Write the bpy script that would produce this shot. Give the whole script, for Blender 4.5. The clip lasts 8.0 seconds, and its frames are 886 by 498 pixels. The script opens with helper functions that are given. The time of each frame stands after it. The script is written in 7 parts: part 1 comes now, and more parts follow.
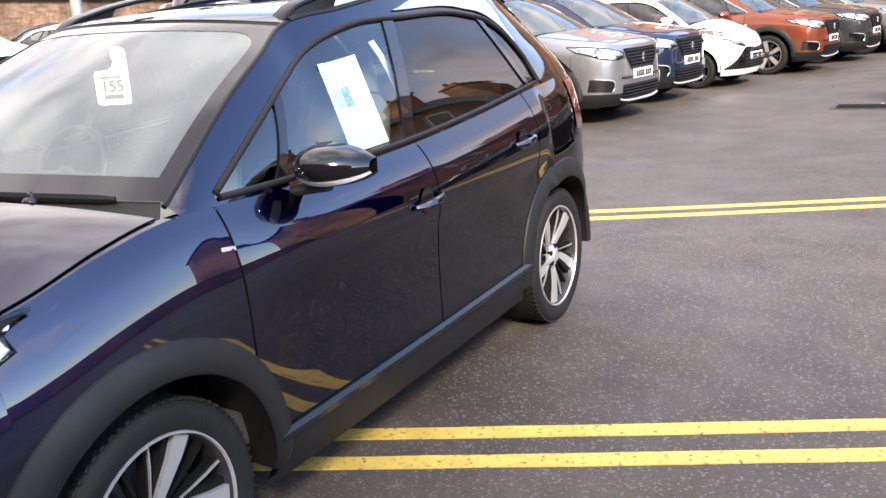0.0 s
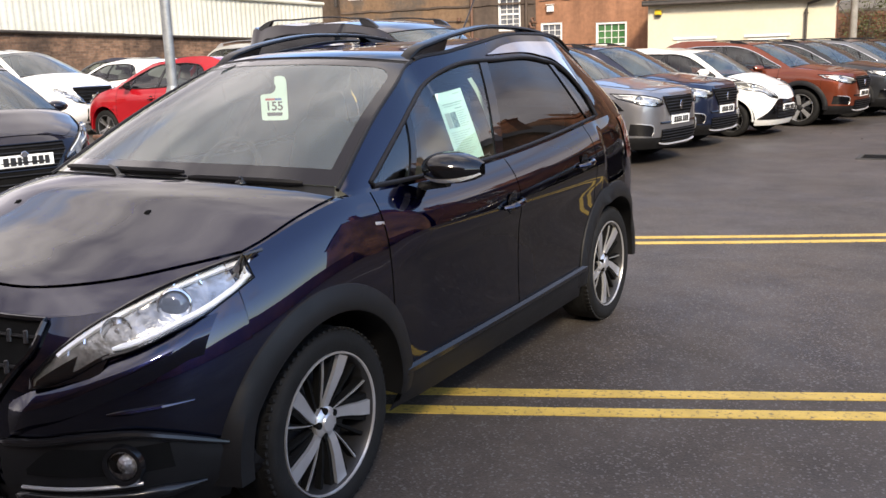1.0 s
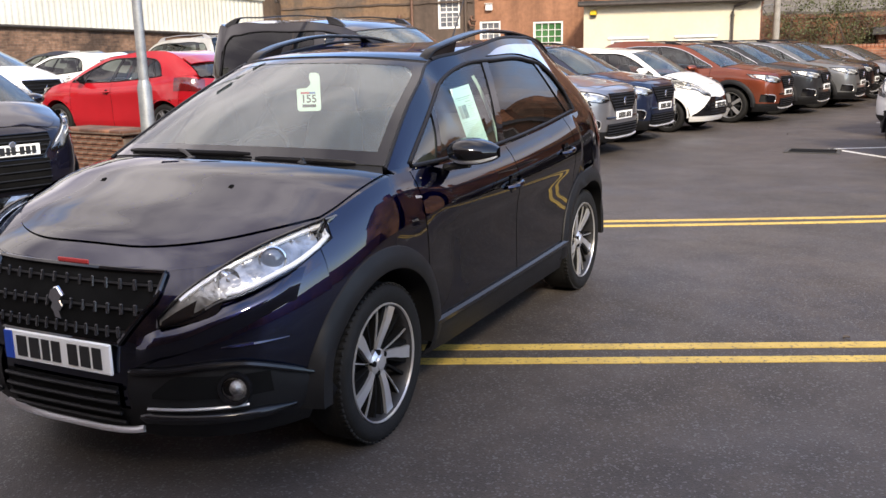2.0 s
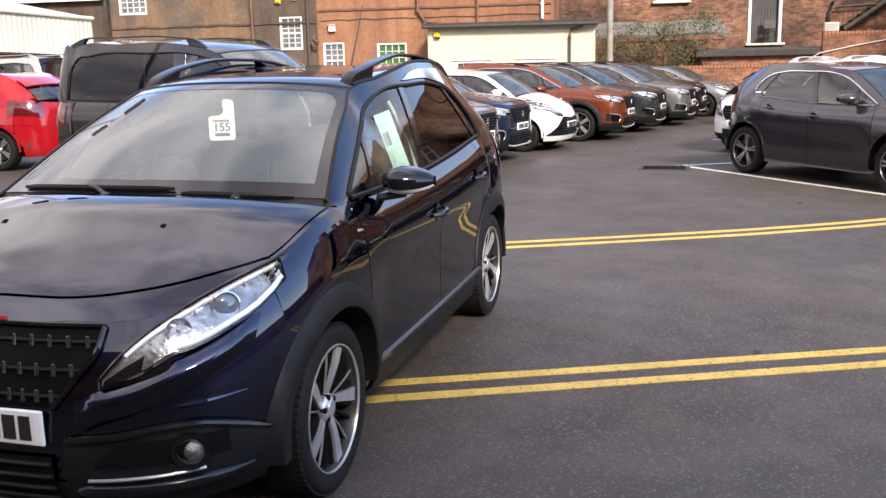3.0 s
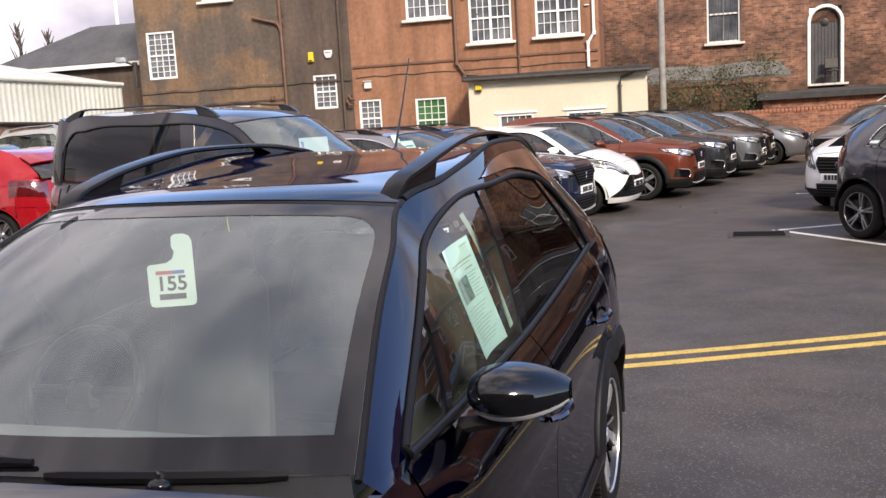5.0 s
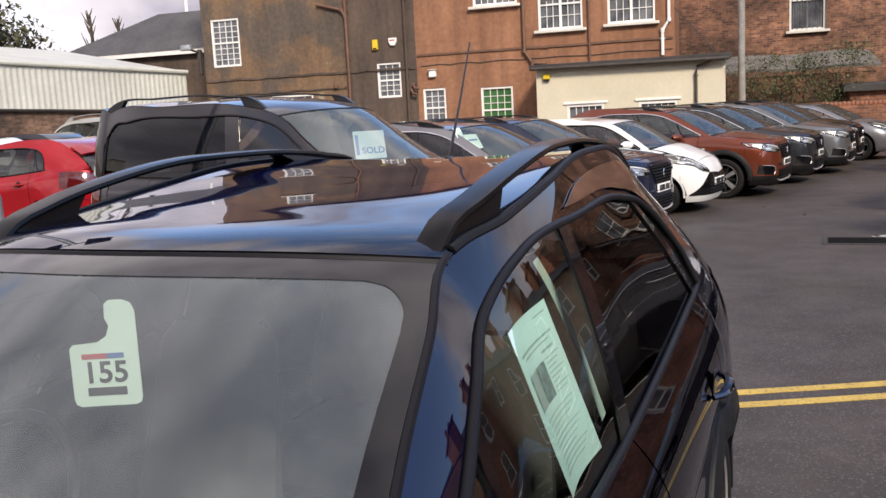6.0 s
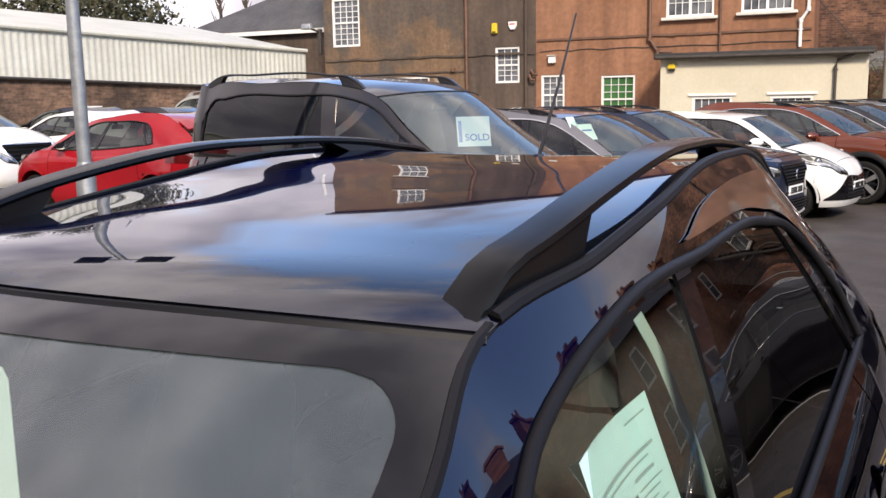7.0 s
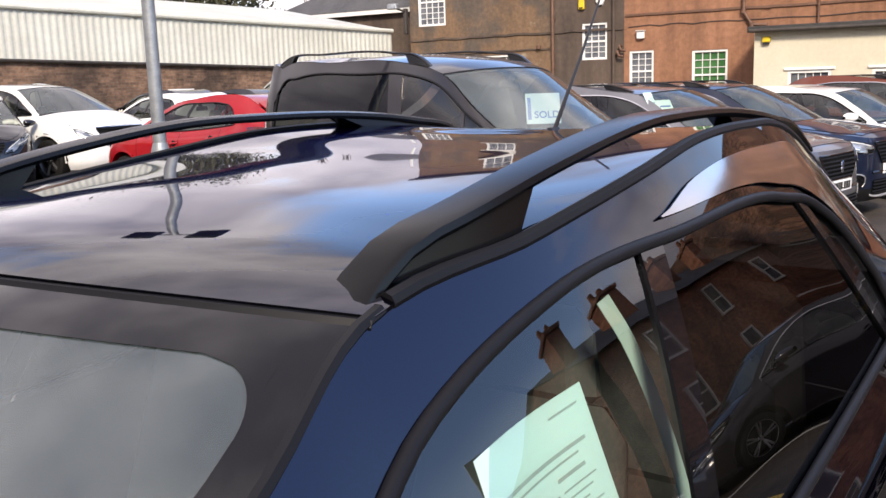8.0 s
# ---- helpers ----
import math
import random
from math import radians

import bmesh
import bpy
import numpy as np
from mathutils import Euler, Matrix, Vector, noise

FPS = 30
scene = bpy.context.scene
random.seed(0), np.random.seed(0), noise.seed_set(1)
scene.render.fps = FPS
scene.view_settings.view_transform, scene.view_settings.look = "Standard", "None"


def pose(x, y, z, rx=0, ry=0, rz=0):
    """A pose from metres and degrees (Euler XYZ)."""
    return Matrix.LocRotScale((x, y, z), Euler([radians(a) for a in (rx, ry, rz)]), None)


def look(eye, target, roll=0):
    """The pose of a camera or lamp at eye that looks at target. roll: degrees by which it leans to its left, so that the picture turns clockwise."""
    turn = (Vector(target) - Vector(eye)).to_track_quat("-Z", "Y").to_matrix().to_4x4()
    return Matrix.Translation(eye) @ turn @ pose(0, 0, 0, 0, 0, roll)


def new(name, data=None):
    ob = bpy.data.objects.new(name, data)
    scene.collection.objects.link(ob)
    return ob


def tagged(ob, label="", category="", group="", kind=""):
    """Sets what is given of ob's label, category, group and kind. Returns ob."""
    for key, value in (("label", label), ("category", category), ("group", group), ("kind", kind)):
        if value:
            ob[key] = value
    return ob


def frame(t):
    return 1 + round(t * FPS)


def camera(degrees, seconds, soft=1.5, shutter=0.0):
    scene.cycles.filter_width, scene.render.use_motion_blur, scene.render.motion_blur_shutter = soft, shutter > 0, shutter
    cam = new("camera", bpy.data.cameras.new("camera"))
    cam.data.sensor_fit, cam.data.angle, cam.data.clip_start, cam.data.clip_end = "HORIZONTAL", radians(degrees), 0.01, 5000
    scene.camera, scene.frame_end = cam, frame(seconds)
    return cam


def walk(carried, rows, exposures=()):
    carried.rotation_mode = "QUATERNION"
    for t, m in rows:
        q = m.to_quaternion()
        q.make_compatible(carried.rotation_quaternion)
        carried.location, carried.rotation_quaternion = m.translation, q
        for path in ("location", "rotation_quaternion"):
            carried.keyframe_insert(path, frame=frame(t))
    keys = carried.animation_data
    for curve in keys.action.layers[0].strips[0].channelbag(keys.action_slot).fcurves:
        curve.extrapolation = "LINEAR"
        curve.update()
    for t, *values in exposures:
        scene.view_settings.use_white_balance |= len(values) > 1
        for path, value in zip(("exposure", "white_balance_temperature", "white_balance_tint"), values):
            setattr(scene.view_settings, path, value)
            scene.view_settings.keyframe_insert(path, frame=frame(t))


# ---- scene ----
cam = camera(52.1, 8.0)
PATH = [
    (0, (2.352, -2.615, 1.479), (1.406, -0.929, 0.969), -3.6),
    (0.5, (2.509, -3.09, 1.474), (1.497, -1.427, 1.021), -2.1),
    (1, (2.566, -3.467, 1.482), (1.557, -1.791, 1.068), -1.9),
    (1.2, (2.651, -3.707, 1.522), (1.67, -2.029, 1.046), -1.7),
    (2.3, (2.397, -4.293, 1.511), (1.586, -2.508, 1.116), -1.4),
    (2.5, (2.272, -4.337, 1.515), (1.525, -2.521, 1.135), -1.2),
    (3, (2.086, -4.205, 1.542), (1.536, -2.322, 1.151), -1.3),
    (3.5, (1.905, -3.819, 1.552), (1.446, -1.916, 1.147), -0.9),
    (4, (1.673, -3.357, 1.588), (1.241, -1.436, 1.24), -0.6),
    (4.5, (1.508, -2.903, 1.657), (1.006, -0.99, 1.36), -2.7),
    (4.7, (1.444, -2.705, 1.662), (0.883, -0.806, 1.378), -3.1),
    (6, (1.095, -1.66, 1.709), (0.328, 0.163, 1.413), -3.0),
    (6.5, (0.988, -1.347, 1.716), (0.123, 0.433, 1.425), -0.8),
    (7, (0.934, -1.079, 1.703), (-0.052, 0.631, 1.385), -1.0),
    (7.5, (0.994, -0.929, 1.676), (-0.133, 0.683, 1.317), -1.6),
    (8, (1.057, -0.902, 1.681), (-0.094, 0.694, 1.324), -1.8),
]
walk(cam, [(t, look(eye, target, roll)) for t, eye, target, roll in PATH], [(0, 2.08, 7750, 9), (0.4, 1.56, 7750, 9), (1.0, 1.08, 7800, 9), (2.5, 1.2, 7600, 11), (3.5, 1.34, 7500, 12), (4.0, 1.34, 7450, 12), (4.5, 1.12, 7450, 12), (6.0, 0.5, 7450, 12), (8.0, 0.78, 7450, 12)])

# ---- world, sun, exposure ----
import collections

world = bpy.data.worlds.new("sky")
scene.world = world
world.use_nodes = True
SUN_EL, SUN_AZ = 34.0, 142.0     # degrees; azimuth clockwise from +y


def make_world():
    t = world.node_tree
    t.nodes.clear()
    n, l = t.nodes.new, t.links.new
    out, bg = n("ShaderNodeOutputWorld"), n("ShaderNodeBackground")
    sky = n("ShaderNodeTexSky")
    sky.sky_type, sky.sun_disc = "NISHITA", False
    sky.sun_elevation, sky.sun_rotation = radians(SUN_EL), radians(SUN_AZ)
    sky.air_density, sky.dust_density, sky.ozone_density = 1.0, 0.6, 2.5
    co, mp = n("ShaderNodeTexCoord"), n("ShaderNodeMapping")
    mp.inputs["Scale"].default_value = (1.0, 1.0, 1.5)
    mp.inputs["Location"].default_value = (3.6, -3.3, -1.6)
    big, fine = n("ShaderNodeTexNoise"), n("ShaderNodeTexNoise")
    big.inputs["Scale"].default_value, big.inputs["Detail"].default_value = 1.6, 7
    big.inputs["Roughness"].default_value = 0.55
    fine.inputs["Scale"].default_value, fine.inputs["Detail"].default_value = 3.4, 7
    cover, shade = n("ShaderNodeValToRGB"), n("ShaderNodeValToRGB")
    cover.color_ramp.elements[0].position, cover.color_ramp.elements[1].position = 0.43, 0.55
    shade.color_ramp.elements[0].position, shade.color_ramp.elements[1].position = 0.36, 0.66
    shade.color_ramp.elements[0].color = (2.25, 2.25, 3.0, 1)
    shade.color_ramp.elements[1].color = (6.6, 6.6, 7.6, 1)
    mix = n("ShaderNodeMix")
    mix.data_type = "RGBA"
    l(co.outputs["Generated"], mp.inputs["Vector"])
    l(mp.outputs["Vector"], big.inputs["Vector"])
    l(mp.outputs["Vector"], fine.inputs["Vector"])
    # the cloud thickens towards the south-west and clears towards the north-east
    lean, sm = n("ShaderNodeVectorMath"), n("ShaderNodeMath")
    lean.operation, sm.operation = "DOT_PRODUCT", "ADD"
    lean.inputs[1].default_value = (-0.15, -0.05, 0.03)
    l(co.outputs["Generated"], lean.inputs[0])
    l(big.outputs["Fac"], sm.inputs[0])
    l(lean.outputs["Value"], sm.inputs[1])
    l(sm.outputs[0], cover.inputs["Fac"])
    l(fine.outputs["Fac"], shade.inputs["Fac"])
    l(cover.outputs["Color"], mix.inputs["Factor"])
    lift = n("ShaderNodeMix")
    lift.data_type, lift.blend_type = "RGBA", "MULTIPLY"
    lift.inputs["Factor"].default_value, lift.inputs["B"].default_value = 1.0, (1.5, 1.56, 1.8, 1)
    l(sky.outputs["Color"], lift.inputs["A"])
    l(lift.outputs["Result"], mix.inputs["A"])
    l(shade.outputs["Color"], mix.inputs["B"])
    l(mix.outputs["Result"], bg.inputs["Color"])
    bg.inputs["Strength"].default_value = 0.15
    l(bg.outputs["Background"], out.inputs["Surface"])


make_world()
sun = new("sun", bpy.data.lights.new("sun", "SUN"))
sun.data.energy, sun.data.angle, sun.data.color = 2.9, radians(10), (1.0, 0.93, 0.83)
sun.matrix_world = look((-40 * math.sin(radians(SUN_AZ)) * -1, 40 * math.cos(radians(SUN_AZ)), 40 * math.tan(radians(SUN_EL))), (0, 0, 0))


# ---- materials ----
def nodes(name):
    m = bpy.data.materials.new(name)
    m.use_nodes = True
    return m, m.node_tree, m.node_tree.nodes["Principled BSDF"]


def ramp_noise(t, scale, lo, hi, detail=5, vec=None, rough=0.6, stretch=None):
    """A noise in object space turned into a ramp between two colours."""
    tx, rp = t.nodes.new("ShaderNodeTexNoise"), t.nodes.new("ShaderNodeValToRGB")
    tx.inputs["Scale"].default_value, tx.inputs["Detail"].default_value, tx.inputs["Roughness"].default_value = scale, detail, rough
    if vec is None:
        co = t.nodes.new("ShaderNodeTexCoord")
        vec = co.outputs["Object"]
    if stretch:
        mp = t.nodes.new("ShaderNodeMapping")
        mp.inputs["Scale"].default_value = stretch
        t.links.new(vec, mp.inputs["Vector"])
        vec = mp.outputs["Vector"]
    t.links.new(vec, tx.inputs["Vector"])
    rp.color_ramp.elements[0].color, rp.color_ramp.elements[1].color = (*lo, 1), (*hi, 1)
    rp.color_ramp.elements[0].position, rp.color_ramp.elements[1].position = 0.33, 0.67
    t.links.new(tx.outputs["Fac"], rp.inputs["Fac"])
    return rp


def blend(t, kind, fac, a, b):
    mx = t.nodes.new("ShaderNodeMix")
    mx.data_type, mx.blend_type = "RGBA", kind
    for sock, v in (("Factor", fac), ("A", a), ("B", b)):
        if hasattr(v, "outputs"):
            t.links.new(v.outputs[2 if v.bl_idname == "ShaderNodeMix" else 0], mx.inputs[sock])
        elif hasattr(v, "is_linked"):
            t.links.new(v, mx.inputs[sock])
        else:
            mx.inputs[sock].default_value = v if sock == "Factor" else (*v, 1)
    return mx


def bump(t, p, height, strength, distance=0.01):
    b = t.nodes.new("ShaderNodeBump")
    b.inputs["Strength"].default_value, b.inputs["Distance"].default_value = strength, distance
    t.links.new(height, b.inputs["Height"])
    t.links.new(b.outputs["Normal"], p.inputs["Normal"])


def surface(name, lo, hi, rough, scale=3.0, metal=0.0, fine=0.0, bump_by=0.0, bump_scale=60, coat=0.0, spec=0.5):
    """A two-scale mottled surface with fine relief."""
    m, t, p = nodes(name)
    a = ramp_noise(t, scale, lo, hi)
    col = a
    if fine:
        g = ramp_noise(t, scale * 14, (1 - fine,) * 3, (1 + fine * 0.4,) * 3, 3)
        col = blend(t, "MULTIPLY", 1.0, a, g)
        t.links.new(col.outputs[2], p.inputs["Base Color"])
    else:
        t.links.new(col.outputs[0], p.inputs["Base Color"])
    p.inputs["Roughness"].default_value, p.inputs["Metallic"].default_value = rough, metal
    p.inputs["Coat Weight"].default_value, p.inputs["Coat Roughness"].default_value = coat, 0.03
    p.inputs["Specular IOR Level"].default_value = spec
    if bump_by:
        tx = t.nodes.new("ShaderNodeTexNoise")
        co = t.nodes.new("ShaderNodeTexCoord")
        tx.inputs["Scale"].default_value, tx.inputs["Detail"].default_value = bump_scale, 4
        t.links.new(co.outputs["Object"], tx.inputs["Vector"])
        bump(t, p, tx.outputs["Fac"], bump_by)
    return m


def car_paint(name, rgb, metal=0.35, rough=0.3, coat=1.5, edge=(1.0, 1.0, 1.0)):
    """Metallic lacquer under a clear coat, with a faint film of dust."""
    m, t, p = nodes(name)
    a = ramp_noise(t, 2, tuple(c * 0.92 for c in rgb), tuple(c * 1.08 for c in rgb), 4)
    t.links.new(a.outputs[0], p.inputs["Base Color"])
    d = ramp_noise(t, 5, (0.005,) * 3, (0.03,) * 3, 6)
    t.links.new(d.outputs[0], p.inputs["Coat Roughness"])
    p.inputs["Metallic"].default_value, p.inputs["Roughness"].default_value = metal, rough
    p.inputs["Coat Weight"].default_value, p.inputs["Coat IOR"].default_value = 1.0, coat
    p.inputs["Specular IOR Level"].default_value = 0.05
    p.inputs["Specular Tint"].default_value = (*edge, 1)
    return m


def thin_glass(name, tint, ior=1.5, rough=0.0, haze=0.0):
    """A pane: clear with its tint, a diffuse haze in place of sky glare, and gloss that grows towards grazing."""
    m, t, p = nodes(name)
    t.nodes.remove(p)
    out = t.nodes["Material Output"]
    mx, tr, gl, fr = (t.nodes.new("ShaderNode" + k) for k in ("MixShader", "BsdfTransparent", "BsdfGlossy", "Fresnel"))
    tr.inputs["Color"].default_value = (*tint, 1)
    gl.inputs["Roughness"].default_value = rough
    fr.inputs["IOR"].default_value = ior
    t.links.new(fr.outputs[0], mx.inputs[0])
    # pale diffuse layer imitates the veil of bright sky reflected in the windscreens
    if haze:
        film, df = t.nodes.new("ShaderNodeMixShader"), t.nodes.new("ShaderNodeBsdfDiffuse")
        df.inputs["Color"].default_value = (0.54, 0.72, 0.76, 1)
        haze_mix = ramp_noise(t, 2.5, (haze * 0.75,) * 3, (haze * 1.25,) * 3, 5)
        t.links.new(haze_mix.outputs[0], film.inputs[0])
        t.links.new(tr.outputs[0], film.inputs[1])
        t.links.new(df.outputs[0], film.inputs[2])
        t.links.new(film.outputs[0], mx.inputs[1])
    else:
        t.links.new(tr.outputs[0], mx.inputs[1])
    t.links.new(gl.outputs[0], mx.inputs[2])
    t.links.new(mx.outputs[0], out.inputs["Surface"])
    return m


def asphalt():
    m, t, p = nodes("asphalt")
    co = t.nodes.new("ShaderNodeTexCoord").outputs["Object"]
    base = ramp_noise(t, 0.35, (0.043, 0.0355, 0.0305), (0.066, 0.0555, 0.0485), 6, co)
    patch = ramp_noise(t, 2.2, (0.75, 0.75, 0.76), (1.2, 1.18, 1.15), 5, co)
    vor = t.nodes.new("ShaderNodeTexVoronoi")
    vor.inputs["Scale"].default_value = 140
    t.links.new(co, vor.inputs["Vector"])
    rp = t.nodes.new("ShaderNodeValToRGB")
    rp.color_ramp.elements[0].color, rp.color_ramp.elements[1].color = (0.72, 0.72, 0.72, 1), (1.38, 1.36, 1.33, 1)
    t.links.new(vor.outputs["Color"], rp.inputs["Fac"])
    c = blend(t, "MULTIPLY", 1.0, base, patch)
    c = blend(t, "MULTIPLY", 0.8, c, rp)
    sp = t.nodes.new("ShaderNodeTexVoronoi")
    sp.inputs["Scale"].default_value = 120
    t.links.new(co, sp.inputs["Vector"])
    pick = t.nodes.new("ShaderNodeValToRGB")
    pick.color_ramp.interpolation = "CONSTANT"
    pick.color_ramp.elements[1].position = 0.91
    sh = t.nodes.new("ShaderNodeSeparateColor")
    t.links.new(sp.outputs["Color"], sh.inputs[0])
    t.links.new(sh.outputs[0], pick.inputs["Fac"])
    c = blend(t, "MIX", pick, c, (0.112, 0.104, 0.097))
    t.links.new(c.outputs[2], p.inputs["Base Color"])
    wet = ramp_noise(t, 0.8, (0.5,) * 3, (0.75,) * 3, 5, co)
    p.inputs["Specular IOR Level"].default_value = 0.35
    t.links.new(wet.outputs[0], p.inputs["Roughness"])
    bump(t, p, vor.outputs["Distance"], 0.4, 0.003)
    return m


def road_paint(name, rgb):
    """Thermoplastic line, worn through to the asphalt in flecks."""
    m, t, p = nodes(name)
    a = ramp_noise(t, 6, tuple(c * 0.8 for c in rgb), tuple(c * 1.08 for c in rgb), 6)
    w = ramp_noise(t, 45, (0, 0, 0), (1, 1, 1), 6)
    w.color_ramp.elements[0].position, w.color_ramp.elements[1].position = 0.31, 0.45
    c = blend(t, "MIX", w, (0.07, 0.062, 0.05), a)
    t.links.new(c.outputs[2], p.inputs["Base Color"])
    p.inputs["Roughness"].default_value = 0.6
    tx = t.nodes.new("ShaderNodeTexNoise")
    tx.inputs["Scale"].default_value = 120
    bump(t, p, tx.outputs["Fac"], 0.4, 0.004)
    return m


def masonry(name, lo, hi, mortar, axis="x", stain=0.35):
    """Brickwork of 225 x 75 mm courses on an upright face along the given axis."""
    m, t, p = nodes(name)
    co = t.nodes.new("ShaderNodeTexCoord").outputs["Object"]
    sep, comb = t.nodes.new("ShaderNodeSeparateXYZ"), t.nodes.new("ShaderNodeCombineXYZ")
    t.links.new(co, sep.inputs[0])
    t.links.new(sep.outputs["X" if axis == "x" else "Y"], comb.inputs[0])
    t.links.new(sep.outputs["Z"], comb.inputs[1])
    br = t.nodes.new("ShaderNodeTexBrick")
    br.inputs["Scale"].default_value = 1.0
    for k, v in (("Brick Width", 0.225), ("Row Height", 0.075), ("Mortar Size", 0.008), ("Mortar Smooth", 0.3), ("Bias", 0.0)):
        br.inputs[k].default_value = v
    br.inputs["Color1"].default_value, br.inputs["Color2"].default_value, br.inputs["Mortar"].default_value = (*lo, 1), (*hi, 1), (*mortar, 1)
    t.links.new(comb.outputs[0], br.inputs["Vector"])
    big = ramp_noise(t, 0.45, (1 - stain,) * 3, (1.35, 1.28, 1.2), 8, co)
    big.color_ramp.elements[0].position, big.color_ramp.elements[1].position = 0.4, 0.6
    c = blend(t, "MULTIPLY", 1.0, br, big)
    sm = ramp_noise(t, 5, (0.45, 0.42, 0.40), (1.35, 1.35, 1.35), 8, co, 0.75)
    c = blend(t, "MULTIPLY", 0.9, c, sm)
    t.links.new(c.outputs[2], p.inputs["Base Color"])
    p.inputs["Roughness"].default_value = 0.9
    bump(t, p, br.outputs["Fac"], -0.6, 0.01)
    return m


def old_render(name, lo, hi, streak=0.45):
    """Painted render with rain streaks and grimy patches."""
    m, t, p = nodes(name)
    co = t.nodes.new("ShaderNodeTexCoord").outputs["Object"]
    a = ramp_noise(t, 0.5, lo, hi, 8, co)
    s = ramp_noise(t, 1.0, (1 - streak,) * 3, (1.1,) * 3, 6, co, 0.6, (2.2, 2.2, 0.22))
    g = ramp_noise(t, 7, (0.8,) * 3, (1.1,) * 3, 6, co)
    c = blend(t, "MULTIPLY", 1.0, a, s)
    c = blend(t, "MULTIPLY", 1.0, c, g)
    t.links.new(c.outputs[2], p.inputs["Base Color"])
    p.inputs["Roughness"].default_value = 0.88
    tx = t.nodes.new("ShaderNodeTexNoise")
    tx.inputs["Scale"].default_value, tx.inputs["Detail"].default_value = 30, 6
    t.links.new(co, tx.inputs["Vector"])
    bump(t, p, tx.outputs["Fac"], 0.35, 0.02)
    return m


def patched_render(name, grey, warm, pale):
    """Old render where coats of different colours show in ragged patches."""
    m, t, p = nodes(name)
    co = t.nodes.new("ShaderNodeTexCoord").outputs["Object"]
    a = ramp_noise(t, 0.33, grey, warm, 9, co, 0.62)
    a.color_ramp.elements[0].position, a.color_ramp.elements[1].position = 0.455, 0.53
    f = ramp_noise(t, 0.7, (0, 0, 0), (1, 1, 1), 9, co, 0.7)
    f.color_ramp.elements[0].position, f.color_ramp.elements[1].position = 0.62, 0.68
    c = blend(t, "MIX", f, a, pale)
    s = ramp_noise(t, 1.0, (0.68,) * 3, (1.12,) * 3, 7, co, 0.65, (1.5, 1.5, 0.3))
    c = blend(t, "MULTIPLY", 0.8, c, s)
    g = ramp_noise(t, 8, (0.78,) * 3, (1.12,) * 3, 6, co)
    c = blend(t, "MULTIPLY", 1.0, c, g)
    t.links.new(c.outputs[2], p.inputs["Base Color"])
    p.inputs["Roughness"].default_value = 0.9
    bump(t, p, g.outputs[0], 0.3, 0.02)
    return m


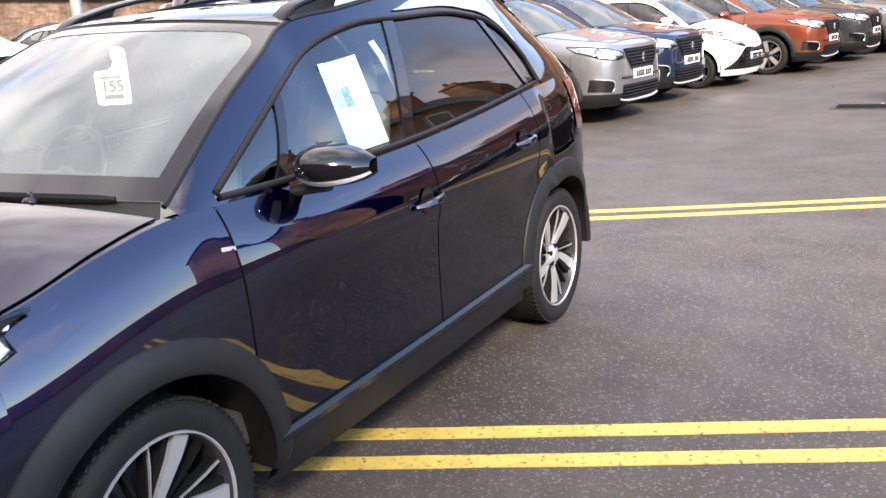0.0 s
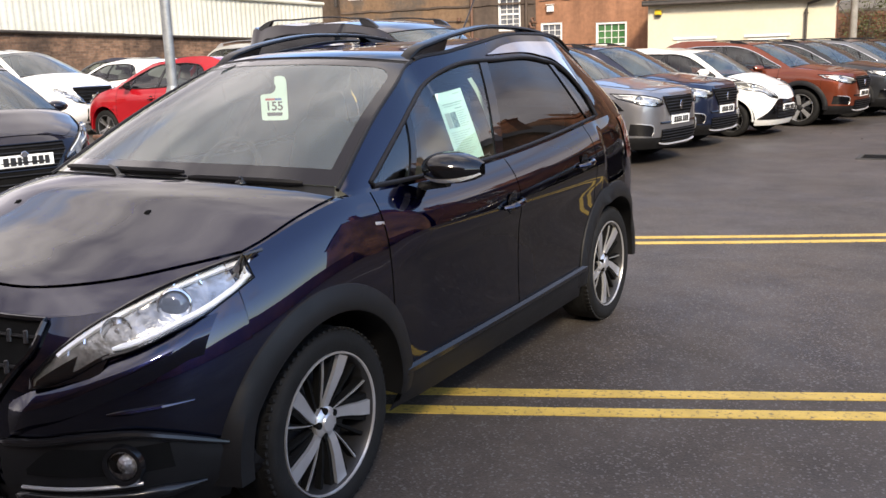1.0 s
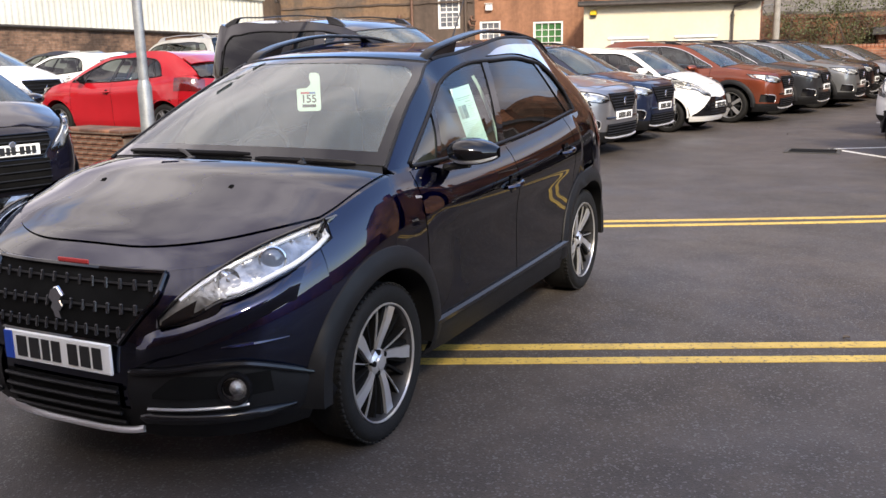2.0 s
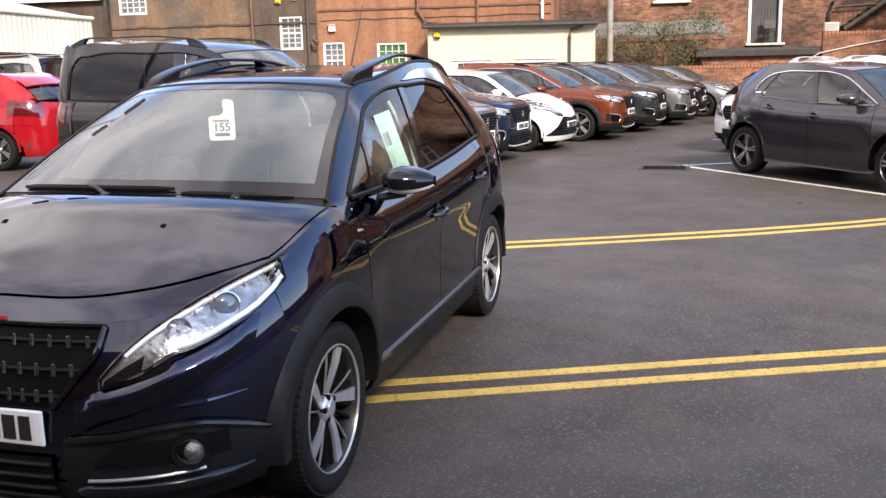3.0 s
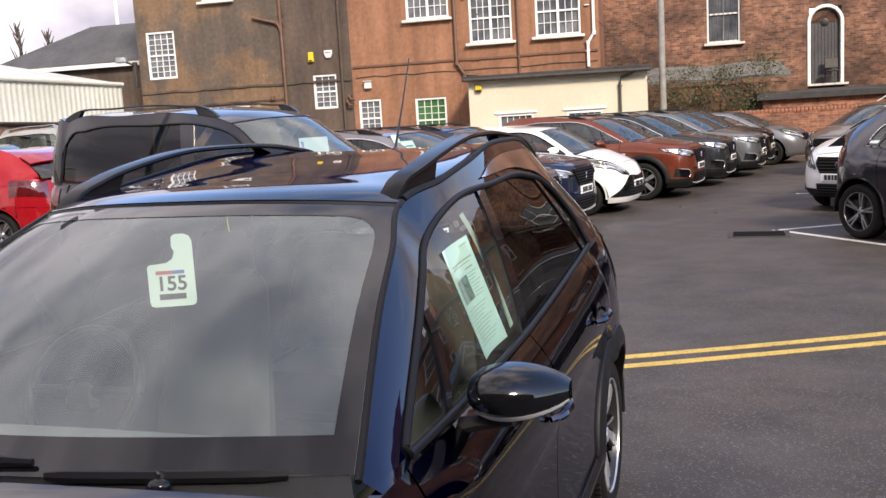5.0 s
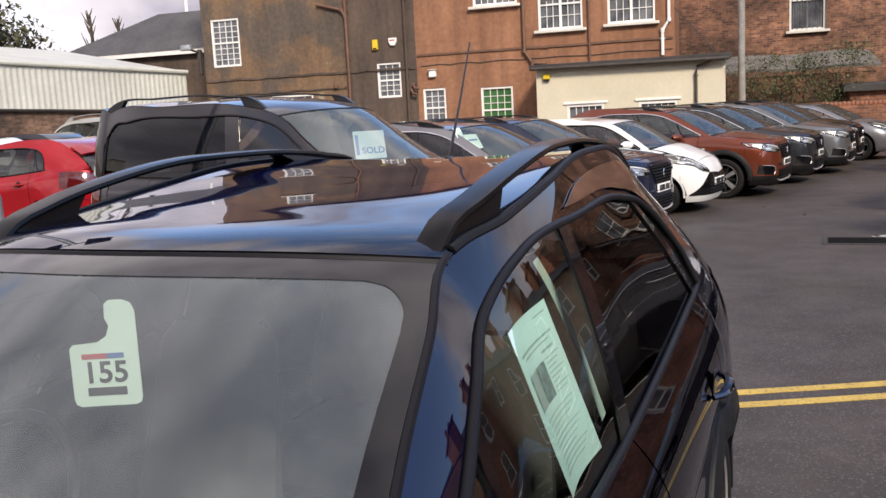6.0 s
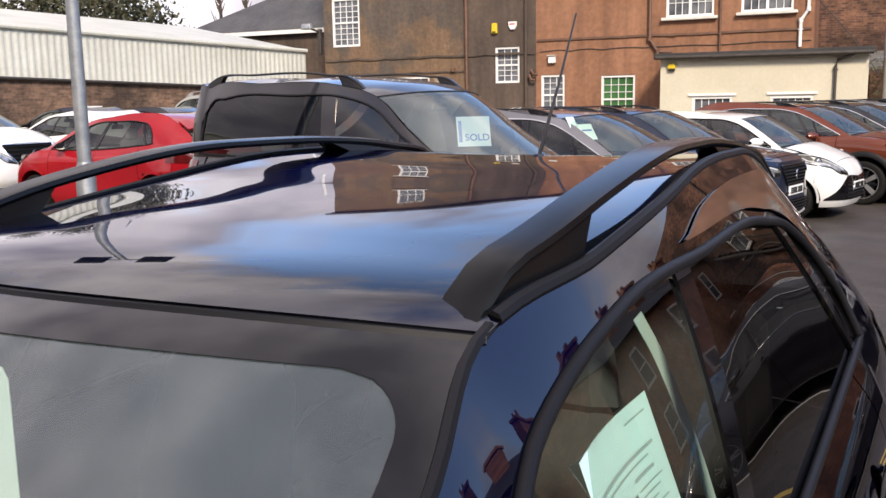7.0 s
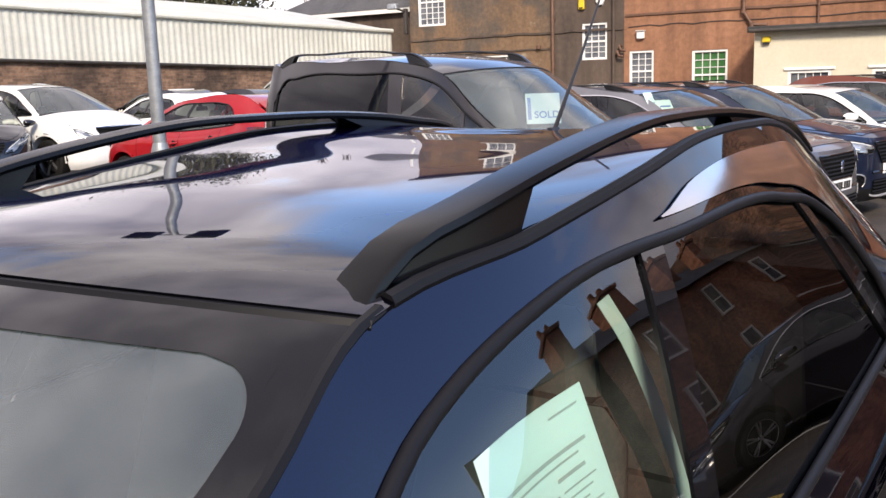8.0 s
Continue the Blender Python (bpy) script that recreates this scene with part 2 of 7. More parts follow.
M = dict(
    asphalt=asphalt(),
    yellow=road_paint("yellow_line_paint", (0.56, 0.385, 0.085)),
    white_line=road_paint("white_line_paint", (0.62, 0.62, 0.6)),
    black_plastic=surface("grained_black_plastic", (0.006, 0.006, 0.0065), (0.010, 0.010, 0.011), 0.5, 8, bump_by=0.12, bump_scale=400, spec=0.28),
    satin_black=surface("satin_black", (0.006, 0.006, 0.007), (0.010, 0.010, 0.011), 0.17, 6, spec=0.4),
    projector=surface("projector_glass", (0.10, 0.12, 0.16), (0.16, 0.18, 0.22), 0.03, 6, coat=1.0),
    gloss_black=car_paint("gloss_black_trim", (0.004, 0.004, 0.005), 0.0, 0.2),
    under=surface("underbody_black", (0.004, 0.004, 0.004), (0.008, 0.008, 0.008), 0.9, 6, spec=0.08),
    rubber=surface("tyre_rubber", (0.006, 0.006, 0.006), (0.011, 0.0105, 0.010), 0.75, 14, fine=0.2, bump_by=0.2, bump_scale=150, spec=0.25),
    frit=surface("screen_border_black", (0.006, 0.006, 0.007), (0.01, 0.01, 0.011), 0.5, 20),
    seal=surface("window_rubber", (0.010, 0.010, 0.012), (0.011, 0.011, 0.013), 0.45, 20, spec=0.16),
    rail_black=surface("rail_black", (0.004, 0.004, 0.0045), (0.007, 0.007, 0.0075), 0.22, 6, spec=0.22),
    alloy=surface("machined_alloy", (0.50, 0.50, 0.51), (0.60, 0.60, 0.61), 0.28, 6, 0.7),
    alloy_dark=surface("dark_alloy", (0.02, 0.02, 0.022), (0.035, 0.035, 0.037), 0.35, 6, 0.3),
    alloy_grey=surface("silver_alloy", (0.38, 0.38, 0.39), (0.48, 0.48, 0.49), 0.35, 6, 0.9),
    chrome=surface("chrome", (0.62, 0.62, 0.63), (0.7, 0.7, 0.71), 0.08, 6, 1.0),
    satin_silver=surface("satin_silver", (0.42, 0.42, 0.43), (0.52, 0.52, 0.53), 0.35, 6, 0.5),
    reflector=surface("lamp_reflector", (0.55, 0.56, 0.58), (0.95, 0.96, 0.97), 0.18, 26, 0.4, bump_by=0.9, bump_scale=22),
    grille_satin=surface("dark_satin_chrome", (0.045, 0.045, 0.048), (0.07, 0.07, 0.074), 0.25, 8, 0.6),
    fog_facet=surface("faceted_reflector", (0.25, 0.25, 0.26), (0.95, 0.95, 0.96), 0.12, 60, 0.7, bump_by=1.0, bump_scale=70),
    lamp_dim=surface("shaded_reflector", (0.16, 0.165, 0.17), (0.55, 0.56, 0.57), 0.2, 18, 0.6, bump_by=0.6, bump_scale=20),
    lamp_chrome=surface("lamp_chrome", (0.72, 0.73, 0.75), (0.86, 0.87, 0.89), 0.1, 9, 0.9),
    lamp_white=surface("lamp_white", (0.75, 0.76, 0.78), (0.85, 0.86, 0.88), 0.3, 10),
    lens=thin_glass("lamp_lens", (0.96, 0.97, 0.98)),
    red_lamp=surface("red_lamp", (0.07, 0.004, 0.005), (0.11, 0.006, 0.006), 0.1, 10, coat=1.0),
    glass=thin_glass("clear_car_glass", (0.66, 0.75, 0.72), 2.0),
    screen_glass=thin_glass("hazed_windscreen", (0.82, 0.90, 0.87), 2.1, 0.0, 0.082),
    parked_screen=thin_glass("parked_windscreen", (0.74, 0.82, 0.79), 1.9, 0.0, 0.05),
    seat_cloth=surface("seat_cloth", (0.06, 0.065, 0.065), (0.085, 0.09, 0.09), 0.9, 4),
    side_glass=thin_glass("side_car_glass", (0.55, 0.63, 0.60), 1.7),
    tint_glass=thin_glass("privacy_glass", (0.10, 0.10, 0.10), 1.6),
    dark_glass=thin_glass("parked_car_glass", (0.62, 0.70, 0.68), 1.8),
    pane=surface("window_pane", (0.05, 0.058, 0.072), (0.17, 0.18, 0.195), 0.06, 1.5, coat=0.0, spec=0.6),
    green_pane=surface("green_blind_pane", (0.03, 0.11, 0.035), (0.06, 0.18, 0.06), 0.12, 1.5),
    plate_white=surface("plate_white", (0.84, 0.85, 0.83), (0.9, 0.91, 0.89), 0.35, 6),
    plate_blue=surface("plate_blue", (0.01, 0.06, 0.4), (0.015, 0.08, 0.45), 0.35, 6),
    ink=surface("black_ink", (0.012, 0.012, 0.013), (0.02, 0.02, 0.02), 0.5, 6),
    grey_ink=surface("grey_ink", (0.34, 0.42, 0.41), (0.42, 0.5, 0.49), 0.5, 6),
    red_ink=surface("red_ink", (0.4, 0.03, 0.03), (0.5, 0.05, 0.05), 0.5, 6),
    photo_ink=surface("printed_photo", (0.10, 0.15, 0.16), (0.30, 0.40, 0.40), 0.5, 40),
    blue_ink=surface("blue_ink", (0.03, 0.1, 0.35), (0.05, 0.14, 0.42), 0.5, 6),
    paper=surface("pale_paper", (0.58, 0.80, 0.77), (0.66, 0.86, 0.83), 0.7, 3),
    blue_card=surface("pale_blue_card", (0.34, 0.48, 0.56), (0.40, 0.54, 0.62), 0.6, 3),
    dash=surface("dashboard_grey", (0.22, 0.24, 0.24), (0.29, 0.31, 0.31), 0.8, 3),
    interior=surface("interior_charcoal", (0.03, 0.03, 0.032), (0.05, 0.05, 0.052), 0.75, 20, bump_by=0.2, bump_scale=200),
    lining=surface("headliner_grey", (0.36, 0.37, 0.36), (0.44, 0.45, 0.44), 0.9, 20),
    galvanised=surface("galvanised_steel", (0.24, 0.26, 0.28), (0.36, 0.38, 0.4), 0.5, 9, 0.55, 0.15),
    brick=masonry("red_brick", (0.20, 0.075, 0.045), (0.36, 0.15, 0.085), (0.24, 0.2, 0.17)),
    brick_old=masonry("weathered_brick", (0.10, 0.044, 0.030), (0.27, 0.13, 0.08), (0.17, 0.14, 0.12), "x", 0.6),
    brick_y=masonry("red_brick_flank", (0.20, 0.075, 0.045), (0.36, 0.15, 0.085), (0.24, 0.2, 0.17), "y"),
    render_orange=old_render("terracotta_render", (0.23, 0.108, 0.06), (0.33, 0.16, 0.092), 0.3),
    render_brown=patched_render("brown_render", (0.098, 0.076, 0.060), (0.18, 0.112, 0.066), (0.30, 0.25, 0.18)),
    render_dark=old_render("dark_brown_render", (0.075, 0.055, 0.043), (0.12, 0.085, 0.065), 0.4),
    cream=surface("cream_masonry_paint", (0.54, 0.50, 0.385), (0.61, 0.565, 0.445), 0.8, 0.8, fine=0.05, bump_by=0.15, bump_scale=40),
    stone=surface("painted_stone", (0.55, 0.53, 0.48), (0.68, 0.66, 0.6), 0.8, 4, fine=0.15),
    frame_white=surface("white_window_paint", (0.7, 0.7, 0.68), (0.8, 0.8, 0.78), 0.45, 4),
    cladding=surface("white_cladding", (0.47, 0.465, 0.40), (0.57, 0.565, 0.495), 0.5, 0.7, fine=0.08),
    slate=surface("slate", (0.05, 0.05, 0.055), (0.085, 0.085, 0.09), 0.7, 1.2, fine=0.3, bump_by=0.3, bump_scale=20),
    iron=surface("dark_pipe_paint", (0.03, 0.024, 0.02), (0.055, 0.045, 0.038), 0.55, 5, fine=0.2),
    rust_pipe=surface("brown_pipe_paint", (0.10, 0.05, 0.03), (0.16, 0.08, 0.05), 0.6, 5, fine=0.2),
    felt=surface("roofing_felt", (0.03, 0.03, 0.03), (0.055, 0.052, 0.05), 0.85, 3, fine=0.25),
    lead_roof=surface("mossy_lead_roof", (0.10, 0.095, 0.085), (0.2, 0.19, 0.17), 0.8, 2, fine=0.3, bump_by=0.3, bump_scale=12),
    alarm_yellow=surface("alarm_box_yellow", (0.6, 0.42, 0.02), (0.7, 0.5, 0.03), 0.4, 6),
    leaf=surface("evergreen_leaf", (0.045, 0.06, 0.02), (0.11, 0.12, 0.05), 0.6, 6),
    leaf_far=surface("far_leaf", (0.045, 0.045, 0.022), (0.085, 0.082, 0.042), 0.8, 2),
    bark=surface("bark", (0.06, 0.045, 0.035), (0.12, 0.095, 0.075), 0.9, 8, fine=0.3),
    wire=surface("cable_black", (0.02, 0.02, 0.02), (0.03, 0.03, 0.03), 0.6, 6),
    timber=surface("grey_timber", (0.22, 0.21, 0.19), (0.32, 0.31, 0.29), 0.8, 5, fine=0.25),
)


# ---- mesh helpers ----
class Geo:
    """Vertices and faces gathered for one part."""

    def __init__(self):
        self.v, self.f = [], []

    def add(self, verts, faces):
        o = len(self.v)
        self.v += [tuple(p) for p in verts]
        self.f += [tuple(i + o for i in q) for q in faces]
        return self

    def grid(self, rows, flip=False, closed=False):
        nr, nc = len(rows), len(rows[0])
        faces = []
        for i in range(nr - 1):
            for j in range(nc if closed else nc - 1):
                k = (j + 1) % nc
                q = (i * nc + j, i * nc + k, (i + 1) * nc + k, (i + 1) * nc + j)
                faces.append(q[::-1] if flip else q)
        return self.add([p for r in rows for p in r], faces)

    def box(self, c, s, m=None, taper=1.0, chamfer=0.0):
        """A box of centre c and size s, its edges chamfered on request; m turns it."""
        hx, hy, hz = s[0] / 2, s[1] / 2, s[2] / 2
        b = min(chamfer, hx * 0.9, hy * 0.9, hz * 0.9)
        if b > 0:
            rings = []
            for z, d in ((-hz, b), (-hz + b, 0), (hz - b, 0), (hz, b)):
                k = taper if z > 0 else 1.0
                x, y = (hx - d) * k, (hy - d) * k
                e = b if d == 0 else b * 0.4
                rings.append([(x - e, -y, z), (x, -y + e, z), (x, y - e, z), (x - e, y, z), (-x + e, y, z), (-x, y - e, z), (-x, -y + e, z), (-x + e, -y, z)])
            vs = [p for r in rings for p in r]
            fs = [tuple(range(7, -1, -1)), tuple(range(24, 32))]
            for i in range(3):
                fs += [(i * 8 + j, i * 8 + (j + 1) % 8, i * 8 + 8 + (j + 1) % 8, i * 8 + 8 + j) for j in range(8)]
        else:
            k = taper
            vs = [(-hx, -hy, -hz), (hx, -hy, -hz), (hx, hy, -hz), (-hx, hy, -hz), (-hx * k, -hy * k, hz), (hx * k, -hy * k, hz), (hx * k, hy * k, hz), (-hx * k, hy * k, hz)]
            fs = [(3, 2, 1, 0), (4, 5, 6, 7), (0, 1, 5, 4), (1, 2, 6, 5), (2, 3, 7, 6), (3, 0, 4, 7)]
        if m is not None:
            vs = [m @ Vector(p) for p in vs]
        return self.add([(p[0] + c[0], p[1] + c[1], p[2] + c[2]) for p in vs], fs)

    def tube(self, path, r, n=8, cap=True, squash=1.0):
        """A round bar along a path; r is a number or one for each point."""
        path = [Vector(p) for p in path]
        rows = []
        for i, p in enumerate(path):
            d = (path[min(i + 1, len(path) - 1)] - path[max(i - 1, 0)]).normalized()
            up = Vector((0, 0, 1)) if abs(d.z) < 0.95 else Vector((1, 0, 0))
            a = d.cross(up).normalized()
            b = a.cross(d)
            rr = r[i] if isinstance(r, (list, tuple)) else r
            rows.append([p + a * (rr * math.cos(k * 2 * math.pi / n)) + b * (rr * squash * math.sin(k * 2 * math.pi / n)) for k in range(n)])
        self.grid(rows, closed=True)
        if cap:
            o = len(self.v) - n * len(rows)
            self.f.append(tuple(o + k for k in range(n))[::-1])
            self.f.append(tuple(o + (len(rows) - 1) * n + k for k in range(n)))
        return self

    def lathe(self, prof, m, n=32):
        """A profile of (radius, height) turned about the local z of m."""
        rows = [[m @ Vector((r * math.cos(k * 2 * math.pi / n), r * math.sin(k * 2 * math.pi / n), h)) for k in range(n)] for r, h in prof]
        return self.grid(rows, closed=True)

    def prism(self, outline, m, depth, bevel=0.0):
        """An outline of (x, y) raised by depth along the local z of m."""
        n = len(outline)
        cx, cy = sum(p[0] for p in outline) / n, sum(p[1] for p in outline) / n
        lev = [(0, 0.0), (depth - bevel, 0.0), (depth, bevel)] if bevel else [(0, 0.0), (depth, 0.0)]
        rows = []
        for h, ins in lev:
            row = []
            for x, y in outline:
                d = math.hypot(x - cx, y - cy) or 1
                row.append(m @ Vector((x - (x - cx) / d * ins, y - (y - cy) / d * ins, h)))
            rows.append(row)
        self.grid(rows, closed=True)
        o = len(self.v) - n * len(rows)
        self.f.append(tuple(o + k for k in range(n))[::-1])
        self.f.append(tuple(o + (len(rows) - 1) * n + k for k in range(n)))
        return self

    def ball(self, c, s, nu=16, nv=10):
        rows = []
        for i in range(nv + 1):
            a = math.pi * i / nv - math.pi / 2
            rows.append([(c[0] + s[0] * math.cos(a) * math.cos(2 * math.pi * j / nu), c[1] + s[1] * math.cos(a) * math.sin(2 * math.pi * j / nu), c[2] + s[2] * math.sin(a)) for j in range(nu)])
        return self.grid(rows, closed=True)

    def shell(self, rows, thick):
        """A grid with thickness: the sheet, its offset back, and the rim."""
        nr, nc = len(rows), len(rows[0])
        R = [[Vector(p) for p in r] for r in rows]
        back = []
        for i in range(nr):
            row = []
            for j in range(nc):
                du = R[min(i + 1, nr - 1)][j] - R[max(i - 1, 0)][j]
                dv = R[i][min(j + 1, nc - 1)] - R[i][max(j - 1, 0)]
                nrm = du.cross(dv)
                nrm = nrm.normalized() if nrm.length > 1e-9 else Vector((0, 0, 1))
                row.append(R[i][j] + nrm * thick)
            back.append(row)
        self.grid(R)
        self.grid(back, flip=True)
        rim = [R[0][j] for j in range(nc)] + [R[i][nc - 1] for i in range(1, nr)] + [R[nr - 1][j] for j in range(nc - 2, -1, -1)] + [R[i][0] for i in range(nr - 2, 0, -1)]
        rim2 = [back[0][j] for j in range(nc)] + [back[i][nc - 1] for i in range(1, nr)] + [back[nr - 1][j] for j in range(nc - 2, -1, -1)] + [back[i][0] for i in range(nr - 2, 0, -1)]
        return self.grid([rim, rim2], closed=True)


def part(name, geo, mat, parent=None, label="", smooth=True, m=None):
    """One mesh object; m is its pose under the parent."""
    me = bpy.data.meshes.new(name)
    me.from_pydata(geo.v, [], geo.f)
    me.validate()
    bm = bmesh.new()
    bm.from_mesh(me)
    bmesh.ops.remove_doubles(bm, verts=bm.verts, dist=1e-5)
    bmesh.ops.recalc_face_normals(bm, faces=bm.faces) if len(bm.faces) < 20000 else None
    bm.to_mesh(me)
    bm.free()
    if smooth:
        me.polygons.foreach_set("use_smooth", [True] * len(me.polygons))
        me.set_sharp_from_angle(angle=radians(38))
    me.materials.append(mat)
    ob = new(name, me)
    if parent is not None:
        ob.parent = parent
    if m is not None:
        ob.matrix_basis = m
    if label:
        ob["label"] = label
    return ob


def thing(name, label, category, m=None, group="", kind=""):
    ob = new(name)
    if m is not None:
        ob.matrix_basis = m
    return tagged(ob, label, category, group, kind)


def curve(pts):
    """A smooth function through rows of (u, value...)."""
    pts = sorted(pts)
    us = [p[0] for p in pts]
    vs = [np.array(p[1:], float) for p in pts]
    sl = []
    for i in range(len(pts)):
        if i in (0, len(pts) - 1):
            j = 1 if i == 0 else i
            sl.append((vs[j] - vs[j - 1]) / (us[j] - us[j - 1]))
        else:
            a, b = (vs[i] - vs[i - 1]) / (us[i] - us[i - 1]), (vs[i + 1] - vs[i]) / (us[i + 1] - us[i])
            w = (us[i + 1] - us[i]) / (us[i + 1] - us[i - 1])
            sl.append(np.where(a * b <= 0, 0, a * w + b * (1 - w)))

    def f(u):
        if u <= us[0]:
            r = vs[0]
        elif u >= us[-1]:
            r = vs[-1]
        else:
            i = next(k for k in range(len(us) - 1) if u <= us[k + 1])
            h = us[i + 1] - us[i]
            t = (u - us[i]) / h
            r = vs[i] * (2 * t**3 - 3 * t**2 + 1) + sl[i] * h * (t**3 - 2 * t**2 + t) + vs[i + 1] * (3 * t**2 - 2 * t**3) + sl[i + 1] * h * (t**3 - t**2)
        return float(r[0]) if len(r) == 1 else tuple(float(c) for c in r)
    return f


def steps(a, b, n):
    return [a + (b - a) * i / n for i in range(n + 1)]


# ---- cars ----
class Shape:
    """The surface of one car: x to its left, y to its rear, z up, origin between the axles on the ground."""

    def __init__(self, **k):
        d = dict(W=0.875, yF=-2.09, yR=2.07, y1=-1.0, y2=1.15, nF=3.3, nR=3.2, zs=0.22, af=-1.27, ar=1.27, wr=0.318, ww=0.205,
                 flank=[(0, .93), (.1, .965), (.22, .979), (.36, .980), (.5, .982), (.65, .992), (.76, 1.0), (.82, .998), (.88, .982), (.94, .95), (1, .905)],
                 px=[(0, .91), (.1, .96), (.28, .985), (.5, 1.0), (.7, .992), (.85, .968), (.94, .938), (1, .905)],
                 py=[(0, .93), (.15, .985), (.35, 1.0), (.6, .99), (.8, .965), (1, .90)],
                 top=[(-2.09, .80), (-1.95, .83), (-1.75, .885), (-1.5, .945), (-1.3, 1.0), (-1.05, 1.035), (-.6, 1.025), (0, 1.035), (.6, 1.07), (1.2, 1.125), (1.7, 1.15), (2.07, 1.08)],
                 gut=[(-1.05, .755, 1.055), (-.65, .645, 1.285), (-.27, .555, 1.462), (0, .578, 1.498), (.33, .572, 1.54), (.6, .555, 1.572), (1.0, .54, 1.578), (1.3, .54, 1.522), (1.5, .56, 1.42), (1.8, .615, 1.24), (1.95, .68, 1.12)],
                 bow=[(-1.05, .21), (-.27, .17), (.4, .05), (1.4, 0), (1.95, -.1)],
                 crown=[(-1.05, .035), (-.27, .035), (.0, .03), (.3, .008), (.6, -.015), (1.0, -.015), (1.3, .01), (1.5, .04), (1.95, .03)],
                 hbow=[(-2.09, 0), (-1.6, .05), (-1.05, .19)],
                 hcrown=[(-2.09, .0), (-1.98, .05), (-1.8, .07), (-1.5, .085), (-1.05, .06)],
                 lo=[(-.90, 1.05), (-.6, 1.045), (0, 1.052), (.6, 1.088), (1.215, 1.145)],
                 hi=[(-.90, 1.065), (-.65, 1.195), (-.42, 1.312), (-.2, 1.402), (0, 1.447), (.3, 1.462), (.85, 1.452), (1.02, 1.415), (1.13, 1.33), (1.19, 1.23), (1.215, 1.16)],
                 roof=(-.27, 1.55), bulge=0.022)
        d.update(k)
        self.P = d
        for n in ("flank", "px", "py", "top", "gut", "bow", "crown", "hbow", "hcrown", "lo", "hi"):
            d[n + "_f"] = curve(d[n])
        self.W, self.yF, self.yR, self.y1, self.y2, self.zs = (d[k] for k in ("W", "yF", "yR", "y1", "y2", "zs"))
        self.af, self.ar, self.wr = d["af"], d["ar"], d["wr"]
        self.ra = self.wr + d.get("arch", 0.082)

    def half(self, y, t):
        """Half width of the lower body at y, at the share t of its height."""
        P = self.P
        px, py = P["px_f"](t), P["py_f"](t)
        if y < self.y1:
            u, n = (self.y1 - y) / ((self.y1 - self.yF) * py), P["nF"]
        elif y > self.y2:
            u, n = (y - self.y2) / ((self.yR - self.y2) * (0.5 + 0.5 * py)), P["nR"]
        else:
            k = min(max((y - self.y1) / 0.35, 0), 1)
            k = k * k * (3 - 2 * k)
            return self.W * (px + (P["flank_f"](t) - px) * k)
        return self.W * px * max(0.0, 1 - min(u, 1.0) ** n) ** (1 / n)

    def side(self, y, z):
        t = (z - self.zs) / (self.P["top_f"](y) - self.zs)
        return self.half(y, min(max(t, 0), 1))

    def low(self, y, t):
        """A point of the left flank."""
        return (self.half(y, t), y, self.zs + t * (self.P["top_f"](y) - self.zs))

    def nose(self, a, t):
        """A point of the nose: a from -90 (right flank) over 0 (middle) to 90."""
        P, n = self.P, self.P["nF"]
        s, c = abs(math.sin(radians(a))), abs(math.cos(radians(a)))
        yn, xn = c ** (2 / n), s ** (2 / n)
        yy = self.y1 - (self.y1 - self.yF) * yn
        z = self.zs + t * (P["top_f"](yy) - self.zs)
        return (math.copysign(self.W * P["px_f"](t) * xn, a), self.y1 - (self.y1 - self.yF) * P["py_f"](t) * yn, z)

    def tail(self, a, t):
        P, n = self.P, self.P["nR"]
        s, c = abs(math.sin(radians(a))), abs(math.cos(radians(a)))
        yn, xn = c ** (2 / n), s ** (2 / n)
        yy = self.y2 + (self.yR - self.y2) * yn
        z = self.zs + t * (P["top_f"](yy) - self.zs)
        return (math.copysign(self.W * P["px_f"](t) * xn, a), self.y2 + (self.yR - self.y2) * (0.5 + 0.5 * P["py_f"](t)) * yn, z)

    def angle(self, y):
        """The nose angle at which the flank reaches y."""
        return 90 - math.degrees(math.asin(min(1, (max(0.0, self.y1 - y) / (self.y1 - self.yF)) ** (self.P["nF"] / 2))))

    def angle_r(self, y):
        return 90 - math.degrees(math.asin(min(1, (max(0.0, y - self.y2) / (self.yR - self.y2)) ** (self.P["nR"] / 2))))

    def front(self, x, z, off=0.0):
        """The point of the nose at x, z, off metres out."""
        P, n = self.P, self.P["nF"]
        y = self.yF
        for _ in range(6):
            t = min(max((z - self.zs) / (P["top_f"](y) - self.zs), 0), 1)
            k = min(abs(x) / (self.W * P["px_f"](t)), 1)
            yn = max(1 - k ** n, 0) ** (1 / n)
            y = self.y1 - (self.y1 - self.yF) * yn
        yy = self.y1 - (self.y1 - self.yF) * P["py_f"](t) * yn
        d = Vector((abs(x) * 1.0, (yy - self.y1) * 0.9, 0)).normalized()
        return (x + math.copysign(d.x * off, x), yy + d.y * off, z)

    def edge(self, y):
        """Top edge of the flank at y: where bonnet or windows begin."""
        return (self.half(y, 1.0), y, self.P["top_f"](y))

    def hood(self, y, a, off=0.0):
        P = self.P
        x, yy, z = self.edge_n(y)
        c = max(0.0, 1 - a * a)
        return (x * a, yy - P["hbow_f"](y) * c, z + P["hcrown_f"](y) * (1 - abs(a) ** 2.6) + off)

    def edge_n(self, y):
        """The same edge by its nominal y, which stays even round the nose."""
        return self.nose(self.angle(y), 1.0) if y < self.y1 else self.edge(y)

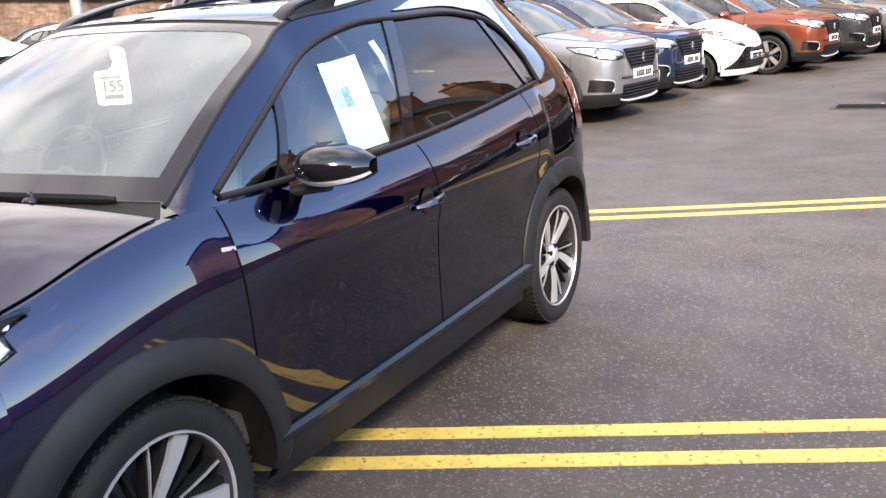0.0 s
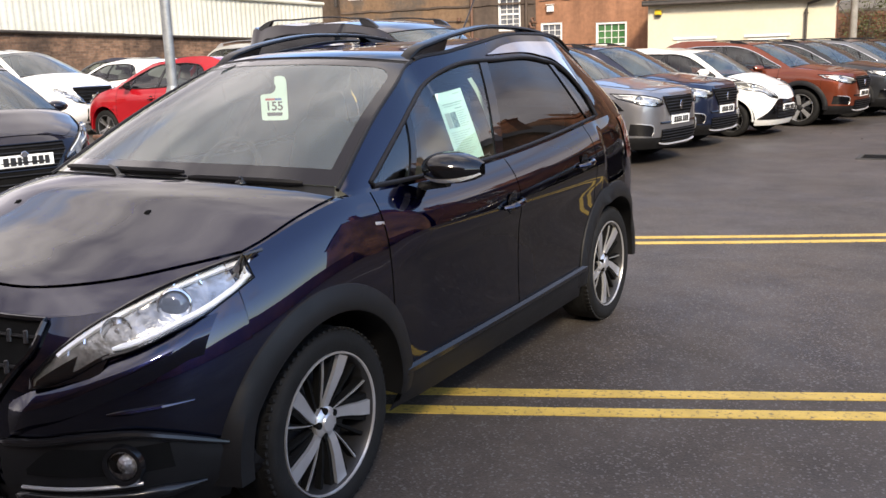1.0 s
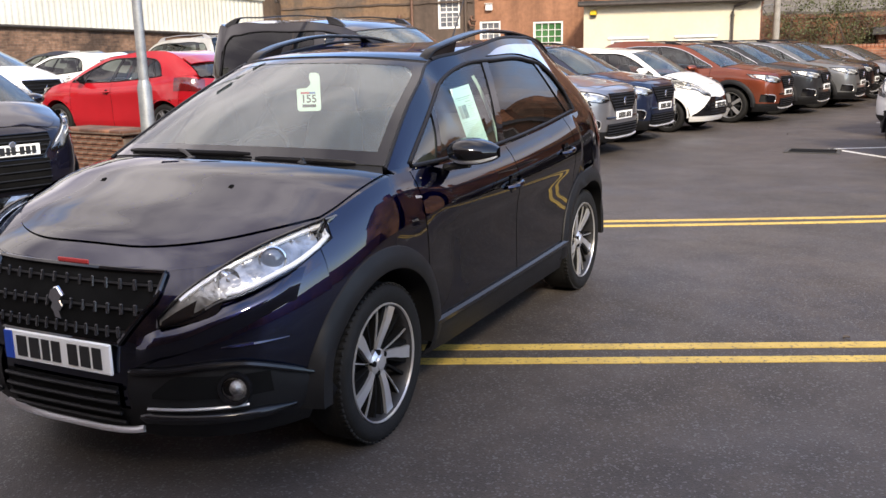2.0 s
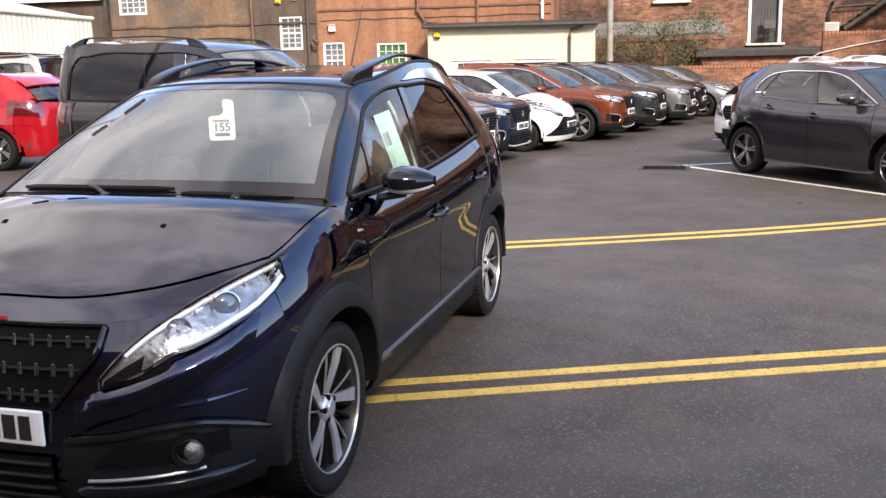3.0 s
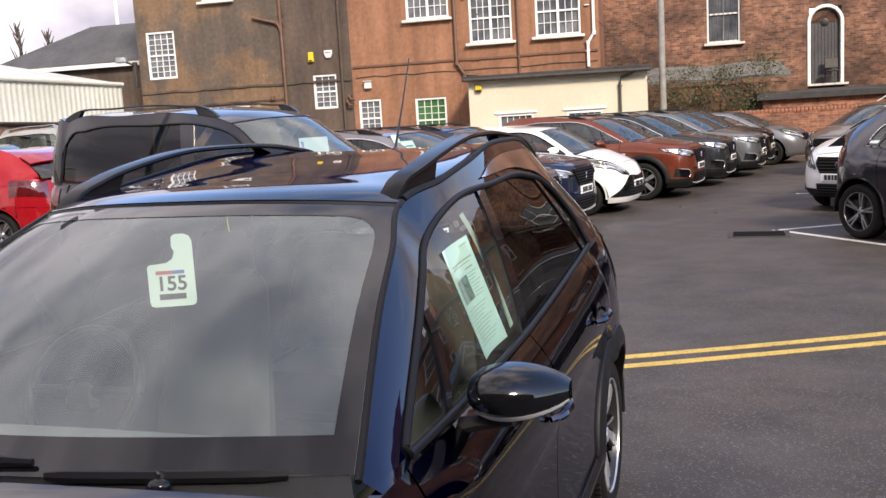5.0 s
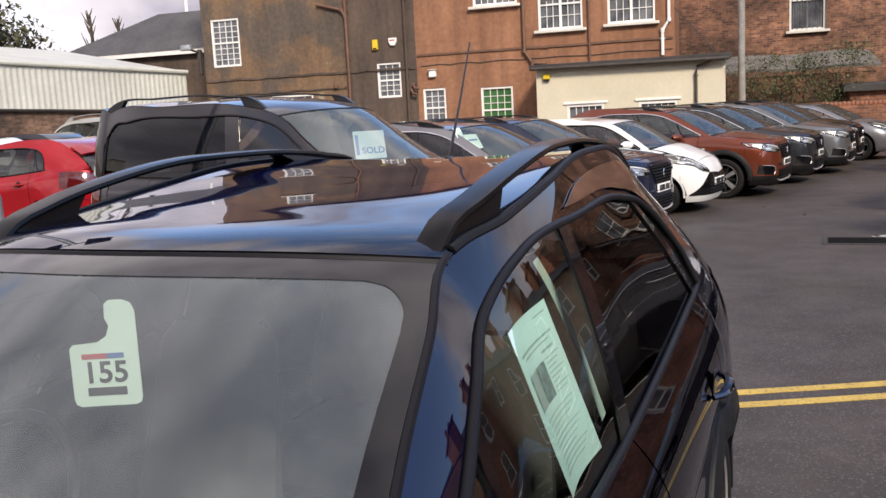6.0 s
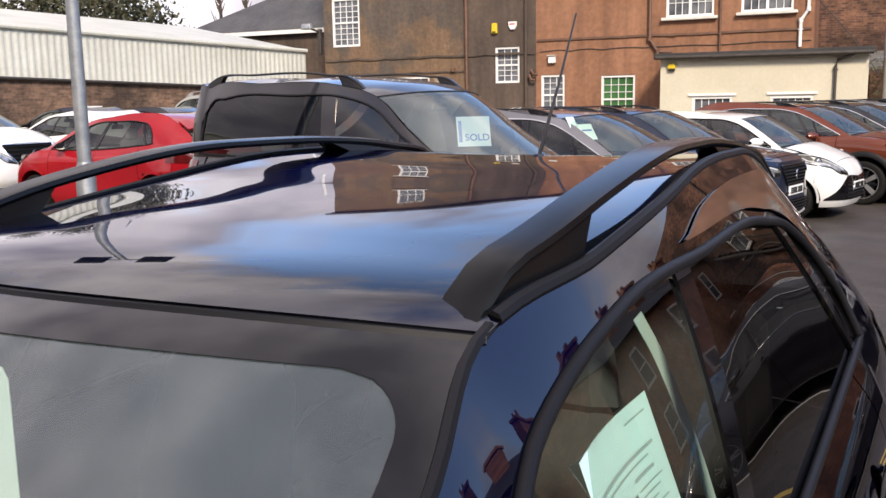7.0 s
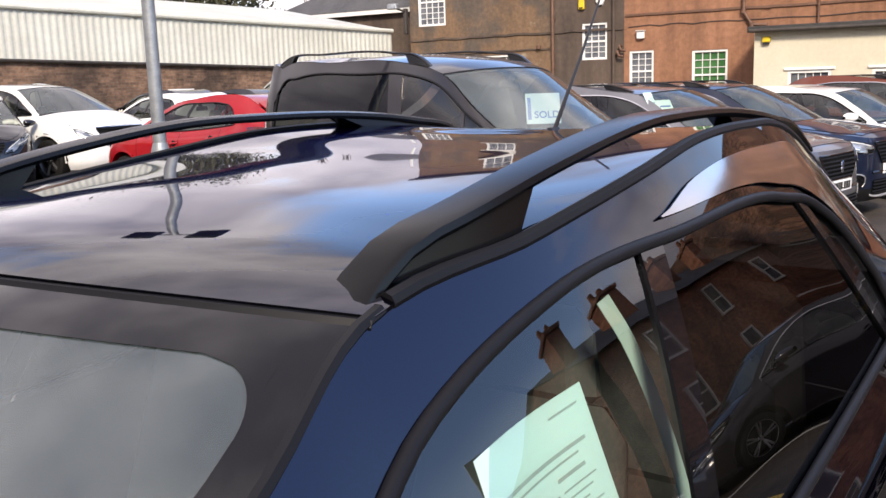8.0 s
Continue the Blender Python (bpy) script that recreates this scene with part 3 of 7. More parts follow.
    def topside(self, y, a, off=0.0):
        """Windscreen, roof and rear screen: chords from gutter to gutter."""
        P = self.P
        x, z = P["gut_f"](y)
        c = 1 - a * a
        return (x * a, y - P["bow_f"](y) * c, z + P["crown_f"](y) * (1 - abs(a) ** 2.4) + off)

    def cabin(self, y, z, off=0.0):
        """The left side of the cabin at y and height z."""
        P = self.P
        gx, gz = P["gut_f"](y)
        bx, _, bz = self.edge(y)
        f = min(max((z - bz) / max(gz - bz, 1e-3), 0), 1) if gz > bz + 1e-3 else 0
        return (bx + (gx - bx) * f + P["bulge"] * 4 * f * (1 - f) * min(1, (gz - bz) / 0.3) + off, y, z)


def mirror_x(rows):
    return [[(-p[0], p[1], p[2]) for p in r] for r in rows]


def whole(g):
    """Drop slivers that hang on to nothing: only the larger connected pieces stay."""
    boss = list(range(len(g.v)))

    def top(i):
        while boss[i] != i:
            boss[i] = boss[boss[i]]
            i = boss[i]
        return i
    for q in g.f:
        for k in q[1:]:
            boss[top(k)] = top(q[0])
    count = collections.Counter(top(q[0]) for q in g.f)
    most = max(count.values())
    keep = [q for q in g.f if count[top(q[0])] > 0.12 * most]
    used = sorted({i for q in keep for i in q})
    at = {i: k for k, i in enumerate(used)}
    g.v, g.f = [g.v[i] for i in used], [tuple(at[i] for i in q) for q in keep]
    return g


def cut_arches(S, rows):
    """Faces of a flank grid with the wheel arches taken out, their rims drawn to the circle."""
    g = Geo()
    nr, nc = len(rows), len(rows[0])
    pts = [list(r) for r in rows]
    inside = [[False] * nc for _ in range(nr)]
    for yc in (S.af, S.ar):
        for i in range(nr):
            for j in range(nc):
                x, y, z = rows[i][j]
                if math.hypot(y - yc, z - S.wr) < S.ra:
                    inside[i][j] = True
                    a = math.atan2(z - S.wr, y - yc)
                    yy, zz = yc + S.ra * math.cos(a), S.wr + S.ra * math.sin(a)
                    pts[i][j] = (math.copysign(S.side(yy, zz), x), yy, zz)
    g.v = [p for r in pts for p in r]
    for i in range(nr - 1):
        for j in range(nc - 1):
            c = [sum(q[k] for q in (rows[i][j], rows[i + 1][j], rows[i][j + 1], rows[i + 1][j + 1])) / 4 for k in range(3)]
            if all(math.hypot(c[1] - yc, c[2] - S.wr) > S.ra for yc in (S.af, S.ar)):
                g.f.append((i * nc + j, i * nc + j + 1, (i + 1) * nc + j + 1, (i + 1) * nc + j))
    return whole(g)


def car_wheel(S, style, tyre_mat, parent, x, y, side, turn=0.0):
    """A wheel: tyre > none, rim > spokes and cap, brake disc."""
    m = pose(x, y, S.wr, 0, 90 * side, 0) @ pose(0, 0, 0, 0, 0, turn)
    w, r = S.P["ww"], S.wr
    rr = r * style["rim"]
    root = part("wheel", Geo().lathe([(rr * 0.98, -w), (rr * 1.02, -w), (rr * 1.05, -w * 0.99), (r * 0.95, -w * 0.97), (r * 0.99, -w * 0.88), (r, -w * 0.7), (r, -w * 0.22), (r * 0.99, -w * 0.06), (r * 0.955, 0.004), (r * 0.90, 0.011), (rr * 1.1, 0.006), (rr * 1.05, 0.002), (rr * 1.02, -0.004)], Matrix(), 48), tyre_mat, parent, "black rubber tyre", m=m)
    gr = Geo()
    for k in (0.3, 0.5, 0.7):
        gr.lathe([(r * 0.995, -w * (k - 0.02)), (r * 1.002, -w * (k - 0.015)), (r * 1.002, -w * (k - 0.09)), (r * 0.995, -w * (k - 0.1))], Matrix(), 40)
    part("tread_rib", gr, tyre_mat, root)
    if style.get("tread"):
        tb = Geo()
        for k in range(72):
            q = Matrix.Rotation(2 * math.pi * k / 72, 4, "Z")
            tb.box(q @ Vector((r * 0.992, 0, -w * 0.07)), (0.010, 0.016, 0.022), q.to_3x3() @ Matrix.Rotation(0.3, 3, "X"), 1.0, 0.003)
        tagged(part("tread_shoulder", tb, tyre_mat, root, "blocky shoulder of the tyre tread"), kind="stuff")
    rim = part("rim", Geo().lathe([(rr * 1.03, -0.004), (rr * 1.022, 0.004), (rr * 1.004, 0.004), (rr * 0.993, -0.003)], Matrix(), 48), style["lip"], root, "alloy wheel rim")
    part("rim_barrel", Geo().lathe([(rr * 0.994, -0.003), (rr * 0.965, -0.016), (rr * 0.95, -0.05), (rr * 0.9, -w * 0.6), (rr * 0.95, -w)], Matrix(), 48), M["alloy_dark"], rim)
    part("barrel", Geo().lathe([(rr * 0.95, -w * 0.55), (rr * 0.5, -w * 0.62), (0.02, -w * 0.62)], Matrix(), 32), M["under"], root)
    part("brake_disc", Geo().lathe([(rr * 0.72, -w * 0.45), (rr * 0.72, -w * 0.40), (rr * 0.3, -w * 0.40), (0.01, -w * 0.40)], Matrix(), 32), M["alloy_dark"], root, "dark steel brake disc")
    for k in range(style["n"]):
        a = 2 * math.pi * k / style["n"]
        for da, w0, w1, mat, h, *swirl in style["blades"]:
            g = Geo()
            rows = []
            for u in (0.0, 0.2, 0.45, 0.7, 1.0):
                rm = Matrix.Rotation(a + da + (swirl[0] * (1 - u) ** 2 if swirl else 0), 4, "Z")
                rad = rr * (0.17 + 0.80 * u)
                wd = (w0 + (w1 - w0) * u) * rr
                z = -0.012 - 0.022 * (1 - u) ** 2 + h
                rows.append([rm @ Vector((rad, -wd, z - 0.025)), rm @ Vector((rad, -wd * 0.9, z)), rm @ Vector((rad, wd * 0.9, z)), rm @ Vector((rad, wd, z - 0.025))])
            g.grid(rows)
            part("spoke", g, mat, rim)
    hub = Geo().lathe([(rr * 0.23, -0.06), (rr * 0.23, -0.03), (rr * 0.19, -0.02), (rr * 0.14, -0.018), (rr * 0.12, -0.012), (0.0, -0.010)], Matrix(), 24)
    part("hub_cap", hub, style["hub"], rim)
    for k in range(5):
        a = 2 * math.pi * (k + 0.5) / 5
        part("wheel_bolt", Geo().lathe([(0.012, -0.04), (0.012, -0.018), (0.0, -0.016)], Matrix.Translation((rr * 0.185 * math.cos(a), rr * 0.185 * math.sin(a), 0)), 8), M["under"], rim)
    return root


def plate(parent, S, z0, w=0.52, h=0.111, chars=(0.06, 0.06, 0.045, 0.05, 0.055, 0.055, 0.05), off=0.012, tilt=0.0, blue=True):
    """A front number plate whose writing is plain bars."""
    y = S.front(0, z0 + h / 2)[1] - off
    g = Geo().box((0, 0, 0), (w, 0.012, h), None, 1.0, 0.004)
    m = pose(0, y, z0 + h / 2, tilt, 0, 0)
    pl = part("number_plate", g, M["plate_white"], parent, "white number plate", m=m)
    if blue:
        part("blue_band", Geo().box((-w / 2 + 0.024, -0.008, 0), (0.04, 0.004, h * 0.94)), M["plate_blue"], pl, "blue end band")
    x = -w / 2 + 0.06
    for i, c in enumerate(chars):
        part("bar", Geo().box((x + c / 2, -0.008, 0), (c * 0.8, 0.004, h * 0.68)), M["ink"], pl, "black plain bar")
        x += c + (0.028 if i == 3 else 0.004)
    return pl


def sweep(path, prof, flat=False):
    """A profile of (sideways, up) carried along a path that runs mostly along y."""
    rows = []
    P = [Vector(p) for p in path]
    for i, p in enumerate(P):
        d = (P[min(i + 1, len(P) - 1)] - P[max(i - 1, 0)]).normalized()
        a = Vector((1, 0, 0))
        u = d.cross(a) * -1
        u = u if u.z > 0 or flat else -u
        rows.append([p + a * s + u.normalized() * h for s, h in prof])
    g = Geo().grid(rows, closed=True)
    n = len(prof)
    g.f.append(tuple(range(n)))
    g.f.append(tuple(len(g.v) - n + k for k in range(n))[::-1])
    return g


def build_car(name, label, S, paint, m, style, hero=False, group="", opts=None):
    """One parked car: body panels, glass, wheels, lamps, grille and trim, each a part."""
    o = dict(rails=None, cladding=True, door=(-0.93, 0.09, 1.0), glass=M["dark_glass"], rear_glass=None, grille=(0.40, 0.575, 0.80), plate_z=0.46, lamp=((0.385, .628, .662), (0.46, .648, .735), (0.56, .675, .805), (0.60, .725, .835), (0.70, .765, .90), (0.76, .80, .938), (0.795, .875, .94)),
             roof_mat=None, seps=((-0.655, -0.50, 0.028), (0.06, 0.245, 0.06), (1.11, 0.94, 0.03)), dlo_chrome=False, handles=True, grille_mat=None, fog=True, arch_mat=None, bars=5, low_grille=True, spoiler=False, tail=True, mirror_mat=None, screen=None, chin=None, cut=0.19)
    o.update(opts or {})
    P = S.P
    rear_glass = o["rear_glass"] or o["glass"]
    root = thing(name, label, "car", m, group)
    step = 0.03 if hero else 0.07
    nt = 38 if hero else 14
    flip = {1: False, -1: True}
    y_bump = S.af - S.ra + 0.06           # joint between front bumper and wing
    y_rear = S.ar + S.ra - 0.06
    d0, d1, d2 = o["door"]
    gap = 0.004
    panels = [("front_wing", y_bump + gap, d0 - gap), ("front_door", d0 + gap, d1 - gap), ("rear_door", d1 + gap, d2 - gap), ("rear_quarter", d2 + gap, y_rear - gap)]
    if d1 == d2:
        panels = [("front_wing", y_bump + gap, d0 - gap), ("front_door", d0 + gap, d1 - gap), ("rear_quarter", d1 + gap, y_rear - gap)]
    t_clad = o["cut"] if o["cladding"] else 0.0
    for sg in (1, -1):
        for nm, ya, yb in panels:
            ny = max(2, int((yb - ya) / step))
            rows = [[(sg * p[0], p[1], p[2]) for p in (S.low(y, t) for y in steps(ya, yb, ny))] for t in steps(t_clad, 1.0, nt)]
            g = cut_arches(S, rows)
            part(nm, g, paint, root)
        # black backing seen in the joints
        rows = [[(sg * (p[0] - 0.014), p[1], p[2]) for p in (S.low(y, t) for y in steps(y_bump - 0.1, y_rear + 0.1, 60 if hero else 36))] for t in steps(0.0, 0.985, 12)]
        part("inner_panel", cut_arches(S, rows), M["under"], root)
        if o["cladding"]:
            rows = [[(sg * (p[0] + 0.006), p[1], p[2]) for p in (S.low(y, t) for y in steps(y_bump, y_rear, 60 if hero else 30))] for t in steps(0.0, t_clad, 5)]
            part("sill_cladding", cut_arches(S, rows), M["black_plastic"], root, "grained black plastic sill cladding")
            pth = [(sg * (S.low(y, t_clad)[0] + 0.008), y, S.low(y, t_clad)[2]) for y in steps(S.af + S.ra + 0.01, S.ar - S.ra - 0.01, 20)]
            part("sill_strip", sweep(pth, [(-.008, -.016), (.012, -.014), (.014, .004), (.002, .016), (-.008, .014)]), M["satin_black"], root, "dark satin sill moulding")
    # bumpers
    a0, nb = S.angle(y_bump - gap), (34 if hero else 18)
    g = cut_arches(S, [[S.nose(a, t) for a in steps(-a0, a0, nb * 2)] for t in steps(t_clad, 1.0, nt)])
    part("front_bumper", g, paint, root)
    if t_clad:
        rows = [[S.nose(a, t) for a in steps(-a0, a0, nb * 2)] for t in steps(0.0, t_clad * 1.1, 5)]
        rows = [[(p[0] * 1.004, p[1] - 0.006, p[2]) for p in r] for r in rows]
        part("front_apron", cut_arches(S, rows), M["black_plastic"], root, "black plastic front apron")
    a1 = S.angle_r(y_rear + gap)
    part("rear_bumper", cut_arches(S, [[S.tail(a, t) for a in steps(-a1, a1, nb)] for t in steps(0.0, 0.55, nt)]), paint, root)
    part("tailgate", Geo().grid([[S.tail(a, t) for a in steps(-a1, a1, nb)] for t in steps(0.556, 1.0, 8)]), paint, root)
    # floor
    part("underbody", Geo().box((0, (S.yF + S.yR) / 2, 0.26), (S.W * 1.3, (S.yR - S.yF) * 0.86, 0.12), None, 1, 0.03).box((0, S.af, 0.42), (S.W * 1.12, S.ra * 2.0, 0.4)).box((0, S.ar, 0.42), (S.W * 1.12, S.ra * 2.0, 0.4)), M["under"], root)
    # arches
    for sg in (1, -1):
        for yc in (S.af, S.ar):
            rows = []
            for k in range(33):
                a = radians(-4 + 188 * k / 32)
                ca, sa = math.cos(a), math.sin(a)

                def at(r, out):
                    y, z = yc + r * ca, S.wr + r * sa
                    z = max(z, 0.2)
                    xx = S.side(y, z) + out
                    if r < S.ra + 0.05:
                        xx = max(xx, S.W * 0.945 + out)
                    return (sg * xx, y, z)
                ow = 0.072 if o["cladding"] else 0.012
                lip = 0.022 if o["cladding"] else 0.006
                base = max(S.side(yc + S.ra * ca * 0.98, max(S.wr + S.ra * sa, 0.3)), S.W * 0.945)
                rows.append([(sg * (base - 0.25), yc + (S.ra + 0.012) * ca, S.wr + (S.ra + 0.012) * sa), (sg * (base - 0.01), yc + (S.ra - 0.01) * ca, S.wr + (S.ra - 0.01) * sa), at(S.ra - 0.012, lip * 0.8), at(S.ra - 0.002, lip), at(S.ra + ow * 0.6, lip * 0.8), at(S.ra + ow, 0.007), at(S.ra + ow + 0.004, -0.006)])
            part("wheel_arch_trim" if o["cladding"] else "arch_lip", Geo().grid(rows), (o["arch_mat"] or M["black_plastic"]) if o["cladding"] else paint, root, "black plastic wheel arch trim" if o["cladding"] else "")
            rows = [[(sg * x, yc + (S.ra + 0.02) * math.cos(radians(a)), S.wr + (S.ra + 0.02) * math.sin(radians(a))) for x in (S.W - 0.05, S.W - 0.36)] for a in steps(0, 180, 16)]
            part("arch_liner", Geo().grid(rows).box((sg * (S.W - 0.36), yc, S.wr + 0.13), (0.02, S.ra * 2, S.ra * 1.3)), M["under"], root)
            car_wheel(S, style, M["rubber"], root, sg * (S.W - 0.035), yc, sg, 12 if yc == S.af else -8)
    # bonnet, wing tops, cowl
    hy = P["gut"][0][0]
    def e(y):
        if hero:
            return 0.972 - 0.012 * min(1, max(0, (hy - 0.05 - y) / 0.6))
        return 0.945 - 0.09 * min(1, max(0, (hy - 0.05 - y) / 0.95))
    lip, sag = o.get("lip", 0.10), (0.42 if hero else 0.0)

    def y_lid(a):
        """Where the bonnet begins: further back towards its corners."""
        return S.yF + lip + sag * min(1, abs(a) / 0.96) ** 5

    def on_lid(u, b):
        y = y_lid(b * 0.96) + (hy - 0.06 - y_lid(b * 0.96)) * u
        return S.hood(y, b * e(y))
    part("bonnet", Geo().shell([[on_lid(u, b) for b in steps(-1, 1, 60 if hero else 14)] for u in steps(0, 1, 36 if hero else 16)], -0.006), paint, root)
    part("bonnet_lip", Geo().grid([[S.hood(S.yF + 0.0005 + (y_lid(a) - 0.007 - S.yF) * u, a) for a in steps(-1, 1, 72 if hero else 14)] for u in steps(0, 1, 14 if hero else 8)]), paint, root)
    for sg in (1, -1):
        part("wing_top", Geo().grid([[S.hood(y, sg * a) for a in steps(e(y) + 0.004, 1.0, 4)] for y in steps(S.yF + lip + sag - 0.004, hy + 0.02, 36 if hero else 16)]), paint, root)
    part("engine_bay", Geo().grid([[S.hood(y, a, -0.02) for a in steps(-0.99, 0.99, 16)] for y in steps(S.yF + 0.02, hy - 0.03, 12)]), M["under"], root)
    rows = []
    for a in steps(-0.97, 0.97, 24):
        p, q = Vector(S.hood(hy - 0.055, a, -0.006)), Vector(S.topside(hy + 0.02, a, -0.004))
        mid = (p + q) / 2 + Vector((0, 0, -0.025))
        rows.append([tuple(p), tuple(mid), tuple(q)])
    part("scuttle", Geo().grid(rows), M["black_plastic"], root, "black plastic scuttle panel")
    # windscreen, roof, rear screen
    ry0, ry1 = P["roof"]
    part("windscreen", Geo().grid([[S.topside(y, a) for a in steps(-0.985, 0.985, 28 if hero else 12)] for y in steps(hy + 0.015, ry0 - 0.008, 20 if hero else 8)]), o["screen"] or M["parked_screen"], root, "laminated windscreen").visible_shadow = False
    part("roof", Geo().shell([[S.topside(y, a) for a in steps(-1, 1, 44 if hero else 14)] for y in steps(ry0 + 0.003, ry1, 48 if hero else 16)], -0.006), o["roof_mat"] or paint, root)
    part("headliner", Geo().grid([[S.topside(y, a, -0.035) for a in steps(-0.96, 0.96, 12)] for y in steps(ry0 + 0.03, ry1 - 0.02, 12)]), M["lining"], root)
    part("rear_screen", Geo().grid([[S.topside(y, a) for a in steps(-0.97, 0.97, 12)] for y in steps(ry1 + 0.01, P["gut"][-1][0], 8)]), rear_glass, root).visible_shadow = False
    if hero:
        def border(ya_, yb_, aa, ab, n, k):
            return [[S.topside(y, a, 0.0015) for a in steps(aa, ab, k)] for y in steps(ya_, yb_, n)]
        g = Geo().grid(border(ry0 - 0.065, ry0 - 0.005, -0.98, 0.98, 5, 28))
        g.grid(border(hy + 0.015, hy + 0.09, -0.98, 0.98, 4, 28))
        g.grid(border(hy + 0.09, ry0 - 0.065, 0.925, 0.98, 16, 3)).grid(border(hy + 0.09, ry0 - 0.065, -0.98, -0.925, 16, 3))
        for sg in (1, -1):
            rows = []
            for u in steps(0, 1, 8):
                k = 0.11 * (1 - math.sqrt(max(0.0, 1 - (1 - u) ** 2)))
                rows.append([S.topside(ry0 - 0.065 - 0.08 * u, sg * a, 0.0015) for a in steps(0.925 - k, 0.9252, 3)])
            g.grid(rows)
        part("screen_border", g, M["gloss_black"], root, "printed dark border of the windscreen")
        for sg in (1, -1):
            rows = []
            for y in steps(0.30, 1.16, 24):
                u = (y - 0.30) / 0.86
                z0, z1 = P["hi_f"](y) + 0.024, P["gut_f"](y)[1] - 0.035
                z1 = z0 + (z1 - z0) * (1 - (1 - min(1, u / 0.22)) ** 2.2) * (1 - max(0, (u - 0.9) / 0.1) ** 2)
                rows.append([(sg * p[0], p[1], p[2]) for p in (S.cabin(y, z, 0.004) for z in steps(z0, max(z1, z0 + .002), 4))])
            part("roof_arch_insert", Geo().shell(rows, 0.004 * sg), M["chrome"], root, "polished silver roof arch insert")
    gs = []
    for a in steps(-1, 1, 30):
        p = S.topside(ry0 - 0.002, a)
        gs.append((p[0], p[1], p[2] - 0.002))
    part("screen_seal", Geo().tube(gs, 0.0075, 6), M["seal"], root)
    # cabin sides
    ya, yb = P["gut"][0][0], P["gut"][-1][0]
    la, lb = P["lo"][0][0], P["lo"][-1][0]
    ncol = 90 if hero else 44
    cols = sorted(set(steps(ya, yb, ncol) + [la, lb]))
    for sg in (1, -1):
        g = Geo()
        up, dn = [], []
        for y in cols:
            gz, bz = P["gut_f"](y)[1], P["top_f"](y)
            if la <= y <= lb:
                lo, hi = P["lo_f"](y), P["hi_f"](y)
            else:
                lo = hi = (bz + gz) / 2 if not la <= y <= lb else bz
                lo = hi = P["lo_f"](y) if y > lb else max(min(P["lo_f"](y), gz), bz)
            lo, hi = min(max(lo, bz), max(gz, bz)), min(max(hi, bz), max(gz, bz))
            up.append([(sg * p[0], p[1], p[2]) for p in (S.cabin(y, z) for z in steps(hi, max(gz, bz), 5))])
            dn.append([(sg * p[0], p[1], p[2]) for p in (S.cabin(y, z) for z in steps(bz, lo, 2))])
        part("cabin_frame", Geo().grid(up), paint, root)
        part("belt_panel", Geo().grid(dn), paint, root)
        # panes between slanted posts
        seps = o["seps"]
        bounds = [(la + 0.012, la + 0.012, 0.0)] + list(seps) + [(lb - 0.012, lb - 0.012, 0.0)]
        for i in range(len(bounds) - 1):
            b0, b1 = bounds[i], bounds[i + 1]
            rows = []
            for f in steps(0, 1, 8):
                row = []
                y0, y1 = b0[0] + (b0[1] - b0[0]) * f + b0[2] / 2, b1[0] + (b1[1] - b1[0]) * f - b1[2] / 2
                for y in steps(y0, y1, 14 if hero else 7):
                    lo, hi = P["lo_f"](y), P["hi_f"](y)
                    p = S.cabin(y, lo + (hi - lo) * f, -0.006)
                    row.append((sg * p[0], p[1], p[2]))
                rows.append(row)
            gl = o["glass"] if i < 2 else rear_glass
            part("side_window", Geo().grid(rows), gl, root, "dark privacy glass" if i >= 2 and o["rear_glass"] else "").visible_shadow = False
        for b in seps:
            rows = []
            for f in steps(0, 1, 8):
                yy = b[0] + (b[1] - b[0]) * f
                lo, hi = P["lo_f"](yy), P["hi_f"](yy)
                row = []
                for y in (yy - b[2] / 2 - 0.004, yy, yy + b[2] / 2 + 0.004):
                    p = S.cabin(y, lo + (hi - lo) * f, 0.001)
                    row.append((sg * p[0], p[1], p[2]))
                rows.append(row)
            part("window_pillar", Geo().shell(rows, 0.006 * sg), o.get("pillar_mat") or M["gloss_black"], root, "window pillar")
        ring = []
        for y in steps(la, lb, 40):
            p = S.cabin(y, P["lo_f"](y), 0.002)
            ring.append((sg * p[0], p[1], p[2]))
        for y in steps(lb, la, 60)[1:]:
            p = S.cabin(y, P["hi_f"](y), 0.002)
            ring.append((sg * p[0], p[1], p[2]))
        if hero:
            part("window_seal", Geo().tube(ring + ring[:2], [0.0095] * (len(ring) + 2), 16, False), M["seal"], root, "matt black window seal")
        else:
            part("window_trim", Geo().tube(ring, 0.011, 5), M["chrome"] if o["dlo_chrome"] else M["seal"], root)
        if hero:
            part("a_pillar_seal", Geo().tube([(sg * q[0], q[1], q[2]) for q in (S.topside(y, 0.99, 0.001) for y in steps(ya, ry0 + 0.02, 24))], 0.008, 6), M["seal"], root)
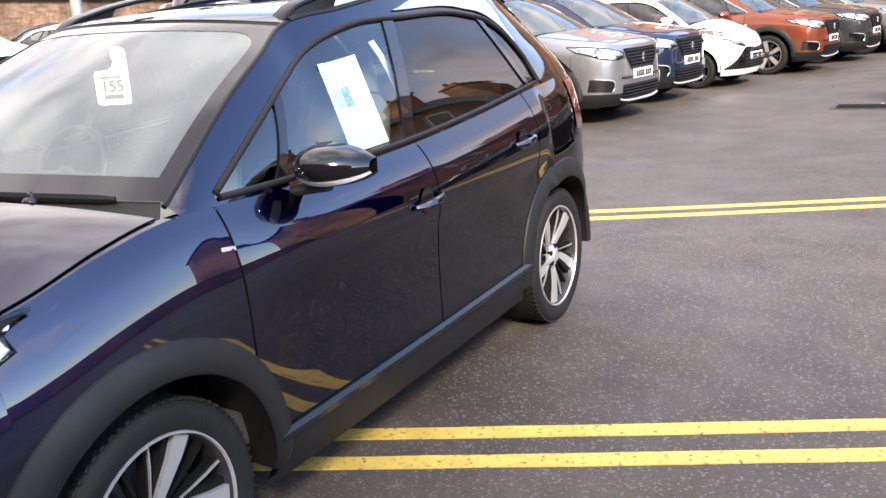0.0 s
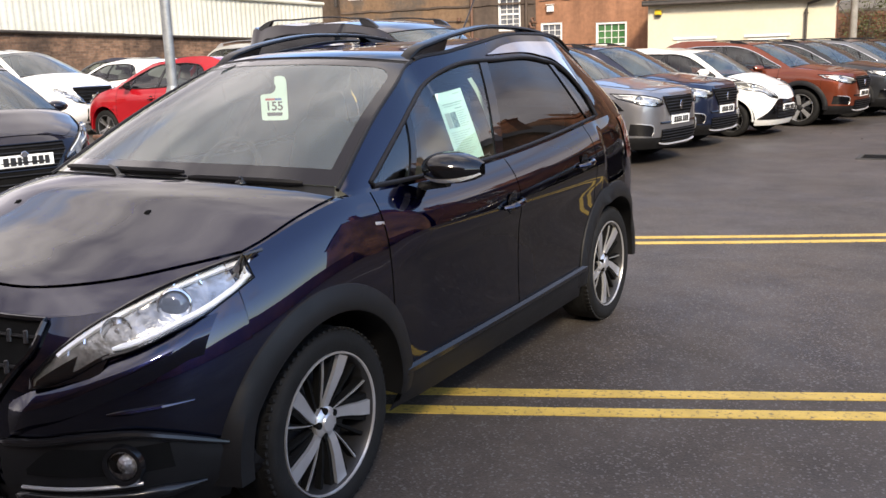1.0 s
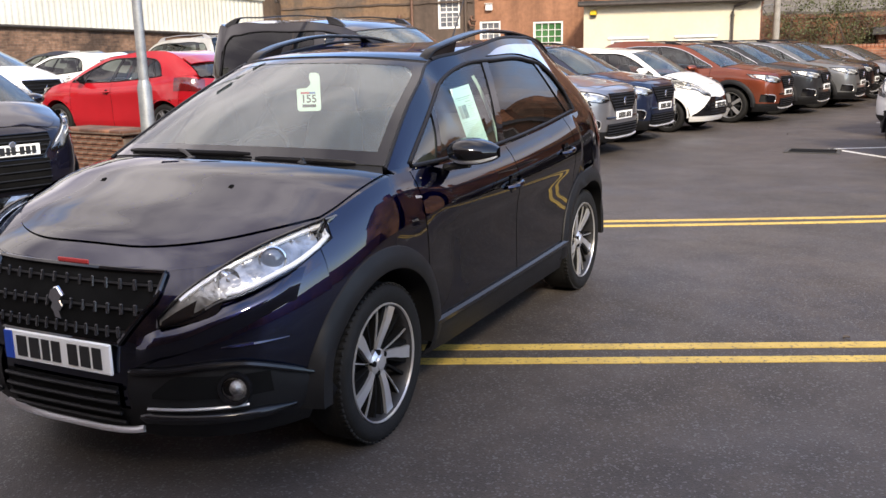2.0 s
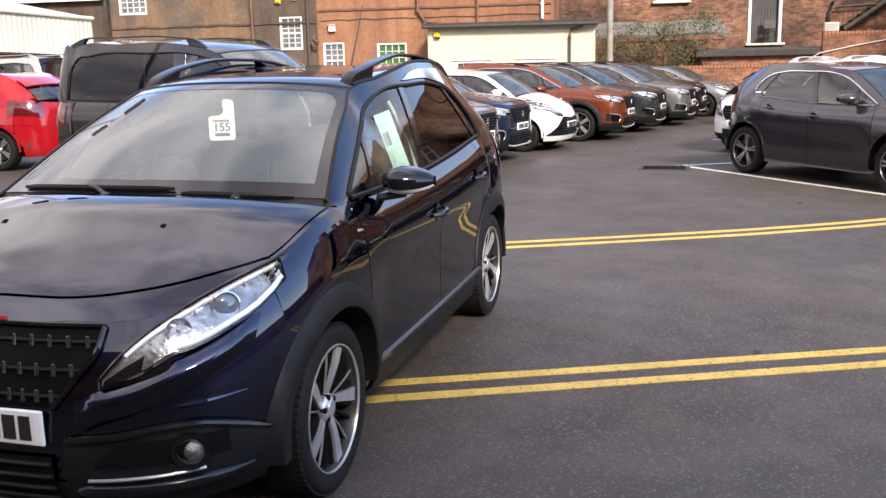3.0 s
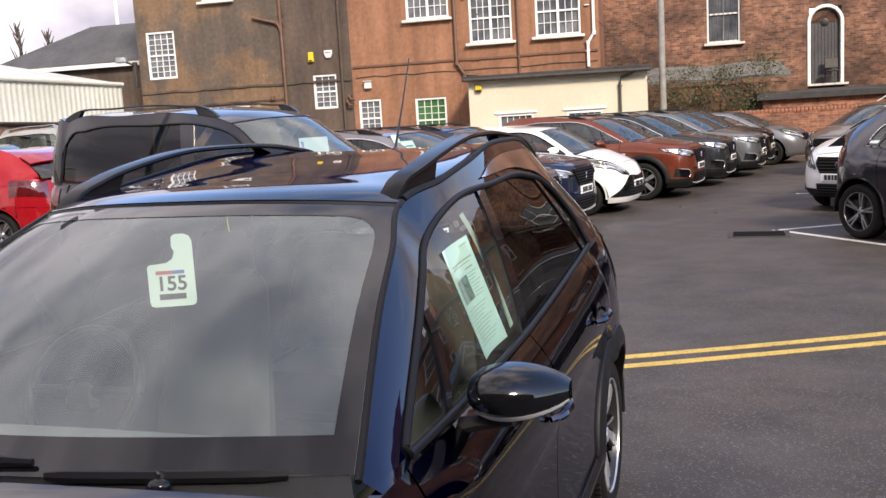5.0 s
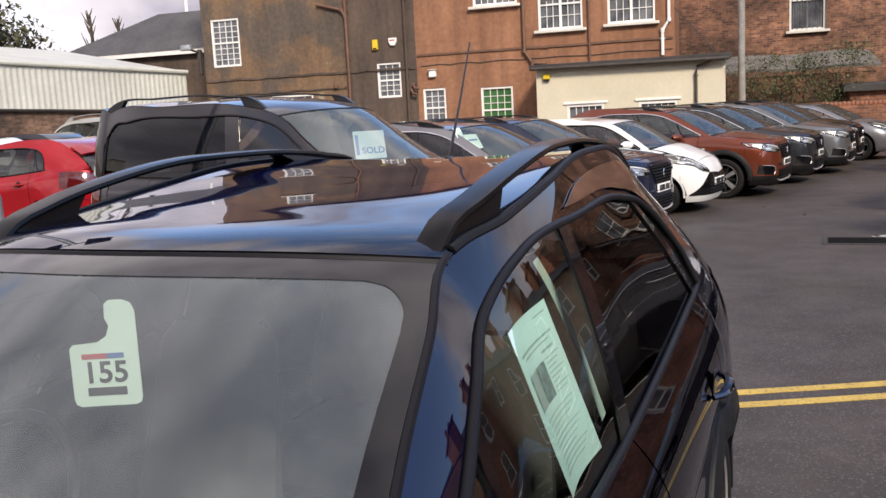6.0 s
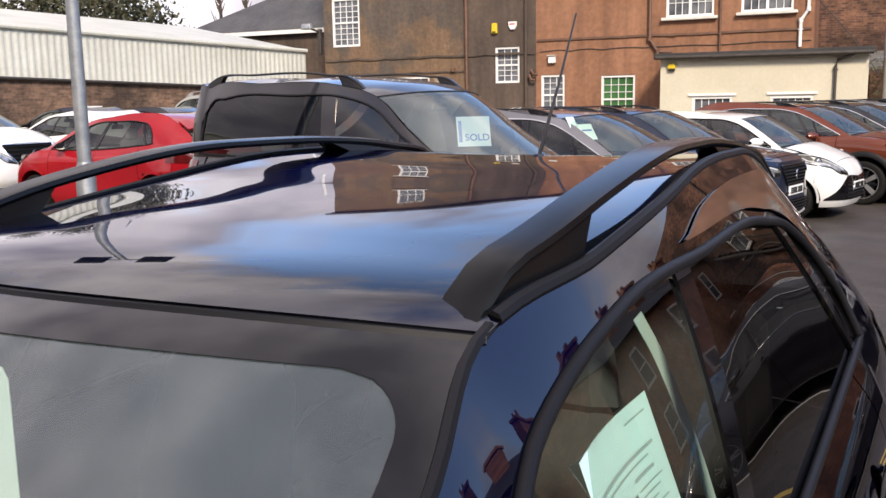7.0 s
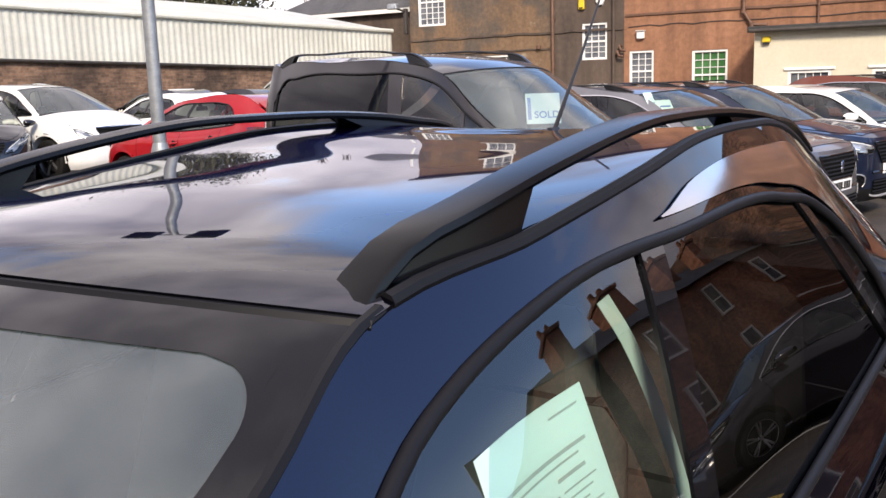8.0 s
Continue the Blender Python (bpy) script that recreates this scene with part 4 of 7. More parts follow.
    # door handles, mirrors
    for sg in (1, -1):
        if o["handles"]:
            for y, z in o.get("handle_at", ((d1 - 0.09, 0.855), (d2 - 0.17, 0.935))):
                pth = []
                for u in steps(0, 1, 8):
                    yy = y - 0.085 + 0.17 * u
                    out = 0.006 + 0.034 * math.sin(math.pi * min(max(u, 0.0), 1)) ** 0.5
                    zz = z + 0.018 * (u - 0.5)
                    pth.append((sg * (S.side(yy, zz) + out), yy, zz))
                part("door_handle", Geo().tube(pth, [0.009, 0.012, 0.014, 0.015, 0.015, 0.015, 0.014, 0.012, 0.009], 8), paint, root)
                part("handle_recess", Geo().lathe([(0.001, 0.002), (0.034, 0.003), (0.046, 0.001)], pose(sg * (S.side(y, z) + 0.002), y, z, 0, 90 * sg, 0), 20), M["satin_black"], root)
        my, mz = o.get("mirror_at", (-0.585, 1.02))
        bx = S.cabin(my, mz)[0] if my > la else S.edge(my)[0]
        c = (sg * (bx + 0.155), my + 0.0, mz + 0.045)
        rows = []
        for i in range(13):
            u = i / 12
            xx = bx + 0.03 + 0.205 * u
            k = math.sin(math.pi * (0.10 + 0.86 * u ** 0.85)) ** 0.5
            row = []
            for j in range(17):
                a = -math.pi / 2 + math.pi * j / 16
                dy = -0.115 * k * math.cos(a) ** 0.8 - 0.01 + 0.05 * u
                row.append((sg * xx, my + dy + 0.02, mz + 0.055 + 0.060 * k * math.sin(a) + 0.008 * (1 - u)))
            rows.append(row)
        mr = part("door_mirror", Geo().grid(rows), o["mirror_mat"] or paint, root, "folding door mirror housing")
        back = [[(sg * (bx + 0.03 + 0.205 * i / 12), my + 0.012 + 0.05 * i / 12, rows[i][j][2]) for j in (0, 16)] for i in range(13)]
        part("mirror_back", Geo().grid([[r[0], (r[0][0], r[0][1], (r[0][2] + r[1][2]) / 2), r[1]] for r in back]), M["gloss_black"], mr)
        part("mirror_arm", Geo().tube([(sg * (bx - 0.03), my - 0.03, mz - 0.02), (sg * (bx + 0.04), my - 0.02, mz - 0.005), (sg * (bx + 0.12), my - 0.015, mz + 0.01)], [0.03, 0.024, 0.028], 10, squash=0.7), M["black_plastic"], mr)
        if hero:
            low = []
            for i in range(1, 13):
                u = i / 12
                k = math.sin(math.pi * (0.10 + 0.86 * u ** 0.85)) ** 0.5
                low.append([(sg * (bx + 0.03 + 0.205 * u), my + 0.02 - (0.118 * k * math.cos(a) ** 0.8 + 0.01 - 0.05 * u), mz + 0.055 + 0.063 * k * math.sin(a) + 0.008 * (1 - u)) for a in (-0.92, -0.72, -0.55)])
            part("indicator_strip", Geo().grid(low), M["lamp_white"], mr, "clear indicator strip")
    # roof rails
    if o["rails"]:
        rail_z, mat, solid = o["rails"]
        rz = curve(rail_z)
        r0, r1 = rail_z[0][0], rail_z[-1][0]
        for sg in (1, -1):
            path = [(sg * (P["gut_f"](y)[0] - 0.045), y, rz(y)) for y in steps(r0, r1, 40)]
            rail = part("roof_rail", sweep(path, [(x_ * o.get("rail_w", 1.0), z_) for x_, z_ in ((-.022, -.014), (.02, -.015), (.025, -.008), (.023, .0), (.012, .004), (-.018, .004), (-.025, -.006))]), mat, root, "dark roof rail")
            for ya_, yb_ in ((r0, solid[0]), (solid[1], r1)):
                rows = []
                for u in steps(0, 1, 10):
                    y = ya_ + (yb_ - ya_) * u
                    yt = y + (0.06 * u if ya_ == r0 else -0.08 * (1 - u))
                    x, z = P["gut_f"](y)
                    rows.append([(sg * (x - 0.016), y, z - 0.015), (sg * (x - 0.022), yt, rz(yt) - 0.012), (sg * (x - 0.066), yt, rz(yt) - 0.012), (sg * (x - 0.075), y, z + 0.0)])
                f_ = Geo().grid(rows)
                n_ = len(f_.v)
                f_.f += [(0, 1, 2, 3), (n_ - 1, n_ - 2, n_ - 3, n_ - 4)]
                part("rail_foot", f_, mat, rail)
            if hero:
                part("roof_ditch", Geo().tube([(sg * (P["gut_f"](y)[0] - 0.008), y, P["gut_f"](y)[1] + 0.004) for y in steps(ry0 + 0.03, 1.5, 40)], 0.011, 8), M["seal"], root, "black roof ditch moulding")
    # nose
    gw, g0, g1 = o["grille"]
    if gw:
        rows = []
        for z in steps(g0, g1, 8):
            f = (z - g0) / (g1 - g0)
            w = gw * (0.70 + 0.30 * min(1, f * 1.5))
            rows.append([S.front(x, z, 0.004) for x in steps(-w, w, 20)])
        gr = part("grille", Geo().grid(rows), M["under"], root, "black radiator grille")
        nb_, nv_ = o["bars"], (13 if hero else 12)
        for i in range(nb_):
            z = g0 + (g1 - g0) * (i + 0.5) / nb_
            f = (z - g0) / (g1 - g0)
            w = gw * (0.69 + 0.30 * min(1, f * 1.5))
            part("grille_bar", Geo().tube([S.front(x, z, 0.012) for x in steps(-w, w, 16)], 0.006 if hero else 0.009, 6), o["grille_mat"] or M["black_plastic"], gr)
        if hero:
            for i in range(nb_):
                for k in range(nv_):
                    z, u = g0 + (g1 - g0) * (i + 0.5) / nb_, -0.94 + 1.88 * k / (nv_ - 1)
                    x = u * gw * (0.67 + 0.30 * min(1, (z - g0) / (g1 - g0) * 1.5))
                    if abs(x) < 0.045 and 0 < i < nb_ - 1:
                        continue
                    part("grille_block", Geo().box((0, 0, 0), (0.011 + 0.004 * abs(u), 0.012, 0.040), None, 0.9, 0.003), M["grille_satin"], gr, "", True, Matrix.Translation(S.front(x, z, 0.017)) @ pose(0, 0, 0, -10, 0, 40 * u))
        rim = [S.front(x, g0 - 0.004, 0.010) for x in steps(-gw * 0.70, gw * 0.70, 12)]
        rim += [S.front(gw * (0.70 + 0.30 * min(1, f * 1.5)), g0 + (g1 - g0) * f, 0.010) for f in steps(0, 1, 8)]
        rim += [S.front(x, g1 + 0.004, 0.010) for x in steps(gw, -gw, 12)]
        rim += [S.front(-gw * (0.70 + 0.30 * min(1, f * 1.5)), g0 + (g1 - g0) * f, 0.010) for f in steps(1, 0, 8)]
        part("grille_surround", Geo().tube(rim + rim[:1], 0.009, 6), M["chrome"] if o.get("chrome_grille") else M["gloss_black"], gr)
        by = S.front(0, (g0 + g1) / 2, 0.02)
        out = [(-.010, -.055), (.02, -.06), (.012, -.03), (.03, -.01), (.018, .01), (.035, .03), (.01, .06), (-.02, .05), (-.035, .02), (-.02, .0), (-.03, -.02), (-.018, -.035)]
        part("badge", Geo().prism([(x * (1.0 if hero else 1.1), z) for x, z in out], pose(by[0], by[1], by[2], 90, 0, 0), 0.012, 0.004), M["chrome"], root, "chrome grille badge")
    plate(root, S, o["plate_z"], blue=hero)
    if o["low_grille"]:
        z0, z1, w = o.get("low", (S.zs + 0.05, o["plate_z"] - 0.035, 0.34))
        lg = part("lower_grille", Geo().grid([[S.front(x, z, 0.012) for x in steps(-w, w, 16)] for z in steps(z0, z1, 4)]), M["under"], root, "black lower air intake")
        for i in range(4):
            z = z0 + (z1 - z0) * (i + 0.5) / 4
            part("grille_bar", Geo().tube([S.front(x, z, 0.02) for x in steps(-w, w, 16)], 0.008, 6), M["black_plastic"], lg)
    if o["chin"]:
        z, w, mat = o["chin"]
        part("chin_strip", Geo().shell([[S.front(x, zz + 0.03 * (abs(x) / w) ** 4, ow_) for x in steps(-w, w, 24)] for zz, ow_ in ((z - 0.011, 0.044), (z, 0.034), (z + 0.010, 0.016))], 0.010), mat, root, "silver chin strip")
    # lamps
    L = o["lamp"]
    lo_f, hi_f = curve([(p[0], p[1]) for p in L]), curve([(p[0], p[2]) for p in L])
    nx = 22 if hero else 9
    for sg in (1, -1):
        def lamp_rows(off, ins=0.0):
            rows = []
            for x in steps(L[0][0], L[-1][0], nx):
                a, b = lo_f(x), hi_f(x)
                a, b = a + (b - a) * ins, b - (b - a) * ins
                rows.append([S.front(sg * x, z, off) for z in steps(a, b, 6)])
            return rows
        hl = part("headlamp", Geo().grid(lamp_rows(0.004)), M["lamp_dim"], root, "clear-lensed headlamp")
        part("lamp_lens", Geo().grid(lamp_rows(0.020)), M["lens"], hl).visible_shadow = False
        rim = [S.front(sg * x, lo_f(x), 0.013) for x in steps(L[0][0], L[-1][0], nx)] + [S.front(sg * x, hi_f(x), 0.013) for x in steps(L[-1][0], L[0][0], nx)]
        part("lamp_bezel", Geo().tube(rim + rim[:1], 0.0065, 5), M["gloss_black"], hl)
        part("daylight_strip", Geo().tube([S.front(sg * x, hi_f(x) - 0.018, 0.012) for x in steps(L[0][0] + 0.06, L[-1][0] - 0.02, nx)], 0.009 if hero else 0.006, 6), M["lamp_white"], hl, "white daylight running strip")
        px_ = L[0][0] + 0.74 * (L[-1][0] - L[0][0])
        pz_ = (lo_f(px_) + hi_f(px_)) / 2
        c = S.front(sg * px_, pz_, 0.006)
        out_ = Vector(S.front(sg * px_, pz_, 0.05)) - Vector(S.front(sg * px_, pz_, 0.0))
        mm = Matrix.Translation(c) @ (out_.normalized() + Vector((0, 0, 0.15))).to_track_quat("Z", "Y").to_matrix().to_4x4()
        part("projector_ring", Geo().lathe([(0.050, -0.01), (0.048, 0.004), (0.043, 0.007), (0.04, -0.002)], mm, 24), M["lamp_chrome"] if hero else M["satin_black"], hl)
        part("projector_lens", Geo().lathe([(0.040, -0.002), (0.034, 0.005), (0.022, 0.010), (0.010, 0.012), (0.0, 0.0125)], mm, 20), M["projector"], hl)
        part("inner_bezel", Geo().grid([[S.front(sg * x, z, 0.0075) for z in steps(lo_f(x) + 0.004, lo_f(x) + (hi_f(x) - lo_f(x)) * 0.42, 3)] for x in steps(L[0][0] + 0.01, L[0][0] + 0.3 * (L[-1][0] - L[0][0]), 8)]), M["satin_black"], hl)
        if hero:
            turn_ = [S.front(sg * x, lo_f(x) + 0.017, 0.015) for x in steps(0.615, 0.778, 10)]
            turn_ += [S.front(sg * x, z, 0.014) for x, z in ((0.786, 0.885), (0.782, 0.908), (0.765, 0.905))]
            part("light_guide", Geo().tube(turn_, [0.006] + [0.0095] * 11 + [0.008, 0.006], 8), M["lamp_white"], hl, "white hooked light guide")
            c2 = S.front(sg * 0.605, (lo_f(0.605) + hi_f(0.605)) / 2, 0.006)
            m2 = Matrix.Translation(c2) @ (out_.normalized() + Vector((0, 0, 0.1))).to_track_quat("Z", "Y").to_matrix().to_4x4()
            part("dip_reflector", Geo().lathe([(0.040, 0.006), (0.034, 0.001), (0.02, -0.010), (0.008, -0.012), (0.006, 0.004), (0.0, 0.006)], m2, 20), M["lamp_chrome"], hl)
            for k in range(9):
                x = 0.50 + 0.03 * k
                part("light_rib", Geo().tube([S.front(sg * x, hi_f(x) - 0.006, 0.012), S.front(sg * (x + 0.012), hi_f(x) - 0.034, 0.010)], 0.004, 5), M["lamp_chrome"], hl)
            rows = [[S.front(sg * x, z, 0.014) for z in steps(lo_f(x) - d_, lo_f(x) + 0.010, 3)] for x, d_ in ((0.44, 0.004), (0.50, 0.012), (0.55, 0.020), (0.585, 0.038), (0.600, 0.044), (0.612, 0.006))]
            part("lamp_claw", Geo().grid(rows), M["gloss_black"], hl, "gloss black hook under the headlamp")
        else:
            part("lamp_divider", Geo().tube([S.front(sg * x, lo_f(x) + (hi_f(x) - lo_f(x)) * 0.30, 0.010) for x in steps(L[0][0] + 0.55 * (L[-1][0] - L[0][0]), L[-1][0] - 0.02, 8)], 0.006, 6), M["lamp_white"], hl)
    # tail lamps
    if o["tail"]:
        for sg in (1, -1):
            part("tail_lamp", Geo().grid([[(p[0] * 1.006, p[1] + 0.006, p[2]) for p in (S.tail(sg * a, t) for a in steps(a1 * 0.45, min(a1 + 6, 88), 8))] for t in steps(0.72, 0.97, 6)]), M["red_lamp"], root, "red tail lamp")
    if o["spoiler"]:
        part("spoiler", Geo().shell([[S.topside(y, a, 0.012 + 0.015 * (y - ry1 + .1)) for a in steps(-0.97, 0.97, 12)] for y in steps(ry1 - 0.06, ry1 + 0.14, 4)], -0.02), paint, root)
    # seats and dash
    for sg in (1, -1):
        sy = -0.05
        part("seat", Geo().box((sg * 0.37, sy, 0.55), (0.5, 0.5, 0.2), None, 0.95, 0.05).box((sg * 0.37, sy + 0.30, 0.88), (0.46, 0.14, 0.62), pose(0, 0, 0, -14, 0, 0), 0.8, 0.05).box((sg * 0.37, sy + 0.40, 1.24), (0.25, 0.09, 0.17), pose(0, 0, 0, -10, 0, 0), 0.85, 0.035), M["seat_cloth"], root, "grey cloth front seat")
    part("rear_bench", Geo().box((0, 0.95, 0.6), (1.25, 0.5, 0.2), None, 0.95, 0.05).box((0, 1.22, 0.92), (1.25, 0.14, 0.55), pose(0, 0, 0, -16, 0, 0), 0.9, 0.05), M["interior"], root, "dark cloth rear bench")
    part("cabin_floor", Geo().box((0, 0.4, 0.40), (S.W * 1.75, 2.9, 0.1)), M["interior"], root)
    rows = []
    for u in steps(0, 1, 8):
        y = hy + 0.06 - 0.02 + 0.50 * u
        z = P["top_f"](hy) - (0.085 if hero else 0.02) - 0.10 * max(0, u - 0.75) * 4
        rows.append([(x, y - 0.12 * (1 - (x / 0.66) ** 2) * (1 - u), z + 0.02 * (1 - (x / 0.66) ** 2)) for x in steps(-0.66, 0.66, 16)])
    rows.append([(x, hy + 0.58, 0.7) for x in steps(-0.66, 0.66, 16)])
    part("dashboard", Geo().grid(rows), M["dash"], root, "charcoal dashboard")
    wm = pose(-0.37, -0.42, 0.98, 62, 0, 0)
    ringp = [wm @ Vector((0.18 * math.cos(a), 0.18 * math.sin(a), 0)) for a in steps(0, 2 * math.pi, 28)]
    part("steering_wheel", Geo().tube(ringp, 0.015, 8, False).box((-0.37, -0.43, 0.97), (0.12, 0.04, 0.09), None, 0.8, 0.02).box((-0.37, -0.43, 0.98), (0.34, 0.02, 0.035), None, 1, 0.008), M["black_plastic"], root, "small black steering wheel")
    part("inner_mirror", Geo().box((-0.11, -0.535, 1.385), (0.24, 0.05, 0.095), pose(0, 0, 0, 10, -14, 8), 0.92, 0.02).tube([(-0.04, -0.51, 1.40), (-0.01, -0.50, 1.43)], 0.028, 8) if hero else Geo().box((0, ry0 - 0.10, P["gut_f"](ry0)[1] - 0.09), (0.24, 0.03, 0.07), None, 0.9, 0.015).tube([(0, ry0 - 0.12, P["gut_f"](ry0)[1] - 0.07), (0, ry0 - 0.16, P["gut_f"](ry0)[1] + 0.0)], 0.03, 8), M["under"] if hero else M["interior"], root, "dark inner mirror housing")
    return root


# ---- the yard: ground and lines ----
def rise(x, y):
    """The yard climbs gently towards the long shed."""
    return 0.016 * max(0.0, -x - 5.0) if x > -30 else 0.4


gx = [-400, -60, -30] + steps(-28, -4, 24) + [0, 3, 8, 20, 60, 400]
gy = [-400, -60, -20, -8, -4, 0, 4, 8, 12, 16, 20, 24, 30, 60, 400]
tagged(part("ground", Geo().grid([[(x, y, rise(x, y)) for x in gx] for y in gy]), M["asphalt"]), "damp dark grey asphalt of the car park", "ground", "", "structure")


def road_line(name, label, pts, width, mat, group=""):
    """A painted stripe, 4 mm thick, along a bent line on the ground."""
    f = curve([(i, *p) for i, p in enumerate(pts)])
    n = (len(pts) - 1) * 10
    rows = []
    rnd = random.Random(len(pts) * 7 + int(pts[0][1] * 100))
    for k in range(n + 1):
        x, y = f(k * (len(pts) - 1) / n)
        x2, y2 = f(min(k * (len(pts) - 1) / n + 0.02, len(pts) - 1))
        x1, y1 = f(max(k * (len(pts) - 1) / n - 0.02, 0))
        d = Vector((x2 - x1, y2 - y1, 0)).normalized()
        nrm = Vector((-d.y, d.x, 0))
        c = Vector((x, y, rise(x, y)))
        w0, w1 = width / 2 * (1 + rnd.uniform(-.06, .06)), width / 2 * (1 + rnd.uniform(-.06, .06))
        rows.append([c - nrm * w0, c - nrm * w0 + Vector((0, 0, .004)), c + nrm * w1 + Vector((0, 0, .004)), c + nrm * w1])
    return tagged(part(name, Geo().grid(rows), mat, None, "", False), label, "road marking", group)


for off in (0.0, 0.215):
    road_line("yellow_line", "worn double yellow line painted on the asphalt", [(x, y + off * 1.09) for x, y in ((-3.4, -2.05), (-1.2, -1.12), (0.55, -0.385), (2.3, 0.385), (4.2, 1.24), (6.5, 2.35))], 0.085, M["yellow"], "double yellow lines")
for off in (0.0, 0.215):
    road_line("yellow_line", "worn double yellow line painted on the asphalt", [(x, y + off * 1.12) for x, y in ((-1.8, 2.42), (0.30, 3.31), (1.95, 4.07), (2.91, 4.58), (3.99, 5.28), (5.6, 6.6), (7.5, 8.6))], 0.085, M["yellow"], "double yellow lines")
road_line("white_line", "thin white parking bay line on the asphalt", [(1.70, 10.14), (3.0, 8.5), (4.3, 6.9), (6.2, 4.5)], 0.09, M["white_line"], "bay lines")
road_line("white_line", "thin white parking bay line on the asphalt", [(1.70, 10.10), (2.6, 10.6), (4.4, 11.6)], 0.08, M["white_line"], "bay lines")
road_line("white_line", "faint white parking bay line on the asphalt", [(2.2, 15.05), (2.7, 15.1), (3.1, 15.15)], 0.05, M["white_line"], "bay lines")
hole = thing("manhole_cover", "flat dark iron manhole cover in the asphalt", "manhole", pose(1.5, 9.72, 0.001))
part("cover_plate", Geo().box((0, 0, 0.004), (0.62, 0.46, 0.012), None, 1, 0.004), M["under"], hole)
part("cover_frame", Geo().box((0, 0.26, 0.004), (0.74, 0.05, 0.014)).box((0, -0.26, 0.004), (0.74, 0.05, 0.014)).box((0.345, 0, 0.004), (0.05, 0.47, 0.014)).box((-0.345, 0, 0.004), (0.05, 0.47, 0.014)), M["felt"], hole)

rnd = random.Random(5)


def dead_leaf(x, y, s, rz):
    rows = [[(s * (u - 0.5), s * 0.32 * math.sin(math.pi * u) * w, s * (0.05 + 0.16 * abs(w) + 0.1 * math.sin(3 * u))) for w in (-1, -.5, 0, .5, 1)] for u in steps(0.02, 0.98, 6)]
    return tagged(part("fallen_leaf", Geo().shell(rows, 0.001), M["bark"], None, "", True, pose(x, y, 0.002, 0, 0, rz)), "small curled brown leaf on the asphalt", "leaf", "fallen leaves")


for x, y, s in ((2.39, 0.76, .05), (0.3, 13.2, .09), (0.9, 12.2, .07), (3.1, 6.3, .05), (2.0, 4.0, .03), (3.4, 1.6, .05)):
    dead_leaf(x, y, s, rnd.uniform(0, 360))


# ---- the buildings round the yard ----
BA = radians(6)
BU, BN = Vector((math.cos(BA), math.sin(BA), 0)), Vector((math.sin(BA), -math.cos(BA), 0))


def bpose(u, d, z=0.0):
    """A pose on the long rear facade: x along it, -y out of it; d metres behind the cream front."""
    p = Vector((-6.8, 25.0, 0)) + BU * u - BN * d
    return Matrix.Translation((p.x, p.y, z)) @ pose(0, 0, 0, 0, 0, 6)


def wall_with_holes(name, label, u0, u1, z0, z1, d, thick, mat, holes, parent=None):
    """An upright wall with real openings: piers and bands between the holes."""
    xs = sorted({u0, u1} | {h[0] for h in holes} | {h[1] for h in holes})
    zs = sorted({z0, z1} | {h[2] for h in holes} | {h[3] for h in holes})
    g = Geo()
    front = {}

    def solid(i, k):
        if not (0 <= i < len(xs) - 1 and 0 <= k < len(zs) - 1):
            return False
        cx, cz = (xs[i] + xs[i + 1]) / 2, (zs[k] + zs[k + 1]) / 2
        return not any(h[0] < cx < h[1] and h[2] < cz < h[3] for h in holes)
    for i in range(len(xs) - 1):
        for k in range(len(zs) - 1):
            if solid(i, k):
                a, b, c, e = xs[i], xs[i + 1], zs[k], zs[k + 1]
                g.add([(a, 0, c), (b, 0, c), (b, 0, e), (a, 0, e)], [(0, 1, 2, 3)])
                g.add([(a, thick, c), (b, thick, c), (b, thick, e), (a, thick, e)], [(3, 2, 1, 0)])
                for di, dk, q in ((-1, 0, ((a, c), (a, e))), (1, 0, ((b, e), (b, c))), (0, -1, ((b, c), (a, c))), (0, 1, ((a, e), (b, e)))):
                    if not solid(i + di, k + dk):
                        (p, r), (s, t) = q
                        g.add([(p, 0, r), (s, 0, t), (s, thick, t), (p, thick, r)], [(0, 1, 2, 3)])
    ob = part(name, g, mat, parent, "", False, bpose(0, d))
    return tagged(ob, label, "wall", "", "structure") if parent is None else ob


